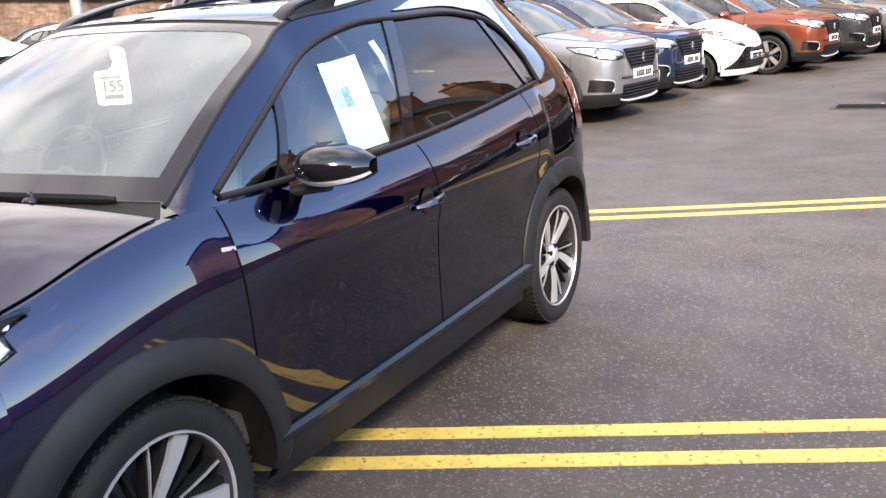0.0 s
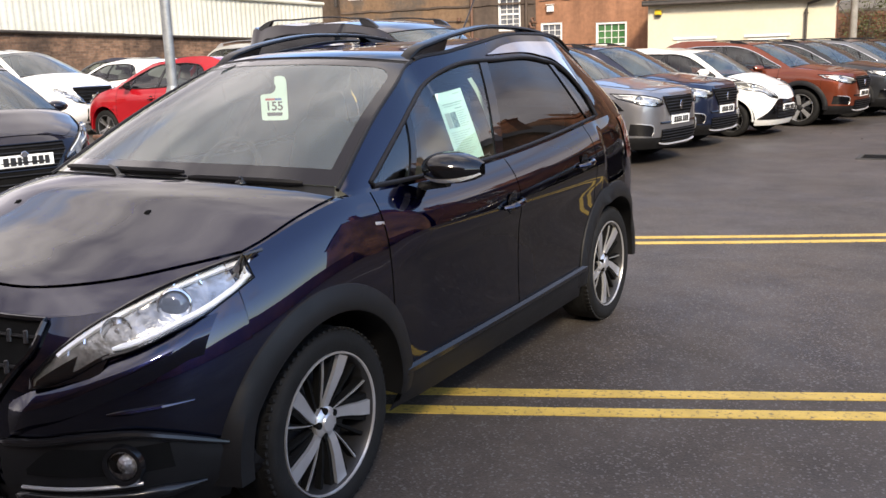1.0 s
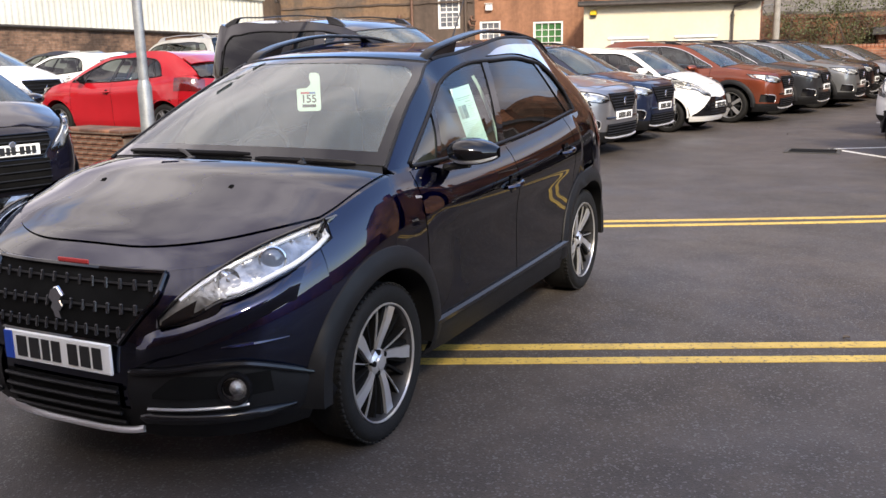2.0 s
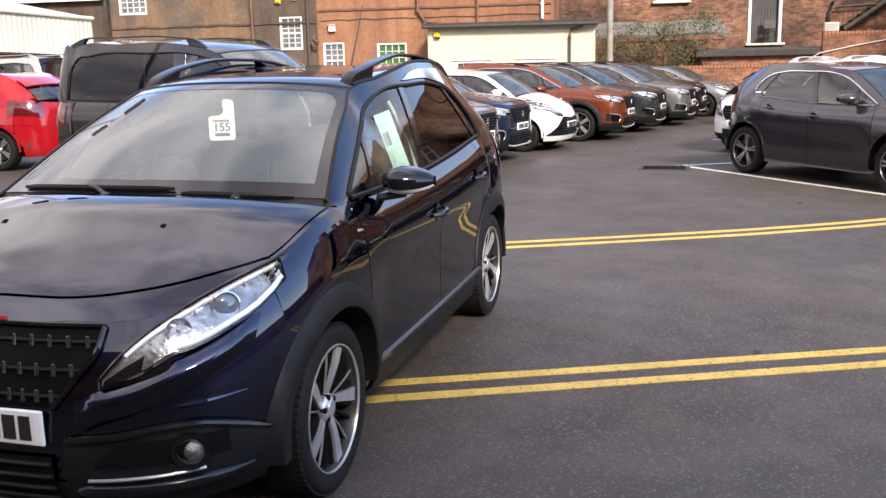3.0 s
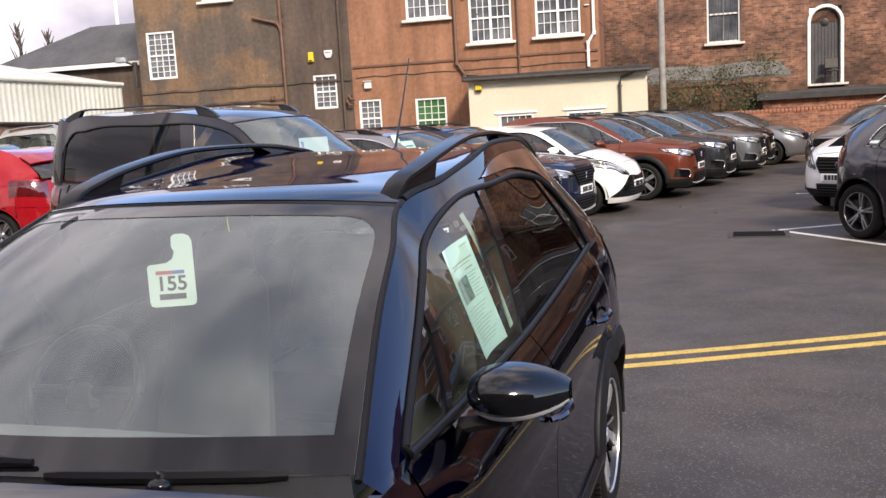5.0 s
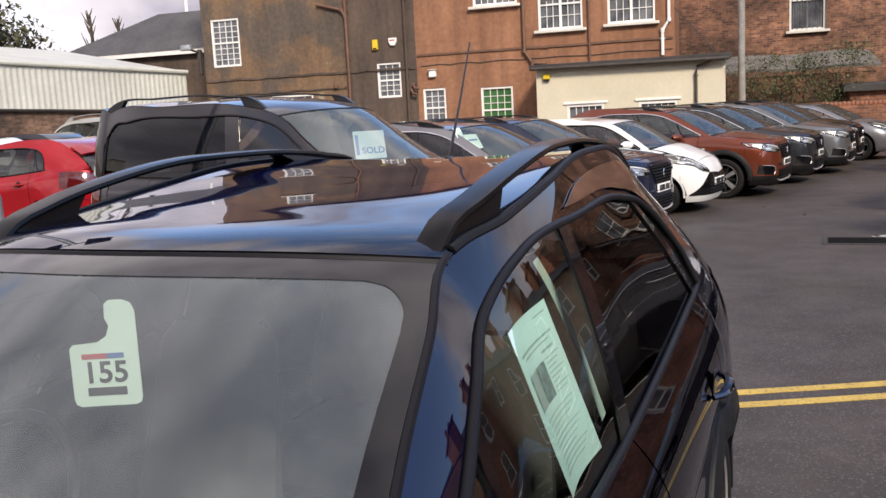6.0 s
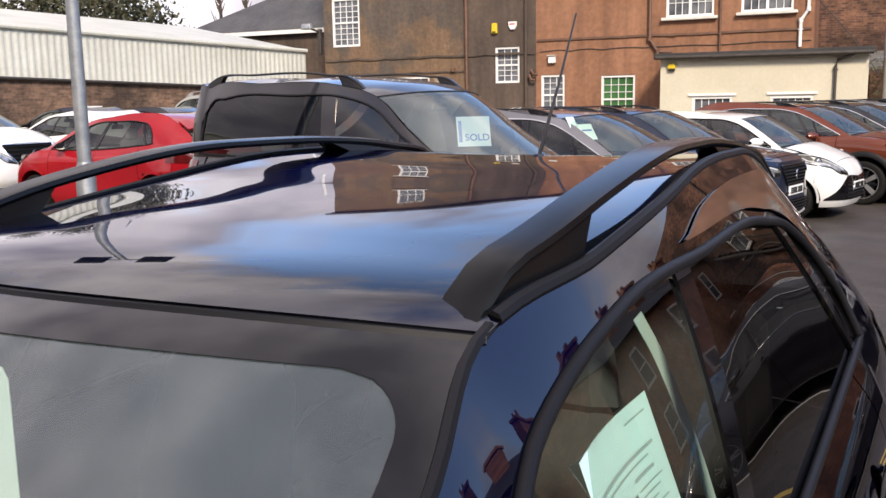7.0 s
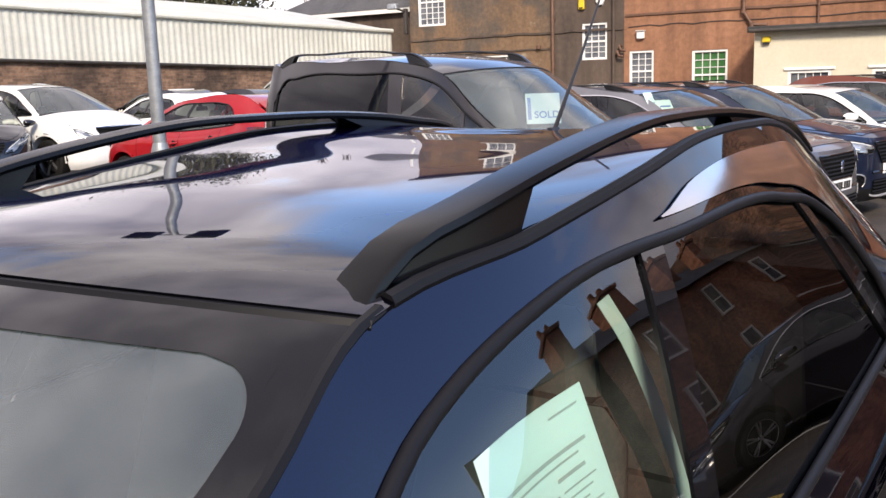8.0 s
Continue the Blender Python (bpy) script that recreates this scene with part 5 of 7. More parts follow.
def sash_window(name, label, u0, u1, z0, z1, d, cols, rows, lights=1, pane=None, sill=True, split=True, inset=0.07):
    """A white window: frame, sill, panes and glazing bars."""
    w, h = u1 - u0, z1 - z0
    root = thing(name, label, "window", bpose(u0, d, z0), "", "structure")
    part("reveal_back", Geo().box((w / 2, inset + 0.16, h / 2), (w + 0.1, 0.02, h + 0.1)), M["felt"], root, "", False)
    f = 0.075
    y = inset
    fr = Geo()
    fr.box((w / 2, y, f / 2), (w, 0.09, f), None, 1, .008).box((w / 2, y, h - f / 2), (w, 0.09, f), None, 1, .008).box((f / 2, y, h / 2), (f, 0.09, h - 2 * f), None, 1, .008).box((w - f / 2, y, h / 2), (f, 0.09, h - 2 * f), None, 1, .008)
    part("window_frame", fr, M["frame_white"], root, "white painted frame", False)
    lw = (w - f) / lights
    for k in range(lights):
        a, b = f / 2 + k * lw + f / 2, f / 2 + (k + 1) * lw - f / 2
        if k:
            part("mullion", Geo().box((a - f / 2, y - 0.004, h / 2), (f * 1.1, 0.08, h - 2 * f), None, 1, .008), M["frame_white"], root, "", False)
        part("pane", Geo().box(((a + b) / 2, y + 0.035, h / 2), (b - a, 0.008, h - 2 * f)), pane or M["pane"], root, "dark glass pane" if pane is None else "", False)
        for c in range(1, cols):
            x = a + (b - a) * c / cols
            part("glazing_bar", Geo().box((x, y + 0.012, h / 2), (0.019, 0.04, h - 2 * f)), M["frame_white"], root, "", False)
        for r in range(1, rows):
            z = f + (h - 2 * f) * r / rows
            mid = split and r == rows // 2
            part("meeting_rail" if mid else "glazing_bar", Geo().box(((a + b) / 2, y + (0.0 if mid else 0.012), z), (b - a, 0.05 if mid else 0.038, 0.055 if mid else 0.019)), M["frame_white"], root, "", False)
    if sill:
        part("window_sill", Geo().box((w / 2, -0.04, -0.05), (w + 0.24, 0.26, 0.09), None, 1, 0.012), M["stone"] if sill is True else sill, root, "", False)
    return root


WALL_H = 8.6
MAIN = 2.2
W = [(-12.1, -10.98, 3.74, 5.42, 4, 8, 1, None, False), (-5.88, -5.02, 2.32, 3.50, 3, 6, 1, None, False), (-4.28, -3.48, 1.25, 2.55, 3, 6, 1, None, False), (-2.28, -1.19, 1.20, 2.48, 4, 5, 1, "green", False),
     (-2.42, -0.95, 5.08, 6.6, 3, 4, 2, None, True), (-0.28, 1.15, 4.16, 5.75, 3, 4, 2, None, True), (1.92, 3.39, 4.20, 5.80, 3, 4, 2, None, True), (-9.9, -8.3, 1.15, 2.62, 5, 4, 1, None, False), (-9.8, -8.7, 6.3, 7.8, 3, 6, 1, None, True)]
holes = [(a, b, c, e) for a, b, c, e, *_ in W]
wall_with_holes("wall_north_brown", "stained brown rendered rear wall of the old building", -12.45, -6.9, 0, WALL_H, MAIN, 0.4, M["render_brown"], [h for h in holes if h[1] < -6.9])
wall_with_holes("wall_north_dark", "dark brown painted render strip between the downpipes", -6.9, -4.45, 0, WALL_H, MAIN - 0.003, 0.4, M["render_dark"], [h for h in holes if -6.9 < h[0] and h[1] < -4.45])
wall_with_holes("wall_north_terracotta", "terracotta painted rendered rear wall", -4.45, 3.95, 0, WALL_H, MAIN, 0.4, M["render_orange"], [h for h in holes if h[0] > -4.45])
for a, b, c, e, nc, nr, li, col, sill in W:
    sash_window("window_%d" % (W.index((a, b, c, e, nc, nr, li, col, sill)) + 1), "white small-paned window with a green blind" if col else "white small-paned sash window in the rendered wall", a, b, c, e, MAIN, nc, nr, li, M["green_pane"] if col else None, sill)
tagged(part("wall_north_return", Geo().box((0.2, 3.0, WALL_H / 2), (0.4, 5.2, WALL_H)), M["render_brown"], None, "", False, bpose(-12.45, MAIN + 0.41)), "brown rendered end wall of the old building", "wall", "", "structure")
tagged(part("wall_north_east_return", Geo().box((-0.2, 2.4, WALL_H / 2), (0.4, 3.9, WALL_H)), M["render_orange"], None, "", False, bpose(3.95, MAIN + 0.41)), "terracotta rendered end wall", "wall", "", "structure")
tagged(part("roof_north", Geo().box((-4.25, 2.5, WALL_H + 0.1), (16.9, 5.6, 0.2)), M["slate"], None, "", False, bpose(0, MAIN)), "flat capping of the old building's roof", "roof", "", "structure")


def band(name, label, u0, u1, z, d, h, out, mat, sag=0.02):
    rows = []
    rr = random.Random(int(abs(u0) * 100 + z * 10))
    for u in steps(u0, u1, max(4, int((u1 - u0) * 3))):
        dz = rr.uniform(-sag, sag)
        rows.append([(u, 0.02, z + dz), (u, -out, z + dz), (u, -out, z + h + dz), (u, 0.02, z + h + dz)])
    return tagged(part(name, Geo().grid(rows), mat, None, "", False, bpose(0, d)), label, "trim", "", "structure")


band("trim_course", "weathered string course along the render", -12.4, -4.5, 3.24, MAIN, 0.07, 0.05, M["render_dark"])
band("trim_course", "weathered string course along the render", -4.4, 3.9, 3.62, MAIN, 0.07, 0.05, M["rust_pipe"], 0.012)
band("trim_lower_course", "weathered lower course along the render", -12.4, -7.0, 2.72, MAIN, 0.05, 0.04, M["render_dark"])
band("cable_run", "black cable sagging along the terracotta wall", -4.3, 3.9, 3.30, MAIN, 0.02, 0.03, M["wire"], 0.03)


def downpipe(label, pts, r, d, mat):
    root = thing("downpipe", label, "pipe", bpose(0, d), "downpipes")
    part("pipe", Geo().tube([(u, -0.08, z) for u, z in pts], r, 10), mat, root)
    for u, z in pts[1:-1] + [((pts[0][0] + pts[-1][0]) / 2, (pts[0][1] + pts[-1][1]) / 2)]:
        part("pipe_collar", Geo().tube([(u, -0.08, z - 0.06), (u, -0.08, z + 0.06)], r * 1.3, 10), mat, root)
    for z in steps(min(p[1] for p in pts) + 0.5, max(p[1] for p in pts) - 0.3, 3):
        part("bracket", Geo().box((pts[-1][0], -0.04, z), (r * 3, 0.08, 0.03)), mat, root, "", False)


downpipe("brown cast iron downpipe on the rendered wall", [(-7.9, 5.6), (-7.0, 5.35), (-6.88, 5.1), (-6.88, 0.02)], 0.055, MAIN, M["rust_pipe"])
downpipe("brown cast iron downpipe on the rendered wall", [(-6.88, 8.3), (-6.88, 5.12)], 0.055, MAIN, M["rust_pipe"])
downpipe("brown cast iron downpipe on the rendered wall", [(-4.78, 8.3), (-4.78, 0.02)], 0.045, MAIN, M["render_dark"])
downpipe("terracotta painted downpipe bending over the extension roof", [(-0.75, 8.3), (-0.75, 3.55), (-0.5, 3.15), (-0.05, 3.12)], 0.055, MAIN, M["rust_pipe"])
downpipe("terracotta painted downpipe above the extension", [(1.35, 8.0), (1.35, 3.12)], 0.035, MAIN, M["rust_pipe"])
downpipe("pale downpipe at the corner of the terracotta wall", [(3.80, 8.3), (3.80, 4.2), (3.6, 3.9), (3.6, 3.14)], 0.05, MAIN, M["frame_white"])
box_ = thing("alarm_box", "yellow alarm box on the dark render", "alarm box", bpose(-5.87, MAIN, 4.11))
part("case", Geo().box((0, -0.06, 0), (0.20, 0.12, 0.34), None, 0.9, 0.02), M["alarm_yellow"], box_)
part("lens_bar", Geo().box((0, -0.125, -0.12), (0.12, 0.012, 0.04)), M["ink"], box_, "", False)
box_ = thing("alarm_box", "white shield-shaped alarm box on the dark render", "alarm box", bpose(-5.24, MAIN, 4.17))
part("case", Geo().prism([(-.14, .13), (-.14, .0), (-.07, -.13), (.07, -.13), (.14, 0), (.14, .13)], pose(0, 0, 0, 90, 0, 0), 0.1, 0.02), M["frame_white"], box_)
part("bar", Geo().box((0, -0.104, 0.05), (0.18, 0.01, 0.04)), M["red_ink"], box_, "", False)
box_ = thing("junction_box", "white junction box on the terracotta wall", "box", bpose(-3.89, MAIN, 3.03))
part("case", Geo().box((0, -0.07, 0), (0.24, 0.14, 0.24), None, 0.95, 0.02), M["frame_white"], box_)
part("hood", Geo().box((0, -0.09, 0.13), (0.27, 0.2, 0.02)), M["stone"], box_, "", False)
for u, z in ((-4.55, 2.72), (-4.62, 2.55)):
    vp = part("vent_pipe", Geo().tube([(u, 0.02, z), (u, -0.16, z), (u + .05, -0.18, z - 0.14), (u + .2, -.18, z - .16)], 0.045, 10), M["rust_pipe"], None, "", True, bpose(0, MAIN))
    tagged(vp, "short bent vent pipe on the corner of the render", "pipe")
camera_post = thing("security_camera", "grey security camera on a corner bracket", "camera", bpose(-12.6, MAIN - 0.3, 4.3))
part("bracket", Geo().box((0.1, 0.1, -0.35), (0.12, 0.2, 0.9), None, 1, .02).tube([(0.1, 0, 0.0), (-0.1, -0.3, 0.12)], 0.04, 8), M["iron"], camera_post)
part("housing", Geo().box((-0.15, -0.35, 0.16), (0.42, 0.22, 0.2), None, 0.9, .03), M["galvanised"], camera_post)

# cream extension
CW = 5.42
wall_with_holes("wall_cream", "cream painted single-storey extension", 0.0, CW, 0, 2.86, 0.0, 0.25, M["cream"], [(0.9, 2.0, 0.95, 1.76), (3.0, 4.1, 0.95, 1.74)])
tagged(part("wall_cream_side", Geo().box((CW - 0.125, 1.22, 1.43), (0.25, 1.94, 2.86)), M["brick_y"], None, "", False, bpose(0, 0)), "red brick flank of the cream extension", "wall", "", "structure")
tagged(part("wall_cream_west", Geo().box((0.125, 1.22, 1.43), (0.25, 1.94, 2.86)), M["cream"], None, "", False, bpose(0, 0)), "cream flank of the extension", "wall", "", "structure")
sash_window("window_10", "white barred window under the extension eaves", 0.9, 2.0, 0.95, 1.76, 0.0, 5, 2, 1, None, False, False, 0.05)
sash_window("window_11", "white barred window under the extension eaves", 3.0, 4.1, 0.95, 1.74, 0.0, 5, 2, 1, None, False, False, 0.05)
for u in (0.9, 3.0):
    tagged(part("trim_lintel", Geo().box((u + 0.55, -0.02, 1.80), (1.3, 0.06, 0.07), None, 1, .01), M["frame_white"], None, "", False, bpose(0, 0)), "white lintel board over the barred window", "trim", "", "structure")
ext_roof = tagged(part("roof_extension", Geo().box((CW / 2, 1.0, 2.95), (CW + 0.3, 2.45, 0.06), None, 1, .01).box((CW / 2, -0.2, 2.90), (CW + 0.32, 0.06, 0.16), None, 1, .01), M["felt"], None, "", False, bpose(0, 0)), "felted flat roof with a dark fascia", "roof", "", "structure")
tagged(part("trim_gutter", Geo().tube([(-0.1, -0.27, 2.86), (CW + 0.1, -0.27, 2.83)], 0.055, 10), M["iron"], None, "", True, bpose(0, 0)), "black half-round gutter on the extension", "gutter", "", "structure")
pipe_ = thing("downpipe", "black plastic downpipe on the cream wall", "pipe", bpose(0, 0), "downpipes")
part("pipe", Geo().tube([(5.1, -0.27, 2.82), (4.95, -0.2, 2.74), (4.66, -0.07, 2.66), (4.62, -0.06, 2.5), (4.62, -0.06, 0.02)], 0.04, 10), M["iron"], pipe_)
for z in (0.6, 1.6, 2.4):
    part("bracket", Geo().box((4.62, -0.04, z), (0.13, 0.07, 0.03)), M["iron"], pipe_, "", False)
box_ = thing("alarm_box", "yellow alarm box on the cream wall", "alarm box", bpose(0.32, 0, 2.60))
part("case", Geo().box((0, -0.05, 0.02), (0.22, 0.1, 0.16), None, 0.9, 0.02), M["alarm_yellow"], box_)
part("lens_bar", Geo().box((0, -0.05, -0.085), (0.17, 0.09, 0.05)), M["ink"], box_, "", False)
lamp_ = thing("wall_bracket", "thin bracket arm on the extension corner", "bracket", bpose(CW, 0, 2.55))
part("arm", Geo().tube([(0, 0, 0), (0.15, -0.25, 0.1), (0.35, -0.3, 0.12)], 0.015, 6), M["galvanised"], lamp_)

# brick building behind
BD = 6.5
BH = [(7.6, 8.76, 3.86, 5.9), (11.05, 12.12, 2.2, 4.85), (13.72, 14.46, 4.17, 5.7), (15.3, 16.6, 3.95, 5.7)]
wall_with_holes("wall_brick", "weathered red brick rear wall", 3.4, 24, 0, 9.5, BD, 0.4, M["brick_old"], BH)
for i, (a, b, c, e) in enumerate(BH):
    if i == 1:
        continue
    win = sash_window("window_%d" % (12 + i), "white sash window behind iron bars" if i == 0 else "white sash window in the brick wall", a, b, c, e, BD, 2, 2, 1, None, True, True, 0.12)
    if i == 0:
        for k in range(7):
            part("window_bar", Geo().tube([(0.1 + (b - a - 0.2) * k / 6, 0.03, 0.05), (0.1 + (b - a - 0.2) * k / 6, 0.03, e - c)], 0.012, 6), M["iron"], win)
arch = thing("door_1", "tall round-headed grey door with a white surround", "door", bpose(11.585, BD, 2.2), "", "structure")
aw, ah = 0.53, 2.12
outl = lambda k: [(-aw * k, 0.0), (aw * k, 0.0), (aw * k, ah)] + [(aw * k * math.cos(a), ah + aw * k * math.sin(a)) for a in steps(0, math.pi, 14)[1:-1]] + [(-aw * k, ah)]
part("door_leaf", Geo().prism(outl(0.99), pose(0, 0.16, 0, 90, 0, 0), 0.05), M["slate"], arch, "grey boarded door leaf", False)
for k in range(-4, 5):
    x = k * 0.11
    part("board_joint", Geo().box((x, 0.10, (ah + math.sqrt(max(0, aw * aw - x * x))) / 2), (0.012, 0.012, ah + math.sqrt(max(0, aw * aw - x * x)) - 0.05)), M["iron"], arch, "", False)
part("roundel", Geo().lathe([(0.13, 0), (0.13, 0.03), (0.1, 0.04), (0, 0.04)], pose(0, 0.11, ah, 90, 0, 0), 20), M["ink"], arch)
ring = [(x, 0.0, z) for x, z in outl(1.0)]
arc_ = [(-1.0, 0.0, 0.0), (-1.0, 0.0, ah)] + [(-math.cos(a), math.sin(a), ah) for a in steps(0, math.pi, 18)[1:-1]] + [(1.0, 0.0, ah), (1.0, 0.0, 0.0)]
part("surround", Geo().grid([[(cx * r_, y_, z0_ + cz * r_) for r_, y_ in ((aw - .04, .09), (aw - .04, -.03), (aw - .02, -.05), (aw + .06, -.05), (aw + .075, -.03), (aw + .075, .02))] for cx, cz, z0_ in arc_]), M["frame_white"], arch, "white painted surround", False)
part("spandrel", Geo().add([(x, 0.1, z) for x, z in [(-aw - .02, ah)] + [(-aw * math.cos(a), ah + aw * math.sin(a)) for a in steps(0, math.pi, 18)] + [(aw + .02, ah), (aw + .02, ah + aw + .03), (-aw - .02, ah + aw + .03)]], [tuple(range(23))[:22]]), M["brick_old"], arch, "", False)
part("step", Geo().box((0, -0.1, -0.04), (1.4, 0.5, 0.08), None, 1, .01), M["stone"], arch, "", False)
chair = thing("garden_chair", "dark metal garden chair outside the arched door", "chair", bpose(11.75, BD - 0.35, 2.2))
part("seat", Geo().box((0, 0, 0.42), (0.44, 0.42, 0.04), None, 1, .012), M["iron"], chair)
part("backrest", Geo().box((0, 0.2, 0.68), (0.44, 0.04, 0.34), pose(0, 0, 0, -8, 0, 0), 1, .015), M["iron"], chair)
for x in (-.19, .19):
    for y in (-.18, .18):
        part("leg", Geo().tube([(x, y, 0), (x * .95, y * .9, 0.42)], 0.014, 6), M["iron"], chair)
downp = thing("downpipe", "black cast iron downpipe on the brick wall", "pipe", bpose(0, BD), "downpipes")
part("pipe", Geo().tube([(14.75, -0.1, 9), (14.75, -0.1, 4.5), (13.95, -0.1, 3.6), (13.85, -0.1, 3.3), (13.85, -0.1, 2.0)], 0.06, 10), M["iron"], downp)
for z in (5, 6, 7, 8):
    part("bracket", Geo().box((14.75, -0.05, z), (0.16, 0.1, 0.04)), M["iron"], downp, "", False)
stair = thing("fire_escape", "black iron fire escape against the brick wall", "staircase", bpose(0, BD - 0.9))
for y in (0, 0.7):
    part("stringer", Geo().tube([(14.2, y, 2.6), (17.6, y, 5.0)], 0.05, 8, squash=1.6), M["iron"], stair)
    part("handrail", Geo().tube([(14.2, y, 3.5), (17.6, y, 5.9)], 0.022, 8), M["iron"], stair)
    part("landing_rail", Geo().tube([(13.9, y, 3.4), (17.5, y, 3.55)], 0.03, 8), M["iron"], stair)
    for k in range(7):
        part("baluster", Geo().tube([(14.3 + k * .5, y, 2.68 + k * .353), (14.3 + k * .5, y, 3.56 + k * .353)], 0.012, 6), M["iron"], stair)
for k in range(12):
    part("tread", Geo().box((14.35 + k * .28, 0.35, 2.74 + k * .198), (0.26, 0.7, 0.03)), M["iron"], stair, "", False)

# lower roofs, yard walls, pole
tagged(part("wall_scullery", Geo().box((7.9, 3.6, 1.15), (4.8, 2.6, 2.3)), M["brick_old"], None, "", False, bpose(0, 0)), "low brick outbuilding against the rear wall", "wall", "", "structure")
rows = [[(u, y, z + 0.03 * math.sin(u * 2.3)) for u in steps(5.4, 9.8, 16)] for y, z in ((2.1, 2.42), (3.3, 2.68), (4.6, 2.95))]
tagged(part("roof_scullery", Geo().shell(rows, -0.08), M["lead_roof"], None, "", True, bpose(0, 0)), "mossy grey lean-to roof", "roof", "", "structure")
tagged(part("roof_outhouse", Geo().box((11.0, 2.0, 1.90), (4.6, 1.8, 0.12), pose(0, 0, 0, 3, 0, 0), 1, .02).box((11.0, 1.08, 1.80), (4.7, 0.06, 0.16)), M["felt"], None, "", False, bpose(0, 0)), "felted low roof with a dark fascia", "roof", "", "structure")
tagged(part("wall_outhouse", Geo().box((11.0, 2.0, 0.9), (4.3, 1.5, 1.8)), M["brick"], None, "", False, bpose(0, 0)), "low brick outhouse", "wall", "", "structure")
tagged(part("wall_yard", Geo().box((9.0, 1.12, 0.67), (7.0, 0.23, 1.34)), M["brick"], None, "", False, bpose(0, 0)), "low red brick yard wall", "wall", "", "structure")
tagged(part("wall_yard_east", Geo().box((17.5, 1.12, 1.15), (10.0, 0.24, 2.3)), M["brick"], None, "", False, bpose(0, 0)), "higher red brick yard wall", "wall", "", "structure")
for name_, u0, u1, z in (("coping", 5.5, 12.5, 1.34), ("coping", 12.5, 22.5, 2.30)):
    w_ = tagged(new("coping_run"), "brick-on-edge coping on the yard wall", "coping", "", "structure")
    w_.matrix_basis = bpose(0, 0)
    n = int((u1 - u0) / 0.115)
    me = None
    for k in range(n):
        if me is None:
            b0 = part("coping_brick", Geo().box((0, 0, 0.055), (0.105, 0.26, 0.11), None, 1, .006), M["brick"], w_, "", False)
            me = b0.data
            b0.location = (u0 + 0.06, 1.12, z)
        else:
            b1 = new("coping_brick", me)
            b1.parent = w_
            b1.location = (u0 + 0.06 + k * 0.115, 1.12 + 0.004 * math.sin(k * 7.7), z + 0.003 * math.sin(k * 3.1))
pole_ = thing("street_pole", "tall weathered wooden pole beside the cream extension", "pole", bpose(5.88, 0.75))
part("shaft", Geo().tube([(0, 0, 0), (0, 0, 3), (0, 0, 8.5)], [0.115, 0.10, 0.085], 12), M["timber"], pole_)
part("base_sleeve", Geo().tube([(0, 0, 0), (0, 0, 1.1)], 0.125, 12), M["iron"], pole_)
part("stay_cable", Geo().tube([(0, 0, 2.0), (-0.9, 0.2, 3.3), (-1.9, 0.9, 4.5)], 0.012, 6), M["wire"], pole_)
cab = tagged(part("hose", Geo().tube([(12.0, 0.96, 1.5), (12.4, 0.96, 1.75), (13.4, 0.96, 1.95), (14.4, 0.96, 2.12), (15.6, .96, 2.4)], 0.018, 6), M["stone"], None, "", True, bpose(0, 0)), "pale hose draped on the brick yard wall", "hose")
vent = thing("air_vent", "grey flue box on the yard wall", "vent", bpose(12.75, 1.12, 2.41))
part("case", Geo().box((0, 0, 0.14), (0.42, 0.22, 0.28), None, 1, .02), M["stone"], vent)
for k in range(4):
    part("slat", Geo().box((0, -0.115, 0.06 + k * 0.055), (0.34, 0.02, 0.018)), M["galvanised"], vent, "", False)


def leaf_clump(rnd_, n, spread, size, g):
    """Small folded leaves scattered through a lumpy volume."""
    for _ in range(n):
        u = spread(rnd_)
        a, b = rnd_.uniform(0, 6.28), rnd_.uniform(-1.2, 1.2)
        d = Vector((math.cos(a) * math.cos(b), math.sin(a) * math.cos(b), math.sin(b)))
        s = d.cross(Vector((rnd_.uniform(-1, 1), rnd_.uniform(-1, 1), 1))).normalized()
        l_ = size * rnd_.uniform(0.6, 1.3)
        c = Vector(u)
        g.add([c - d * l_ / 2, c + s * l_ * .28, c + d * l_ / 2, c - s * l_ * .28 + d.cross(s) * l_ * .15], [(0, 1, 2), (0, 2, 3)])


bush = thing("shrub", "straggly evergreen shrub behind the yard wall", "shrub", bpose(0, 1.45))
rb = random.Random(11)
g = Geo()
for k in range(26):
    x0 = 5.9 + rb.uniform(0, 3.0)
    p = [(x0, 0, 0.2)]
    for j in range(4):
        p.append((p[-1][0] + rb.uniform(-.35, .3), rb.uniform(-.2, .25), 0.2 + (j + 1) * rb.uniform(.5, .72)))
    g.tube(p, [0.03, 0.022, 0.016, 0.01, 0.005], 5)
part("branch_mass", g, M["bark"], bush)
g = Geo()
centres = [(5.7 + rb.random() * 3.5, rb.uniform(-.25, .3), rb.uniform(1.25, 3.1 - 0.3 * rb.random()), rb.uniform(.12, .34)) for _ in range(74)]


def in_clump(r):
    c = r.choice(centres)
    return (c[0] + r.gauss(0, c[3]), c[1] + r.gauss(0, c[3] * .6), c[2] + r.gauss(0, c[3] * .7))


leaf_clump(rb, 5200, in_clump, 0.075, g)
part("foliage", g, M["leaf"], bush, "dull green leaves")

# long white shed on the west side
shed0, shed1 = Vector((-19.75, 25.2, 0)), Vector((-25.2, -4.0, 0))
sd = (shed1 - shed0).normalized()
sn = Vector((-sd.y, sd.x, 0))
sn = sn if sn.x > 0 else -sn
slen = (shed1 - shed0).length


def shed_z(s, lo):
    return (2.24 if lo else 3.62) + 0.031 * s


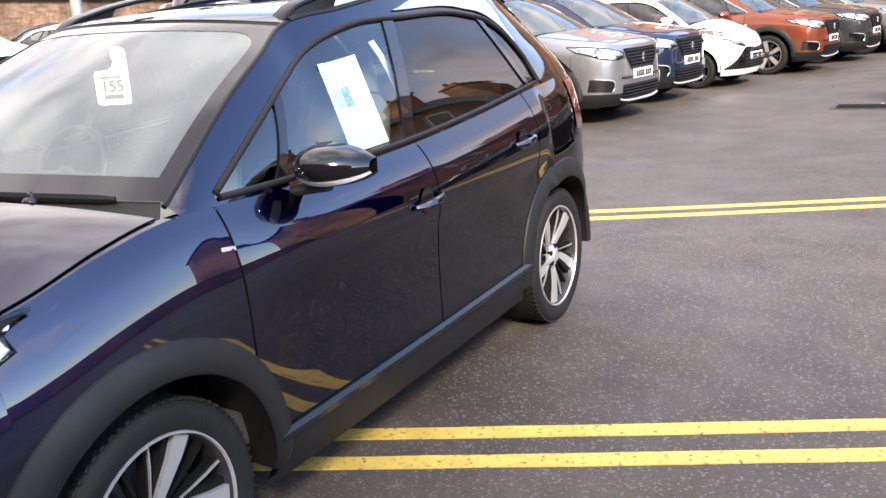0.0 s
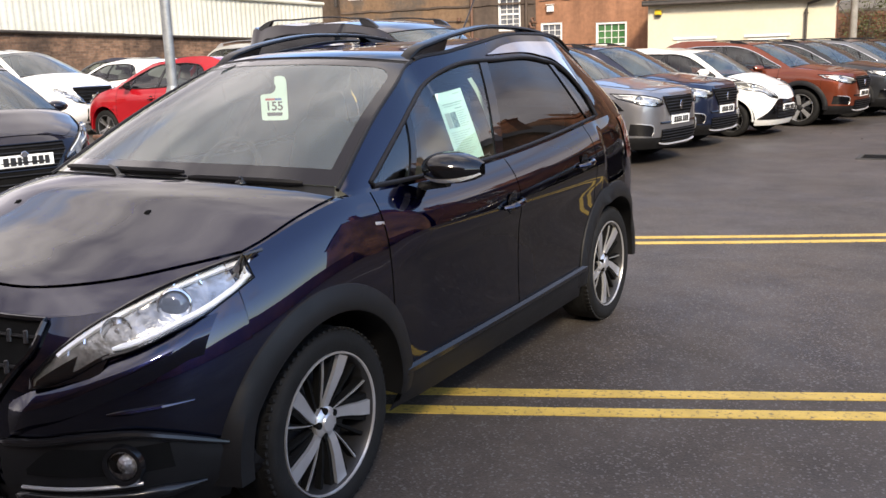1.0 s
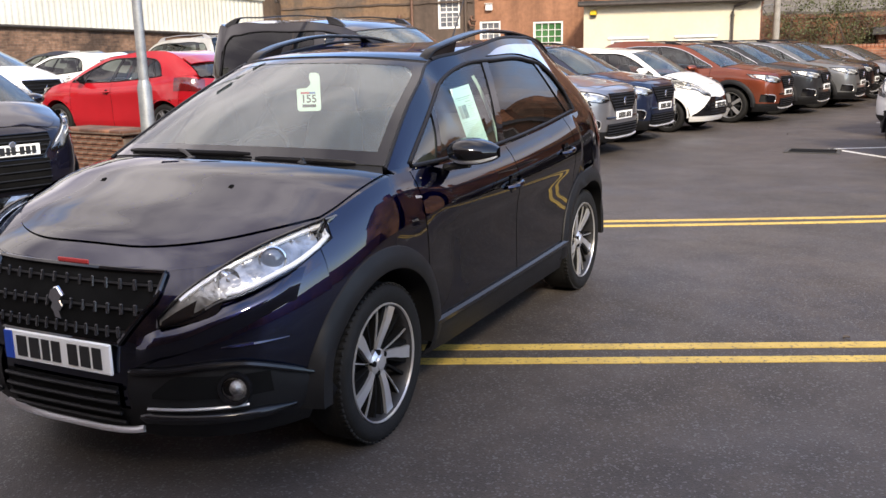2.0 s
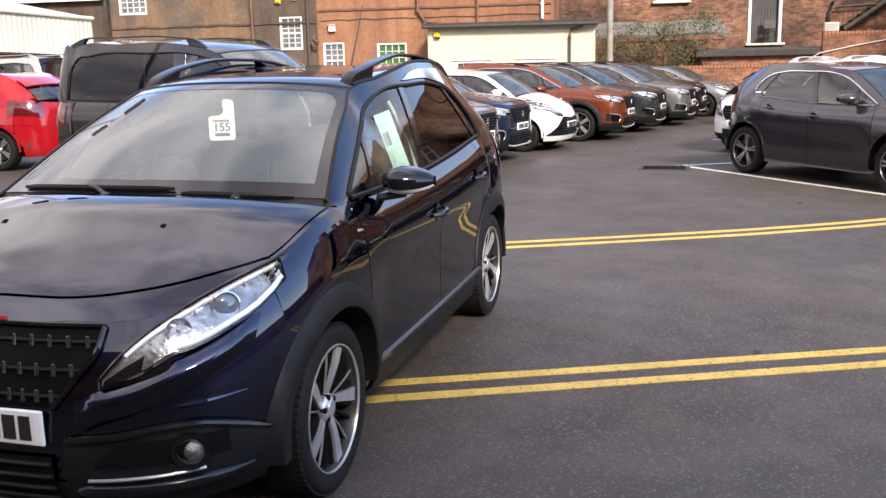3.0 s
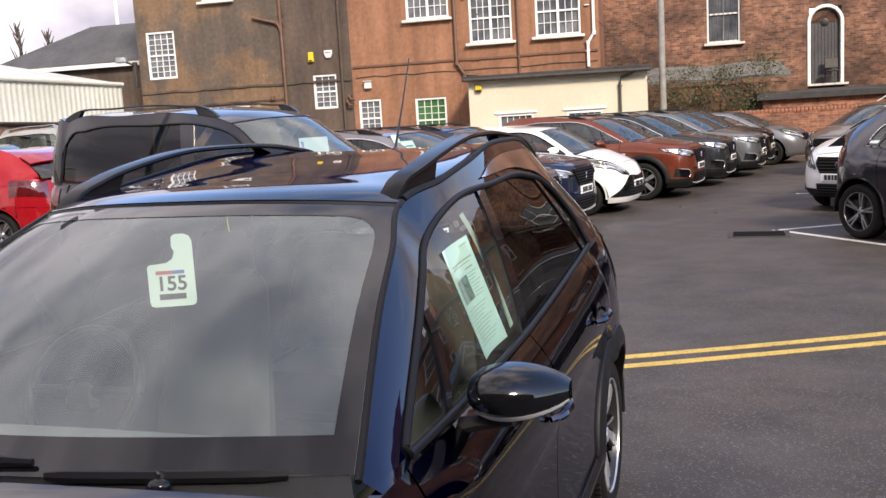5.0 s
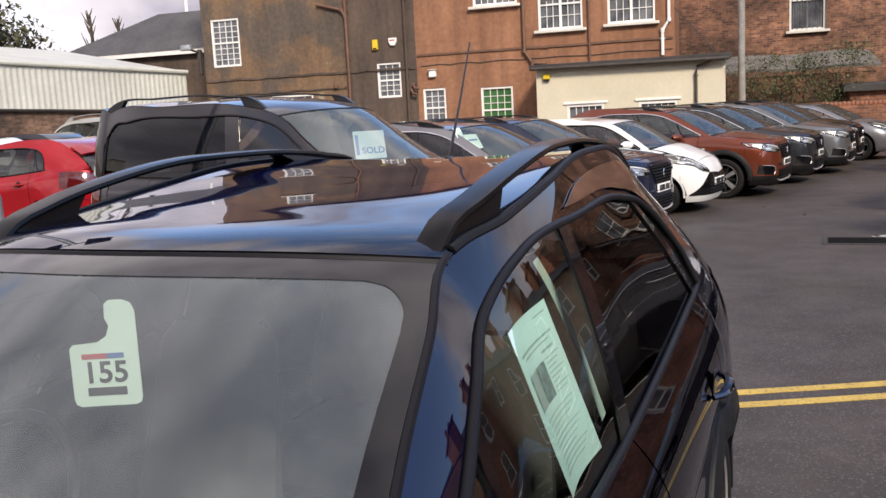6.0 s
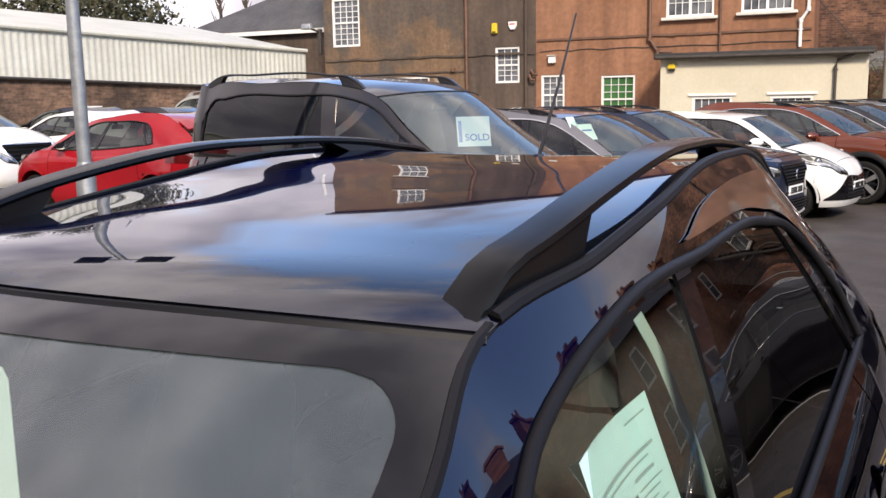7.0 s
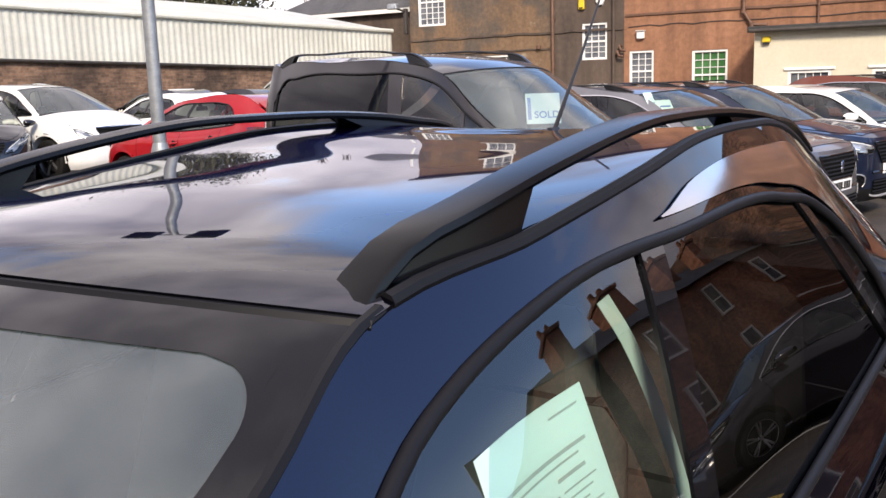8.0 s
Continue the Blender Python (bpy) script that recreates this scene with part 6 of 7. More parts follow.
shed = thing("long_shed", "long shed with white corrugated cladding above a brick base", "shed", None, "", "structure")
g = Geo()
npitch = int(slen / 0.2)
top_r, bot_r = [], []
for k in range(npitch * 4 + 1):
    s = slen * k / (npitch * 4)
    o = 0.018 if k % 4 in (1, 2) else 0.0
    p = shed0 + sd * s + sn * o
    bot_r.append((p.x, p.y, shed_z(s, True)))
    top_r.append((p.x, p.y, shed_z(s, False)))
part("cladding", Geo().grid([bot_r, top_r]), M["cladding"], shed, "white corrugated cladding", False)
b0, b1 = shed0 - sn * 0.05, shed1 - sn * 0.05
part("brick_base", Geo().add([(*b0.xy, 0), (*b1.xy, 0), (*b1.xy, shed_z(slen, True) + .1), (*b0.xy, shed_z(0, True) + .1), (*(b0 - sn * .4).xy, 0), (*(b1 - sn * .4).xy, 0), (*(b1 - sn * .4).xy, shed_z(slen, True) + .1), (*(b0 - sn * .4).xy, shed_z(0, True) + .1)], [(0, 1, 2, 3), (4, 7, 6, 5), (0, 3, 7, 4), (1, 5, 6, 2), (3, 2, 6, 7)]), masonry("shed_brick", (0.10, 0.06, 0.04), (0.2, 0.12, 0.08), (0.14, 0.11, 0.09), "y", 0.6), shed, "grimy brown brick base", False)
part("cladding_foot", Geo().tube([tuple(shed0 + sn * .04 + Vector((0, 0, shed_z(0, True)))), tuple(shed1 + sn * .04 + Vector((0, 0, shed_z(slen, True))))], 0.05, 6), M["iron"], shed, "dark drip flashing")
part("eaves_gutter", Geo().tube([tuple(shed0 + sn * .07 + Vector((0, 0, shed_z(0, False)))), tuple(shed1 + sn * .07 + Vector((0, 0, shed_z(slen, False))))], 0.07, 8), M["cladding"], shed)
r0, r1 = shed0 - sn * 7, shed1 - sn * 7
part("roof", Geo().grid([[tuple(shed0 + sn * .03 + sd * slen * q + Vector((0, 0, shed_z(slen * q, False) + .03))) for q in steps(0, 1, 12)], [tuple(r0 + sd * slen * q + Vector((0, 0, shed_z(slen * q, False) + 1.3))) for q in steps(0, 1, 12)]]), M["cladding"], shed, "white sheet roof", False)
part("gable_end", Geo().add([(*shed0.xy, 0), (*r0.xy, 0), (*r0.xy, 4.9), (*shed0.xy, 3.62)], [(0, 1, 2, 3)]), M["brick_old"], shed, "", False)
sign = thing("wall_sign", "small white sign on the shed's brick base", "sign", Matrix.Translation(shed0 + sd * 8.4 + sn * 0.02 + Vector((0, 0, 1.62))) @ pose(0, 0, 0, 0, 0, 90 - 10.5))
part("board", Geo().box((0, -0.02, 0), (0.85, 0.03, 0.34), None, 1, .008), M["frame_white"], sign)
for k in range(3):
    part("bar", Geo().box((0, -0.038, 0.09 - k * 0.09), (0.6 - 0.1 * k, 0.006, 0.04)), M["grey_ink"], sign, "", False)
beam = tagged(part("loading_beam", Geo().box((0, 0, 0), (2.9, 0.25, 0.2), None, 1, .02), M["timber"], None, "", False, Matrix.Translation(shed0 + sd * 3.2 + sn * 0.25 + Vector((0, 0, 2.02))) @ pose(0, 0, 0, 0, 0, 79.5)), "pale timber beam fixed along the shed wall", "beam")

# slate-roofed house behind the shed
hall = thing("slate_house", "low building with a hipped slate roof behind the shed", "house", bpose(0, 4.5), "", "structure")
part("wall", Geo().box((-16.5, 2.5, 2.3), (7.6, 4.4, 4.6)), M["render_dark"], hall, "", False)
part("fascia", Geo().box((-16.5, 0.08, 4.62), (8.0, 0.1, 0.2)), M["frame_white"], hall, "white painted fascia", False)
part("roof", Geo().add([(-20.9, 0.0, 4.7), (-12.2, 0.0, 4.7), (-12.2, 5, 4.7), (-20.9, 5, 4.7), (-17.3, 2.5, 6.45), (-12.2, 2.5, 6.45)], [(0, 1, 5, 4), (2, 3, 4, 5), (3, 0, 4), (1, 2, 5)]), M["slate"], hall, "dark slate roof", False)

# distance
far_house = thing("far_roofs", "grey roofs far behind the shed", "house", None, "", "structure")
part("block", Geo().box((-62, 62, 3.6), (16, 8, 7.2)).box((-44, 58, 3.4), (9, 6, 6.8)), M["slate"], far_house, "", False)
mast = thing("far_mast", "thin white mast far behind the roofs", "mast", pose(-40, 52, 0))
part("shaft", Geo().tube([(0, 0, 0), (0, 0, 12)], 0.12, 8), M["frame_white"], mast)


def tree(x, y, h, spread, leafy, seed):
    r = random.Random(seed)
    root = thing("tree", "leafy dark green tree behind the shed" if leafy else "bare tall poplar behind the shed", "tree", pose(x, y, 0), "trees behind the shed")
    g = Geo()
    g.tube([(0, 0, 0), (0.1, 0, h * .4), (0, .1, h * .9)], [0.35, 0.22, 0.05], 8)
    tips = []
    for k in range(26 if leafy else 46):
        z = h * r.uniform(.25, .9)
        a = r.uniform(0, 6.28)
        l_ = spread * r.uniform(.5, 1) * (1.15 - z / h if not leafy else 1)
        e = (l_ * math.cos(a), l_ * math.sin(a), z + l_ * (1.9 if not leafy else .5))
        g.tube([(0, 0, z), (e[0] * .5, e[1] * .5, z + (e[2] - z) * .4), e], [0.07, 0.045, 0.015], 5)
        tips.append(e)
    part("trunk", g, M["bark"], root)
    if leafy:
        g = Geo()

        def near_tip(q):
            c = q.choice(tips)
            return (c[0] + q.gauss(0, .7), c[1] + q.gauss(0, .7), c[2] + q.gauss(0, .55))
        leaf_clump(r, 5000, near_tip, 0.3, g)
        part("crown", g, M["leaf_far"], root, "dense dark leaves")


tree(-41, 30, 8.2, 3.2, True, 1)
tree(-44, 36, 8.6, 3.4, True, 2)
tree(-38.5, 33, 7.4, 2.6, True, 3)
tree(-39.5, 42, 9.5, 1.5, False, 4)
tree(-37.4, 42, 8.8, 1.3, False, 5)

# brick terrace on the east side, facing the black car's flank
terrace = thing("brick_terrace", "dark red brick terrace with chimneys across the yard", "house", None, "", "structure")
TX, T0, T1, TE = 11.0, 15.0, 34.0, 5.8
part("wall", Geo().box((TX + .4, (T0 + T1) / 2, TE / 2), (0.8, T1 - T0, TE)), M["brick_y"], terrace, "", False)
part("gable", Geo().add([(TX, T0, 0), (TX + 8, T0, 0), (TX + 8, T0, TE), (TX + 4, T0, TE + 2.6), (TX, T0, TE)], [(0, 1, 2, 3, 4)]), M["brick_old"], terrace, "", False)
part("roof", Geo().add([(TX - .3, T0 - .2, TE - .1), (TX - .3, T1, TE - .1), (TX + 4, T1, TE + 2.7), (TX + 4, T0 - .2, TE + 2.7), (TX + 8.3, T0 - .2, TE - .1), (TX + 8.3, T1, TE - .1)], [(0, 1, 2, 3), (3, 2, 5, 4)]), M["slate"], terrace, "dark slate roof", False)
for y in (15.9, 21, 26, 31):
    ch = part("chimney", Geo().box((TX + 2.2, y, TE + 1.8), (0.9, 1.3, 1.9), None, 1, .02).box((TX + 2.2, y, TE + 2.8), (1.1, 1.5, 0.16), None, 1, .02), M["brick_y"], terrace, "", False)
    for k in (-.35, .35):
        part("chimney_pot", Geo().tube([(TX + 2.2, y + k, TE + 2.85), (TX + 2.2, y + k, TE + 3.3)], [0.16, 0.12], 10), M["render_orange"], ch)
for y in (18.2, 24.0, 30.4):
    for z in (1.8, 4.5):
        wn = part("window", Geo().box((TX - .01, y, z), (0.06, 1.2, 1.5)), M["pane"], terrace, "", False)
        part("frame", Geo().box((TX - .04, y, z + .75), (0.1, 1.3, .08)).box((TX - .04, y, z - .75), (0.14, 1.4, .1)).box((TX - .04, y - .62, z), (0.1, .08, 1.5)).box((TX - .04, y + .62, z), (0.1, .08, 1.5)).box((TX - .04, y, z), (0.08, 1.2, .06)), M["frame_white"], wn, "", False)
tagged(part("wall_east", Geo().box((15, 1, 0.75), (0.3, 28, 1.5), None, 1, .02).box((15, 1, 1.54), (0.4, 28, 0.08), None, 1, .02), M["brick_y"], None, "", False), "low brick wall closing the yard", "wall", "", "structure")
# added wall, never in view: blocks the sun from the black car's end
tagged(part("shade_wall_south", Geo().box((6, -13, 5.5), (40, 0.4, 11)), M["brick_old"], None, "", False), "tall plain brick wall added out of view to shade the yard", "wall", "", "structure")

# lamp post with two heads, brick planter
LP = (-5.7, 4.22)
post = thing("lamp_post", "galvanised lamp post with twin lantern heads", "lamp post", pose(LP[0], LP[1], rise(*LP)))
part("sleeve", Geo().tube([(0, 0, 0), (0, 0, 1.16), (0, 0, 1.24)], [0.088, 0.085, 0.062], 16), M["galvanised"], post)
part("shaft", Geo().tube([(0, 0, 0.66), (0, 0, 4.05)], [0.062, 0.052], 14), M["galvanised"], post)
part("cross_arm", Geo().tube([(-0.28, -0.13, 4.05), (0.28, 0.13, 4.05)], 0.03, 10), M["galvanised"], post)
for sg in (1, -1):
    hd = part("lantern", Geo().box((0, 0, 0), (0.36, 0.52, 0.12), None, 0.85, .03), M["satin_black"], post, "dark floodlight head", True, pose(sg * 0.33, sg * 0.155, 4.06, 0, 0, 25) @ pose(0, 0, 0, -30, 0, 0))
    part("lantern_glass", Geo().box((0, 0, -0.08), (0.29, 0.43, 0.02)), M["pane"], hd, "", False)
pz = rise(-6.8, 4.8)
planter = thing("brick_planter", "low red brick planter wall beside the lamp post", "planter", pose(-7.12, 4.88, pz, 0, 0, -9))
part("core", Geo().box((0, 0, 0.24), (1.36, 0.42, 0.48)), M["brick_old"], planter, "", False)
me = None
for row in range(7):
    for sgn in (-1, 1):
        for k in range(10):
            x = -0.675 + 0.225 * k + (0.1125 if row % 2 else 0) + 0.1
            if abs(x) > 0.60:
                continue
            if me is None:
                b0 = part("brick", Geo().box((0, 0, 0), (0.213, 0.04, 0.063), None, 1, .005), M["brick_old"], planter, "", False)
                me = b0.data
            else:
                b0 = new("brick", me)
                b0.parent = planter
            b0.location = (x, sgn * 0.215, 0.035 + row * 0.073)
part("coping", Geo().box((0, 0, 0.535), (1.48, 0.52, 0.07), None, 1, .015), M["brick_old"], planter, "", False)


# ---- the cars ----
def scaled(sx, sy, sz, **k):
    """The crossover's lines stretched to another car's size."""
    b = Shape().P
    d = dict(W=b["W"] * sx, yF=b["yF"] * sy, yR=b["yR"] * sy, y1=b["y1"] * sy, y2=b["y2"] * sy, af=b["af"] * sy, ar=b["ar"] * sy)
    for n in ("top", "lo", "hi"):
        d[n] = [(y * sy, z * sz) for y, z in b[n]]
    d["gut"] = [(y * sy, x * sx, z * sz) for y, x, z in b["gut"]]
    for n in ("bow", "hbow"):
        d[n] = [(y * sy, v * sy) for y, v in b[n]]
    for n in ("crown", "hcrown"):
        d[n] = [(y * sy, v * sz) for y, v in b[n]]
    d["roof"] = tuple(y * sy for y in b["roof"])
    d.update(k)
    return Shape(**d)


HERO_STYLE = dict(rim=0.735, lip=M["alloy"], hub=M["alloy"], n=5, tread=True, blades=((0.0, 0.11, 0.23, M["under"], -0.012, 0.34), (0.0, 0.06, 0.125, M["alloy"], 0.0, 0.34), (0.47, 0.025, 0.04, M["under"], -0.014, 0.15), (0.45, 0.004, 0.014, M["alloy"], -0.007, 0.15), (0.83, 0.02, 0.03, M["under"], -0.014, 0.15)))
FIVE = dict(rim=0.69, lip=M["alloy_grey"], hub=M["alloy_grey"], n=5, blades=((-0.13, 0.05, 0.06, M["alloy_grey"], 0.0), (0.13, 0.05, 0.06, M["alloy_grey"], 0.0)))
TWOTONE = dict(rim=0.70, lip=M["alloy"], hub=M["alloy_dark"], n=5, blades=((0.0, 0.12, 0.16, M["alloy"], 0.0), (0.63, 0.05, 0.06, M["alloy_dark"], -0.01)))
DARKW = dict(rim=0.69, lip=M["alloy_dark"], hub=M["alloy_dark"], n=5, blades=((-0.12, 0.05, 0.07, M["alloy_dark"], 0.0), (0.12, 0.05, 0.07, M["alloy_grey"], 0.0)))

hero_paint = car_paint("black_metallic_paint", (0.004, 0.0062, 0.028), 1.0, 0.28, 1.66, (0.06, 0.09, 0.32))
hero_shape = Shape(wr=0.317, arch=0.076, gut=[(-1.05, .755, 1.055), (-.65, .650, 1.285), (-.45, .606, 1.381), (-.27, .558, 1.462), (0, .578, 1.498), (.33, .572, 1.54), (.6, .555, 1.572), (1.0, .54, 1.578), (1.3, .54, 1.522), (1.5, .56, 1.42), (1.8, .615, 1.24), (1.95, .68, 1.12)], flank=[(0, .93), (.1, .965), (.22, .979), (.36, .977), (.5, .978), (.60, .982), (.655, .987), (.70, .996), (.76, 1.0), (.82, .996), (.88, .980), (.94, .95), (1, .905)])
hero = build_car("crossover_car", "glossy black compact crossover with roof rails and alloy wheels", hero_shape, hero_paint, pose(-0.04, 0, 0), HERO_STYLE, True, opts=dict(rails=([(-.28, 1.462), (-.21, 1.512), (-.08, 1.549), (.14, 1.590), (.5, 1.623), (.9, 1.616), (1.15, 1.592), (1.36, 1.55), (1.44, 1.50)], M["rail_black"], (-0.02, 0.93)), rail_w=1.25, glass=M["glass"], screen=M["screen_glass"], rear_glass=M["tint_glass"], chin=(0.24, 0.33, M["alloy"]), low=(0.265, 0.425, 0.27), bars=3, mirror_mat=M["gloss_black"], lamp=((0.425, .636, .664), (0.48, .652, .735), (0.545, .678, .798), (0.60, .715, .840), (0.66, .735, .880), (0.72, .772, .915), (0.765, .812, .938), (0.795, .875, .946))))


def parked(name, label, shape, rgb, front, theta, style, metal=0.35, opts=None, group="row of parked cars", lift=None):
    """A car by the middle of its nose and its heading in degrees from +x."""
    h = (math.cos(radians(theta)), math.sin(radians(theta)))
    x, y = front[0] + h[0] * shape.yF, front[1] + h[1] * shape.yF
    return build_car(name, label, shape, car_paint(name + "_paint", rgb, metal), pose(x, y, rise(x, y) if lift is None else lift, 0, 0, theta + 90), style, False, group, opts)


def suv_shape():
    line = [(-2.09, .905), (-1.98, .935), (-1.75, .965), (-1.5, .995), (-1.3, 1.022), (-1.05, 1.045), (-.6, 1.03), (0, 1.035), (.6, 1.07), (1.2, 1.125), (1.7, 1.15), (2.07, 1.08)]
    return scaled(1.05, 1.065, 1.03, wr=0.345, nF=3.9, top=[(y * 1.065, z * 1.03) for y, z in line],
                  hcrown=[(-2.23, 0), (-2.17, .018), (-1.9, .035), (-1.6, .05), (-1.12, .05)],
                  py=[(0, .93), (.15, .985), (.35, 1.0), (.6, .995), (.85, .985), (1, .95)])


def suv_face(root, S):
    """Side intakes with bright surrounds, and a ledge under the grille."""
    for sg in (1, -1):
        rows = [[S.front(sg * x, z, 0.008) for z in steps(0.385 + 0.10 * (x - .55), 0.515 + 0.16 * (x - .55), 4)] for x in steps(.62, .83, 8)]
        si = part("side_intake", Geo().grid(rows), M["gloss_black"], root, "black side intake")
        hook = [S.front(sg * x, z, 0.014) for x, z in ((.64, .40), (.615, .44), (.61, .50), (.63, .525))] + [S.front(sg * x, 0.522 + 0.16 * (x - .55), 0.014) for x in steps(.66, .80, 5)]
        part("surround", Geo().tube(hook, [.003, .006, .007, .007, .007, .006, .006, .005, .004, .003], 6), M["satin_silver"], si, "silver hooked surround")
    part("bumper_ledge", Geo().tube([S.front(x, .555, 0.004) for x in steps(-.5, .5, 12)], 0.016, 6), M["gloss_black"], root)
    return root


SUV = dict(rails=([(-.2, 1.54), (-.05, 1.592), (.4, 1.622), (1.0, 1.612), (1.45, 1.54)], M["satin_black"], (0.1, 1.1)), plate_z=0.525, grille=(0.40, 0.65, 0.885), lamp=((0.45, .795, .85), (0.56, .775, .885), (0.68, .785, .915), (0.78, .82, .935), (0.855, .885, .948)), low=(0.32, 0.47, 0.48), bars=6, chin=(0.27, 0.5, M["satin_silver"]), dlo_chrome=True)
suv_face(parked("suv", "silver grey family crossover with a white plate and dark grille", suv_shape(), (0.22, 0.22, 0.235), (-0.95, 8.6), -9, TWOTONE, 0.7, SUV), suv_shape())
suv_face(parked("suv", "navy blue family crossover with dark grille", suv_shape(), (0.012, 0.018, 0.04), (-0.85, 10.7), -9, DARKW, 0.4, SUV), suv_shape())
city_shape = scaled(0.93, 0.835, 0.955, wr=0.29, ww=0.175, zs=0.19)
city = parked("city_car", "small white city car with black front flashes", city_shape, (0.74, 0.75, 0.74), (-0.35, 12.9), -9, FIVE, 0.0, dict(cladding=False, grille=(0.0, .5, .6), plate_z=0.42, low=(0.30, 0.52, 0.42)))
for sg in (1, -1):
    edge = curve([(0, .60), (.36, .625), (.44, .58), (.56, .46), (.70, .31)])
    part("front_flash", Geo().grid([[city_shape.front(sg * x, z, 0.012) for z in steps(.29, edge(x), 5)] for x in steps(.0, .70, 16)]), M["gloss_black"], city, "gloss black front flash")
    part("wing_flash", Geo().grid([[city_shape.hood(y, sg * a, 0.004) for a in steps(.78 + .16 * (y + 1.6) ** 2, 0.985, 4)] for y in steps(-1.56, -0.90, 12)]), M["gloss_black"], city, "gloss black flash beside the bonnet")
suv_face(parked("suv", "copper brown family crossover with silver wheels", suv_shape(), (0.16, 0.038, 0.019), (0.55, 15.3), -9, TWOTONE, 0.5, SUV), suv_shape())
suv_face(parked("suv", "dark grey family crossover", suv_shape(), (0.03, 0.032, 0.036), (1.1, 17.6), -9, FIVE, 0.5, SUV), suv_shape())
suv_face(parked("suv", "mid grey family crossover", suv_shape(), (0.15, 0.155, 0.16), (1.75, 19.8), -9, FIVE, 0.6, SUV), suv_shape())
suv_face(parked("suv", "black family crossover parked near the yard wall", suv_shape(), (0.008, 0.008, 0.01), (2.0, 22.0), -9, FIVE, 0.3, SUV), suv_shape())
parked("saloon_car", "silver grey saloon at the end of the row", scaled(1.03, 1.08, 0.95, wr=0.33), (0.2, 0.2, 0.21), (3.0, 23.9), -12, FIVE, 0.6, dict(cladding=False, dlo_chrome=True))
hatch = dict(cladding=False, dlo_chrome=True, spoiler=True)
parked("hatchback", "dark grey five-door hatchback with alloy wheels", scaled(1.03, 1.03, 0.955, wr=0.325, zs=0.2, yR=1.96), (0.040, 0.037, 0.045), (5.38, 6.98), -53, FIVE, 0.5, hatch, "cars across the lane")
parked("crossover_car", "white compact crossover parked across the lane", Shape(), (0.72, 0.72, 0.71), (2.6, 11.95), 228, DARKW, 0.0, dict(rails=([(-.25, 1.47), (-.08, 1.55), (.5, 1.60), (1.0, 1.59), (1.44, 1.50)], M["satin_silver"], (0.03, 1.02))), "cars across the lane")
parked("hatchback", "pale bronze hatchback parked across the lane", scaled(1.0, 1.0, 0.98, wr=0.32), (0.16, 0.13, 0.10), (3.0, 18.9), 228, FIVE, 0.5, hatch, "cars across the lane")
parked("hatchback", "bright red five-door hatchback", scaled(1.03, 1.02, 0.98, wr=0.32, zs=0.2), (0.33, 0.007, 0.013), (-12.3, 8.75), 180, FIVE, 0.1, dict(cladding=False, spoiler=True), "cars by the shed")
parked("suv", "large white seven-seat off-roader", scaled(1.125, 1.2, 1.13, wr=0.38, nF=3.2), (0.74, 0.74, 0.73), (-13.2, 9.2), 4, DARKW, 0.0, dict(cladding=False, grille=(0.5, 0.62, 0.95), plate_z=0.55, chrome_grille=True), "cars by the shed")
parked("hatchback", "black small hatchback with a white plate", scaled(1.0, 0.93, 1.0, wr=0.31), (0.006, 0.006, 0.012), (-13.45, 6.6), -25, FIVE, 0.2, dict(cladding=False), "cars by the shed")
parked("hatchback", "black small hatchback with a chrome badge", scaled(0.97, 0.90, 1.0, wr=0.31, nF=3.2), (0.006, 0.006, 0.014), (-4.9, 1.65), -14, FIVE, 0.2, dict(cladding=False, plate_z=0.60), "cars by the shed")
parked("estate_car", "dark estate car by the shed", scaled(1.0, 1.1, 0.96), (0.02, 0.02, 0.025), (-20.4, 16.3), 176, FIVE, 0.3, dict(cladding=False), "cars by the shed")
parked("hatchback", "white hatchback by the shed", scaled(1.0, 1.0, 0.95), (0.72, 0.72, 0.71), (-17.7, 12.2), 177, FIVE, 0.0, dict(cladding=False), "cars by the shed")
parked("hatchback", "dark blue hatchback against the shed wall", scaled(1.0, 0.98, 0.97), (0.015, 0.017, 0.03), (-20.7, 14.35), 177, FIVE, 0.3, dict(cladding=False), "cars by the shed")

van_shape = Shape(W=0.905, yF=-2.16, yR=2.15, y1=-1.2, y2=1.75, af=-1.36, ar=1.365, wr=0.33, nF=2.8, nR=5.0,
                  top=[(-2.16, .84), (-2.0, .90), (-1.7, 1.01), (-1.4, 1.10), (-1.1, 1.15), (0, 1.15), (1.5, 1.17), (2.15, 1.17)],
                  gut=[(-1.3, .76, 1.14), (-.8, .71, 1.44), (-.42, .66, 1.70), (0, .67, 1.80), (1.0, .68, 1.84), (1.8, .68, 1.82), (2.02, .69, 1.72), (2.12, .74, 1.2)],
                  bow=[(-1.3, .25), (-.42, .2), (.4, .05), (1.4, 0), (2.12, -.05)], crown=[(-1.3, .03), (-.42, .04), (.5, .045), (2.12, .03)],
                  hbow=[(-2.16, 0), (-1.6, .06), (-1.3, .2)], hcrown=[(-2.16, 0), (-2.0, .05), (-1.7, .07), (-1.3, .05)],
                  lo=[(-1.12, 1.17), (-.4, 1.17), (0.8, 1.18), (1.86, 1.2)], hi=[(-1.12, 1.2), (-.75, 1.40), (-.4, 1.62), (-.1, 1.70), (.5, 1.73), (1.5, 1.72), (1.75, 1.66), (1.86, 1.5)], roof=(-.42, 1.95), bulge=0.02)
vth = -11.0
van_c = (-3.5, 5.82)
van_paint = car_paint("van_paint", (0.036, 0.033, 0.036), 0.6)
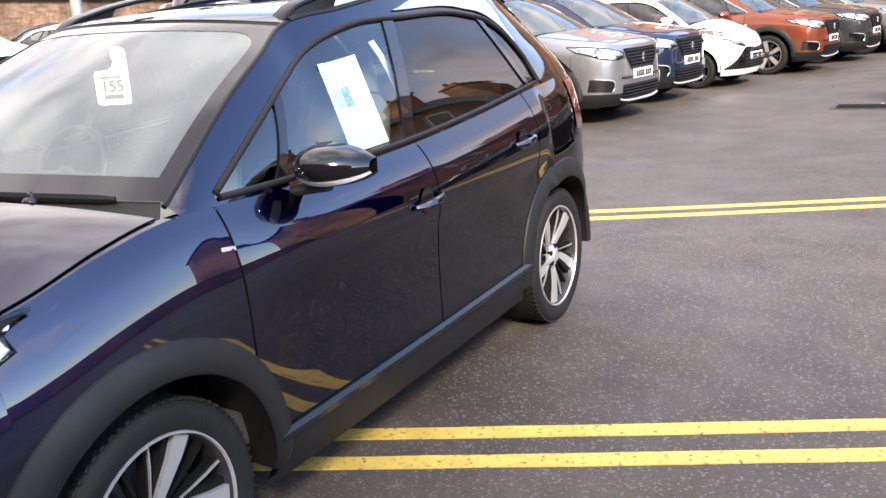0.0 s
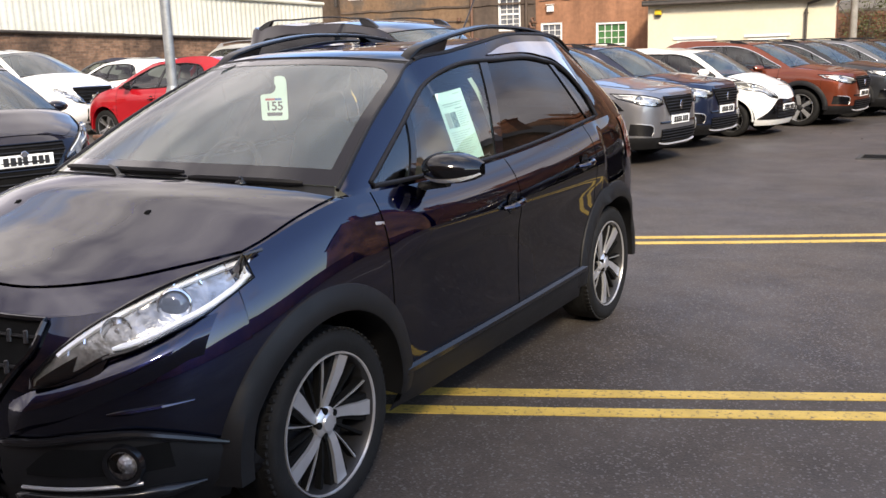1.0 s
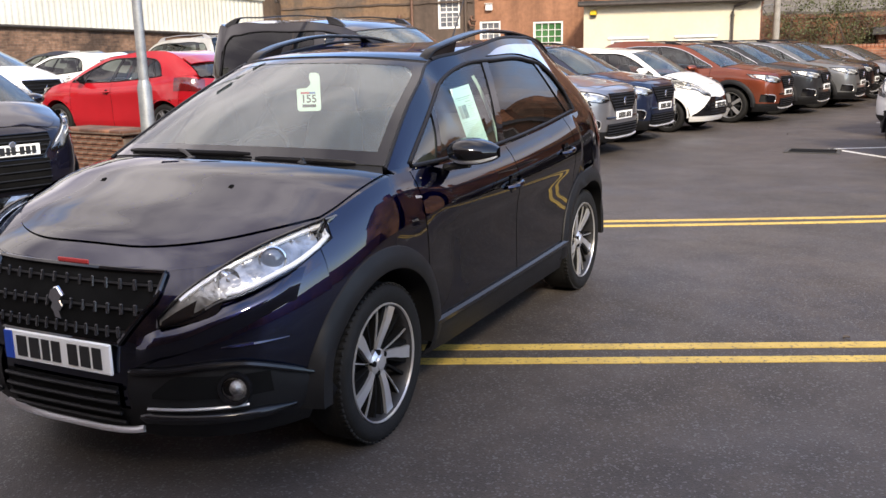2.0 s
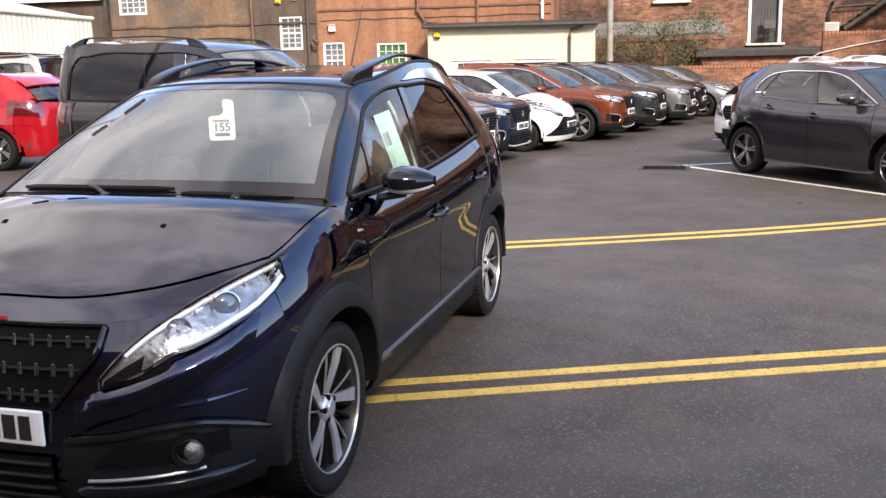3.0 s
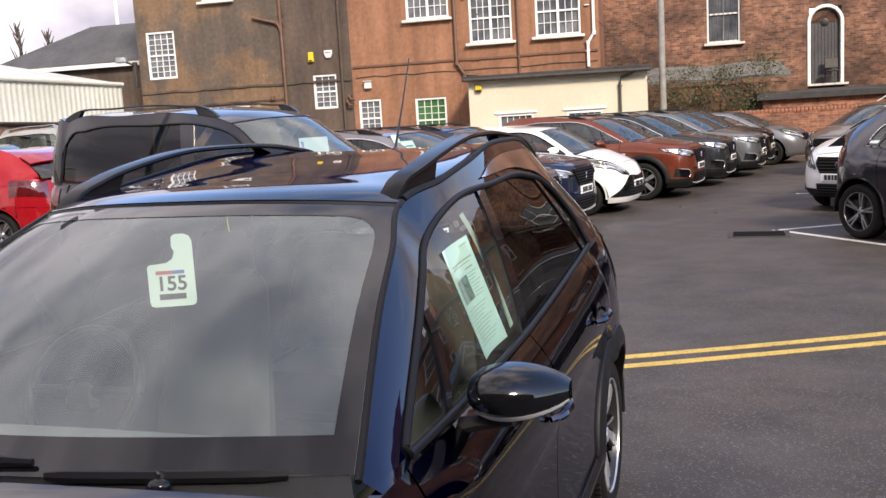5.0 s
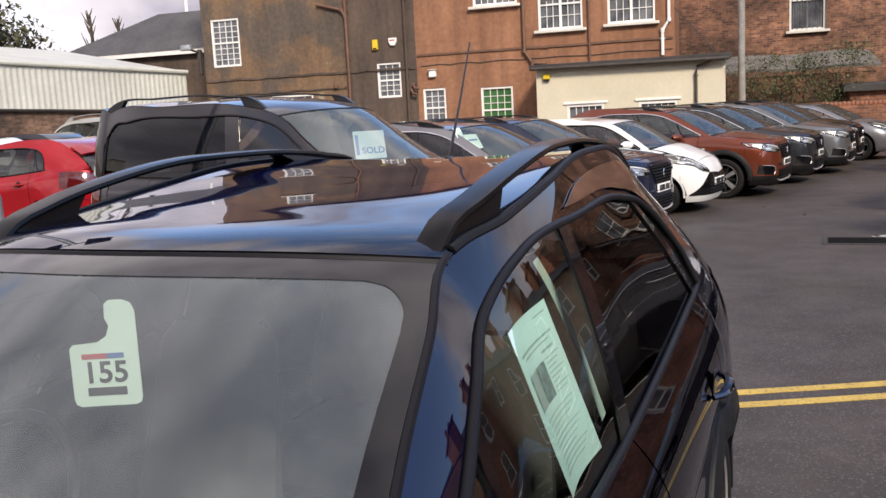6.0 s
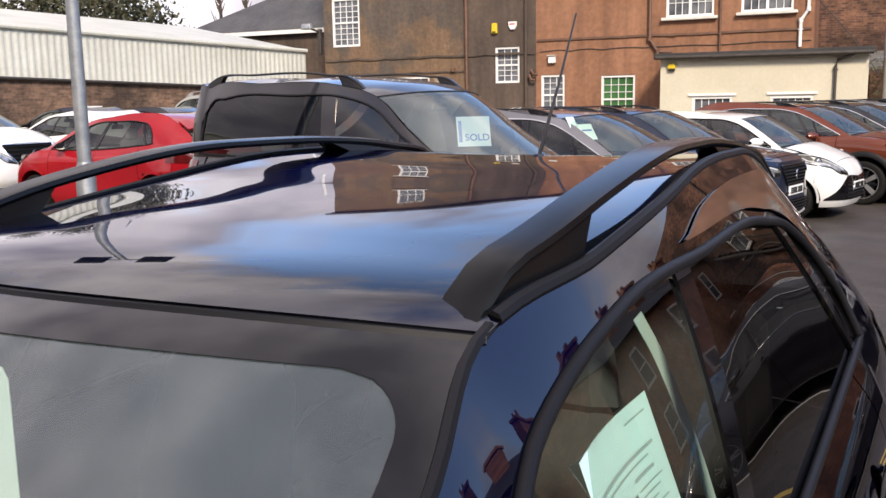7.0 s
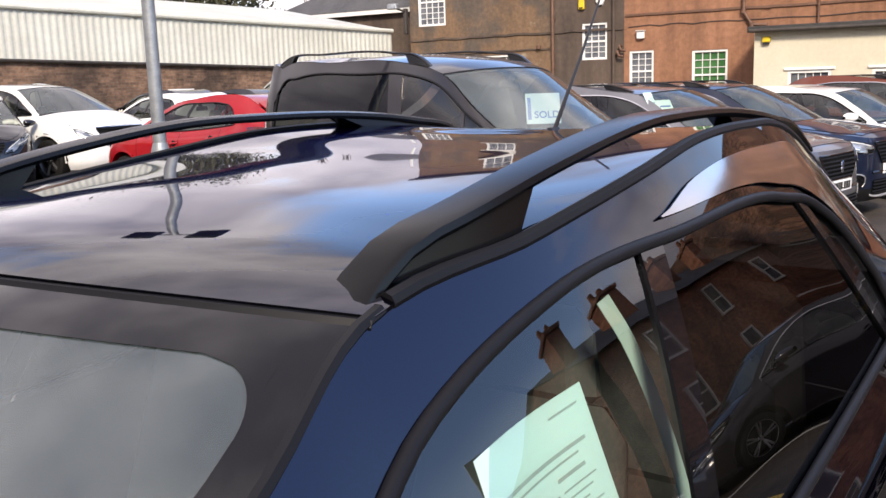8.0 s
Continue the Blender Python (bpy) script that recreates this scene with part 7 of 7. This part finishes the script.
van = build_car("people_carrier", "dark grey tall people carrier with roof rails and a sold card", van_shape, van_paint, pose(van_c[0], van_c[1], 0.06, 0, 0, vth + 90), FIVE, False, "row of parked cars", dict(rails=([(-.3, 1.73), (-.15, 1.84), (.2, 1.90), (1.2, 1.93), (1.75, 1.91), (1.95, 1.83)], M["satin_black"], (-0.02, 1.7)), seps=((-0.78, -0.72, 0.03), (0.02, 0.10, 0.16), (1.98, 1.98, 0.0)), door=(-0.98, 0.05, 1.15), plate_z=0.5, handle_at=((-0.06, 0.98), (0.22, 0.98)), mirror_at=(-0.85, 1.12), rear_glass=M["tint_glass"], screen=M["screen_glass"], pillar_mat=van_paint))

parked("panel_van", "silver grey panel van with a roof rack by the shed", van_shape, (0.42, 0.42, 0.40), (-20.3, 18.7), 178, FIVE, 0.3, dict(cladding=False, rails=([(-.3, 1.75), (-.15, 1.87), (.2, 1.93), (1.2, 1.97), (1.75, 1.95), (1.95, 1.85)], M["satin_silver"], (-0.02, 1.7)), seps=((-0.78, -0.72, 0.03), (0.02, 0.10, 0.16), (1.98, 1.98, 0.0))), "cars by the shed")


# ---- the black crossover's own details ----
S0 = hero_shape
fog_top = curve([(.31, .485), (.46, .497), (.60, .515), (.70, .505), (.78, .45), (.83, .38)])
for sg in (1, -1):
    rows = [[S0.front(sg * x, z, 0.012 if 0 < k < 5 else 0.002) for k, z in enumerate(steps(0.262 + 0.05 * max(0, x - .54), fog_top(x), 5))] for x in steps(.31, .815, 20)]
    fs = part("fog_surround", Geo().grid(rows), M["black_plastic"], hero, "grained black plastic fog lamp surround")
    rows = [[S0.front(sg * x, z, 0.0145) for z in steps(.392, .392 + (.085 - .02 * (x - .40)) * min(1, (x - .38) / .1), 3)] for x in steps(.40, .73, 10)]
    part("recess", Geo().grid(rows), M["under"], fs)
    part("top_lip", Geo().tube([S0.front(sg * x, fog_top(x) - 0.004, 0.016) for x in steps(.32, .80, 24)], [0.006] + [0.012] * 22 + [0.010, 0.006], 8), M["satin_black"], fs, "raised upper lip")
    part("lower_ledge", Geo().tube([S0.front(sg * x, .318 + .03 * (x - .36) ** 2, 0.012) for x in steps(.34, .76, 16)], [0.008] + [0.022] * 14 + [0.014, 0.006], 10), M["satin_black"], fs, "rounded lower ledge")
    part("chrome_strip", Geo().tube([S0.front(sg * x, .356 + .02 * (x - .40), 0.02) for x in steps(.38, .675, 14)], 0.0055, 6), M["satin_silver"], fs, "thin silver strip")
    c = Vector(S0.front(sg * .648, .425, 0.026))
    mm = Matrix.Translation(c) @ (Vector(S0.front(sg * .648, .425, .05)) - Vector(S0.front(sg * .648, .425, 0)) + Vector((0, -.03, 0))).to_track_quat("Z", "Y").to_matrix().to_4x4()
    fl = part("fog_lamp", Geo().lathe([(0.06, -0.01), (0.056, 0.008), (0.044, 0.006), (0.040, -0.004)], mm, 28), M["satin_black"], fs, "round front fog lamp")
    part("reflector", Geo().lathe([(0.041, 0.0), (0.03, -0.012), (0.015, -0.004), (0.0, 0.004)], mm, 20), M["fog_facet"], fl)
    part("lens", Geo().lathe([(0.042, 0.002), (0.03, 0.010), (0.015, 0.014), (0.0, 0.015)], mm, 20), M["lens"], fl)
    low_ = curve([(.36, .600), (.425, .632), (.48, .648), (.545, .672), (.60, .700), (.66, .728), (.72, .765), (.765, .800)])
    rows = [[S0.front(sg * x, low_(x) - d_, o_ * min(1, (x - .33) / .08) * min(1, (.79 - x) / .05)) for d_, o_ in ((.004, .002), (.018, .011), (.034, .021), (.048, .026), (.062, .025), (.085, .014), (.11, .001))] for x in steps(.345, .778, 22)]
    part("bumper_shoulder", Geo().grid(rows), hero_paint, hero, "sculpted ledge under the headlamp")
    part("bumper_crease", Geo().tube([S0.front(sg * x, .565 + .06 * (x - .66), 0.0) for x in steps(.62, .77, 10)], [.003, .006, .008, .009, .009, .009, .009, .008, .006, .005, .003], 8), hero_paint, hero)
    part("wing_badge", Geo().box((0, 0, 0), (0.003, 0.06, 0.011), None, 1, .001), M["satin_silver"], hero, "small silver trim badge", False, pose(sg * (S0.side(-.945, .93) - .001), -.945, .93, -8, -sg * 10, 0))
c = S0.front(0, .835, .012)
part("bonnet_script", Geo().box((0, 0, 0), (0.15, 0.006, 0.016), None, 1, .002), M["red_ink"], hero, "small red plain bar above the grille", False, pose(c[0], c[1] + .006, c[2] - .016))


def wiper(x_hub, x_a, x_b, lift):
    """One wiper: arm from its hub, and a blade along the foot of the screen."""
    hy_ = S0.P["gut"][0][0]

    def on(x, y, up):
        ex = S0.P["gut_f"](y)[0]
        p = S0.topside(y, max(-.99, min(.99, x / ex)), up)
        return p
    hub = on(x_hub, hy_ + 0.0, 0.004)
    w = part("wiper", Geo().tube([hub, on(x_hub * .5 + (x_a + x_b) * .25, hy_ + lift * .6, .02), on((x_a + x_b) / 2, hy_ + lift, .022)], [0.012, 0.009, 0.007], 8), M["satin_black"], hero, "black windscreen wiper")
    part("blade", Geo().tube([on(x, hy_ + lift, .012) for x in steps(x_a, x_b, 10)], [.005] + [.008] * 9 + [.005], 6, squash=1.5), M["seal"], w)
    part("hub_cover", Geo().ball(hub, (0.024, 0.022, 0.014), 12, 8), M["satin_black"], w)


wiper(-0.07, -0.56, 0.20, .030)
wiper(0.44, 0.24, 0.64, .006)
for sg in (1, -1):
    y_ = -1.50
    for _ in range(8):
        y_ += -1.50 - S0.hood(y_, .33 * sg / S0.edge_n(y_)[0])[1]
    p = S0.hood(y_, .33 * sg / S0.edge_n(y_)[0])
    part("washer_jet", Geo().box((0, 0, 0.004), (0.028, 0.034, 0.014), None, 0.6, .004), M["under"], hero, "", True, pose(p[0], p[1], p[2], 8, 0, 0))
aer = part("aerial", Geo().tube([(0.04, 1.02, 1.545), (-0.005, 1.27, 1.75), (-0.052, 1.514, 1.958)], [0.006, 0.004, 0.003], 8), M["satin_black"], hero, "thin black whip aerial")
part("aerial_base", Geo().box((0.04, 1.03, 1.552), (0.045, 0.10, 0.04), None, 0.6, .012), M["satin_black"], aer)

rd = random.Random(5)
drops = Geo()
for k in range(70):
    if k < 34:
        p = S0.topside(rd.uniform(-.2, .5), rd.uniform(-.9, .9), 0.0005)
    else:
        p = S0.hood(rd.uniform(-1.7, -1.2), rd.uniform(-.8, .8), 0.0005)
    r_ = rd.uniform(.0022, .0048)
    drops.ball(p, (r_, r_ * rd.uniform(1, 1.6), r_ * .4), 8, 4)
dp = part("water_drops", drops, M["projector"], hero, "scattered small water drops")
tagged(dp, kind="stuff")

# card on the mirror, price sheet in the side window
card = thing("hanging_card", "white hanging stock card reading 155", "card", Matrix.Translation((-0.028, -0.500, 1.335)) @ pose(0, 0, 0, 90, 0, 24))
cw, chh = 0.058, 0.092
outl_ = [(-cw + .012, -chh), (cw - .012, -chh), (cw - .003, -chh + .004), (cw, -chh + .014), (cw, chh - .02), (cw - .006, chh - .006), (cw - .02, chh), (cw - .042, chh), (cw - .05, chh - .006), (cw - .052, chh - .03), (cw - .046, chh - .045), (cw - .052, chh - .062), (cw - .068, chh - .072), (-cw + .006, chh - .075), (-cw, chh - .082), (-cw, -chh + .014), (-cw + .003, -chh + .004)]
part("sheet", Geo().prism(outl_, Matrix(), 0.0015), M["paper"], card, "", False)
part("bar", Geo().box((-0.016, -0.004, .0025), (0.044, 0.009, .001)), M["red_ink"], card, "red plain bar", False)
part("bar", Geo().box((0.018, -0.004, .0025), (0.03, 0.009, .001)), M["blue_ink"], card, "blue plain bar", False)
part("bar", Geo().box((0, -0.066, .0025), (0.066, 0.014, .001)), M["ink"], card, "black plain bar", False)


def writing(text, size, mat, parent, m, label):
    """Raised lettering in the built-in font, turned into a mesh part."""
    cu = bpy.data.curves.new("writing", "FONT")
    cu.body, cu.size, cu.extrude, cu.align_x, cu.align_y, cu.offset = text, size, 0.0006, "CENTER", "CENTER", size * 0.018
    tmp = bpy.data.objects.new("writing", cu)
    scene.collection.objects.link(tmp)
    dg = bpy.context.evaluated_depsgraph_get()
    me_ = bpy.data.meshes.new_from_object(tmp.evaluated_get(dg))
    bpy.data.objects.remove(tmp)
    me_.materials.clear()
    me_.materials.append(mat)
    ob = new("writing", me_)
    ob.parent, ob.matrix_basis = parent, m
    ob["label"] = label
    return ob


writing("155", 0.052, M["ink"], card, pose(0, -0.034, 0.0026), "black figures 155")
sheet = thing("price_sheet", "pale printed price sheet propped inside the side window", "paper", Matrix())
TL, TR, BR, BL = Vector((.610, -.245, 1.335)), Vector((.612, -.036, 1.352)), Vector((.712, -.018, 1.06)), Vector((.714, -.245, 1.055))


def on_sheet(u, v, up=0.0):
    p = TL * (1 - u) * (1 - v) + TR * u * (1 - v) + BR * u * v + BL * (1 - u) * v
    return p + Vector((.93, 0, .36)) * (up - 0.012 * math.sin(math.pi * u))


part("sheet", Geo().shell([[on_sheet(u, v) for u in steps(0, 1, 8)] for v in steps(0, 1, 8)], 0.0012), M["paper"], sheet)
def sheet_bar(u0, u1, v0, v1, mat):
    part("bar", Geo().grid([[on_sheet(u, v, 0.003) for u in steps(u0, u1, 5)] for v in steps(v0, v1, 2)]), mat, sheet, "plain bar of print", False)


sheet_bar(.68, .92, .05, .058, M["grey_ink"])
sheet_bar(.12, .9, .17, .184, M["grey_ink"])
sheet_bar(.2, .82, .205, .213, M["grey_ink"])
sheet_bar(.60, .84, .25, .264, M["grey_ink"])
sheet_bar(.12, .34, .30, .52, M["grey_ink"])
sheet_bar(.36, .58, .30, .52, M["photo_ink"])
sheet_bar(.40, .54, .38, .47, M["ink"])
for k in range(8):
    sheet_bar(.62, .90 - .05 * (k % 3), .30 + .03 * k, .307 + .03 * k, M["grey_ink"])
for k in range(11):
    sheet_bar(.14, .86 - .07 * (k % 4), .58 + .032 * k, .586 + .032 * k, M["grey_ink"])
flap = thing("paper_flap", "pale curled paper strip hanging behind the price sheet", "paper", Matrix())
fl_pts = curve([(0, .525, .205, 1.385), (.3, .55, .245, 1.31), (.65, .60, .26, 1.18), (1, .66, .235, 1.03)])
part("sheet", Geo().shell([[Vector(fl_pts(t)) + Vector((0, w * .035, w * .006)) for w in (-.5, 0, .5)] for t in steps(0, 1, 12)], 0.0012), M["paper"], flap)

sold = thing("sold_card", "pale blue windscreen card reading SOLD in the people carrier", "card", Matrix.Translation((-2.86, 6.08, 1.45)) @ pose(0, 0, 0, 68, 0, 38))
part("sheet", Geo().box((0, 0, 0), (0.30, 0.28, 0.003), None, 1, .001), M["blue_card"], sold, "", False)
writing("SOLD", 0.088, M["blue_ink"], sold, pose(0.03, -0.06, 0.003), "blue letters SOLD")
part("bar", Geo().box((-0.12, 0.0, .003), (0.03, 0.2, .001)), M["blue_ink"], sold, "blue plain bar", False)

for at, w_, h_ in (((-2.79, 8.31, 1.40), 0.13, 0.30), ((-2.70, 8.46, 1.36), 0.24, 0.2)):
    pc = thing("price_card", "pale price card inside the silver crossover's windscreen", "card", Matrix.Translation(at) @ pose(0, 0, 0, 58, 0, 72))
    part("sheet", Geo().box((0, 0, 0), (w_, h_, 0.003), None, 1, .001), M["paper"], pc, "", False)
    part("bar", Geo().box((0, 0.02, .003), (w_ * .7, 0.02, .001)), M["blue_ink"], pc, "blue plain bar", False)
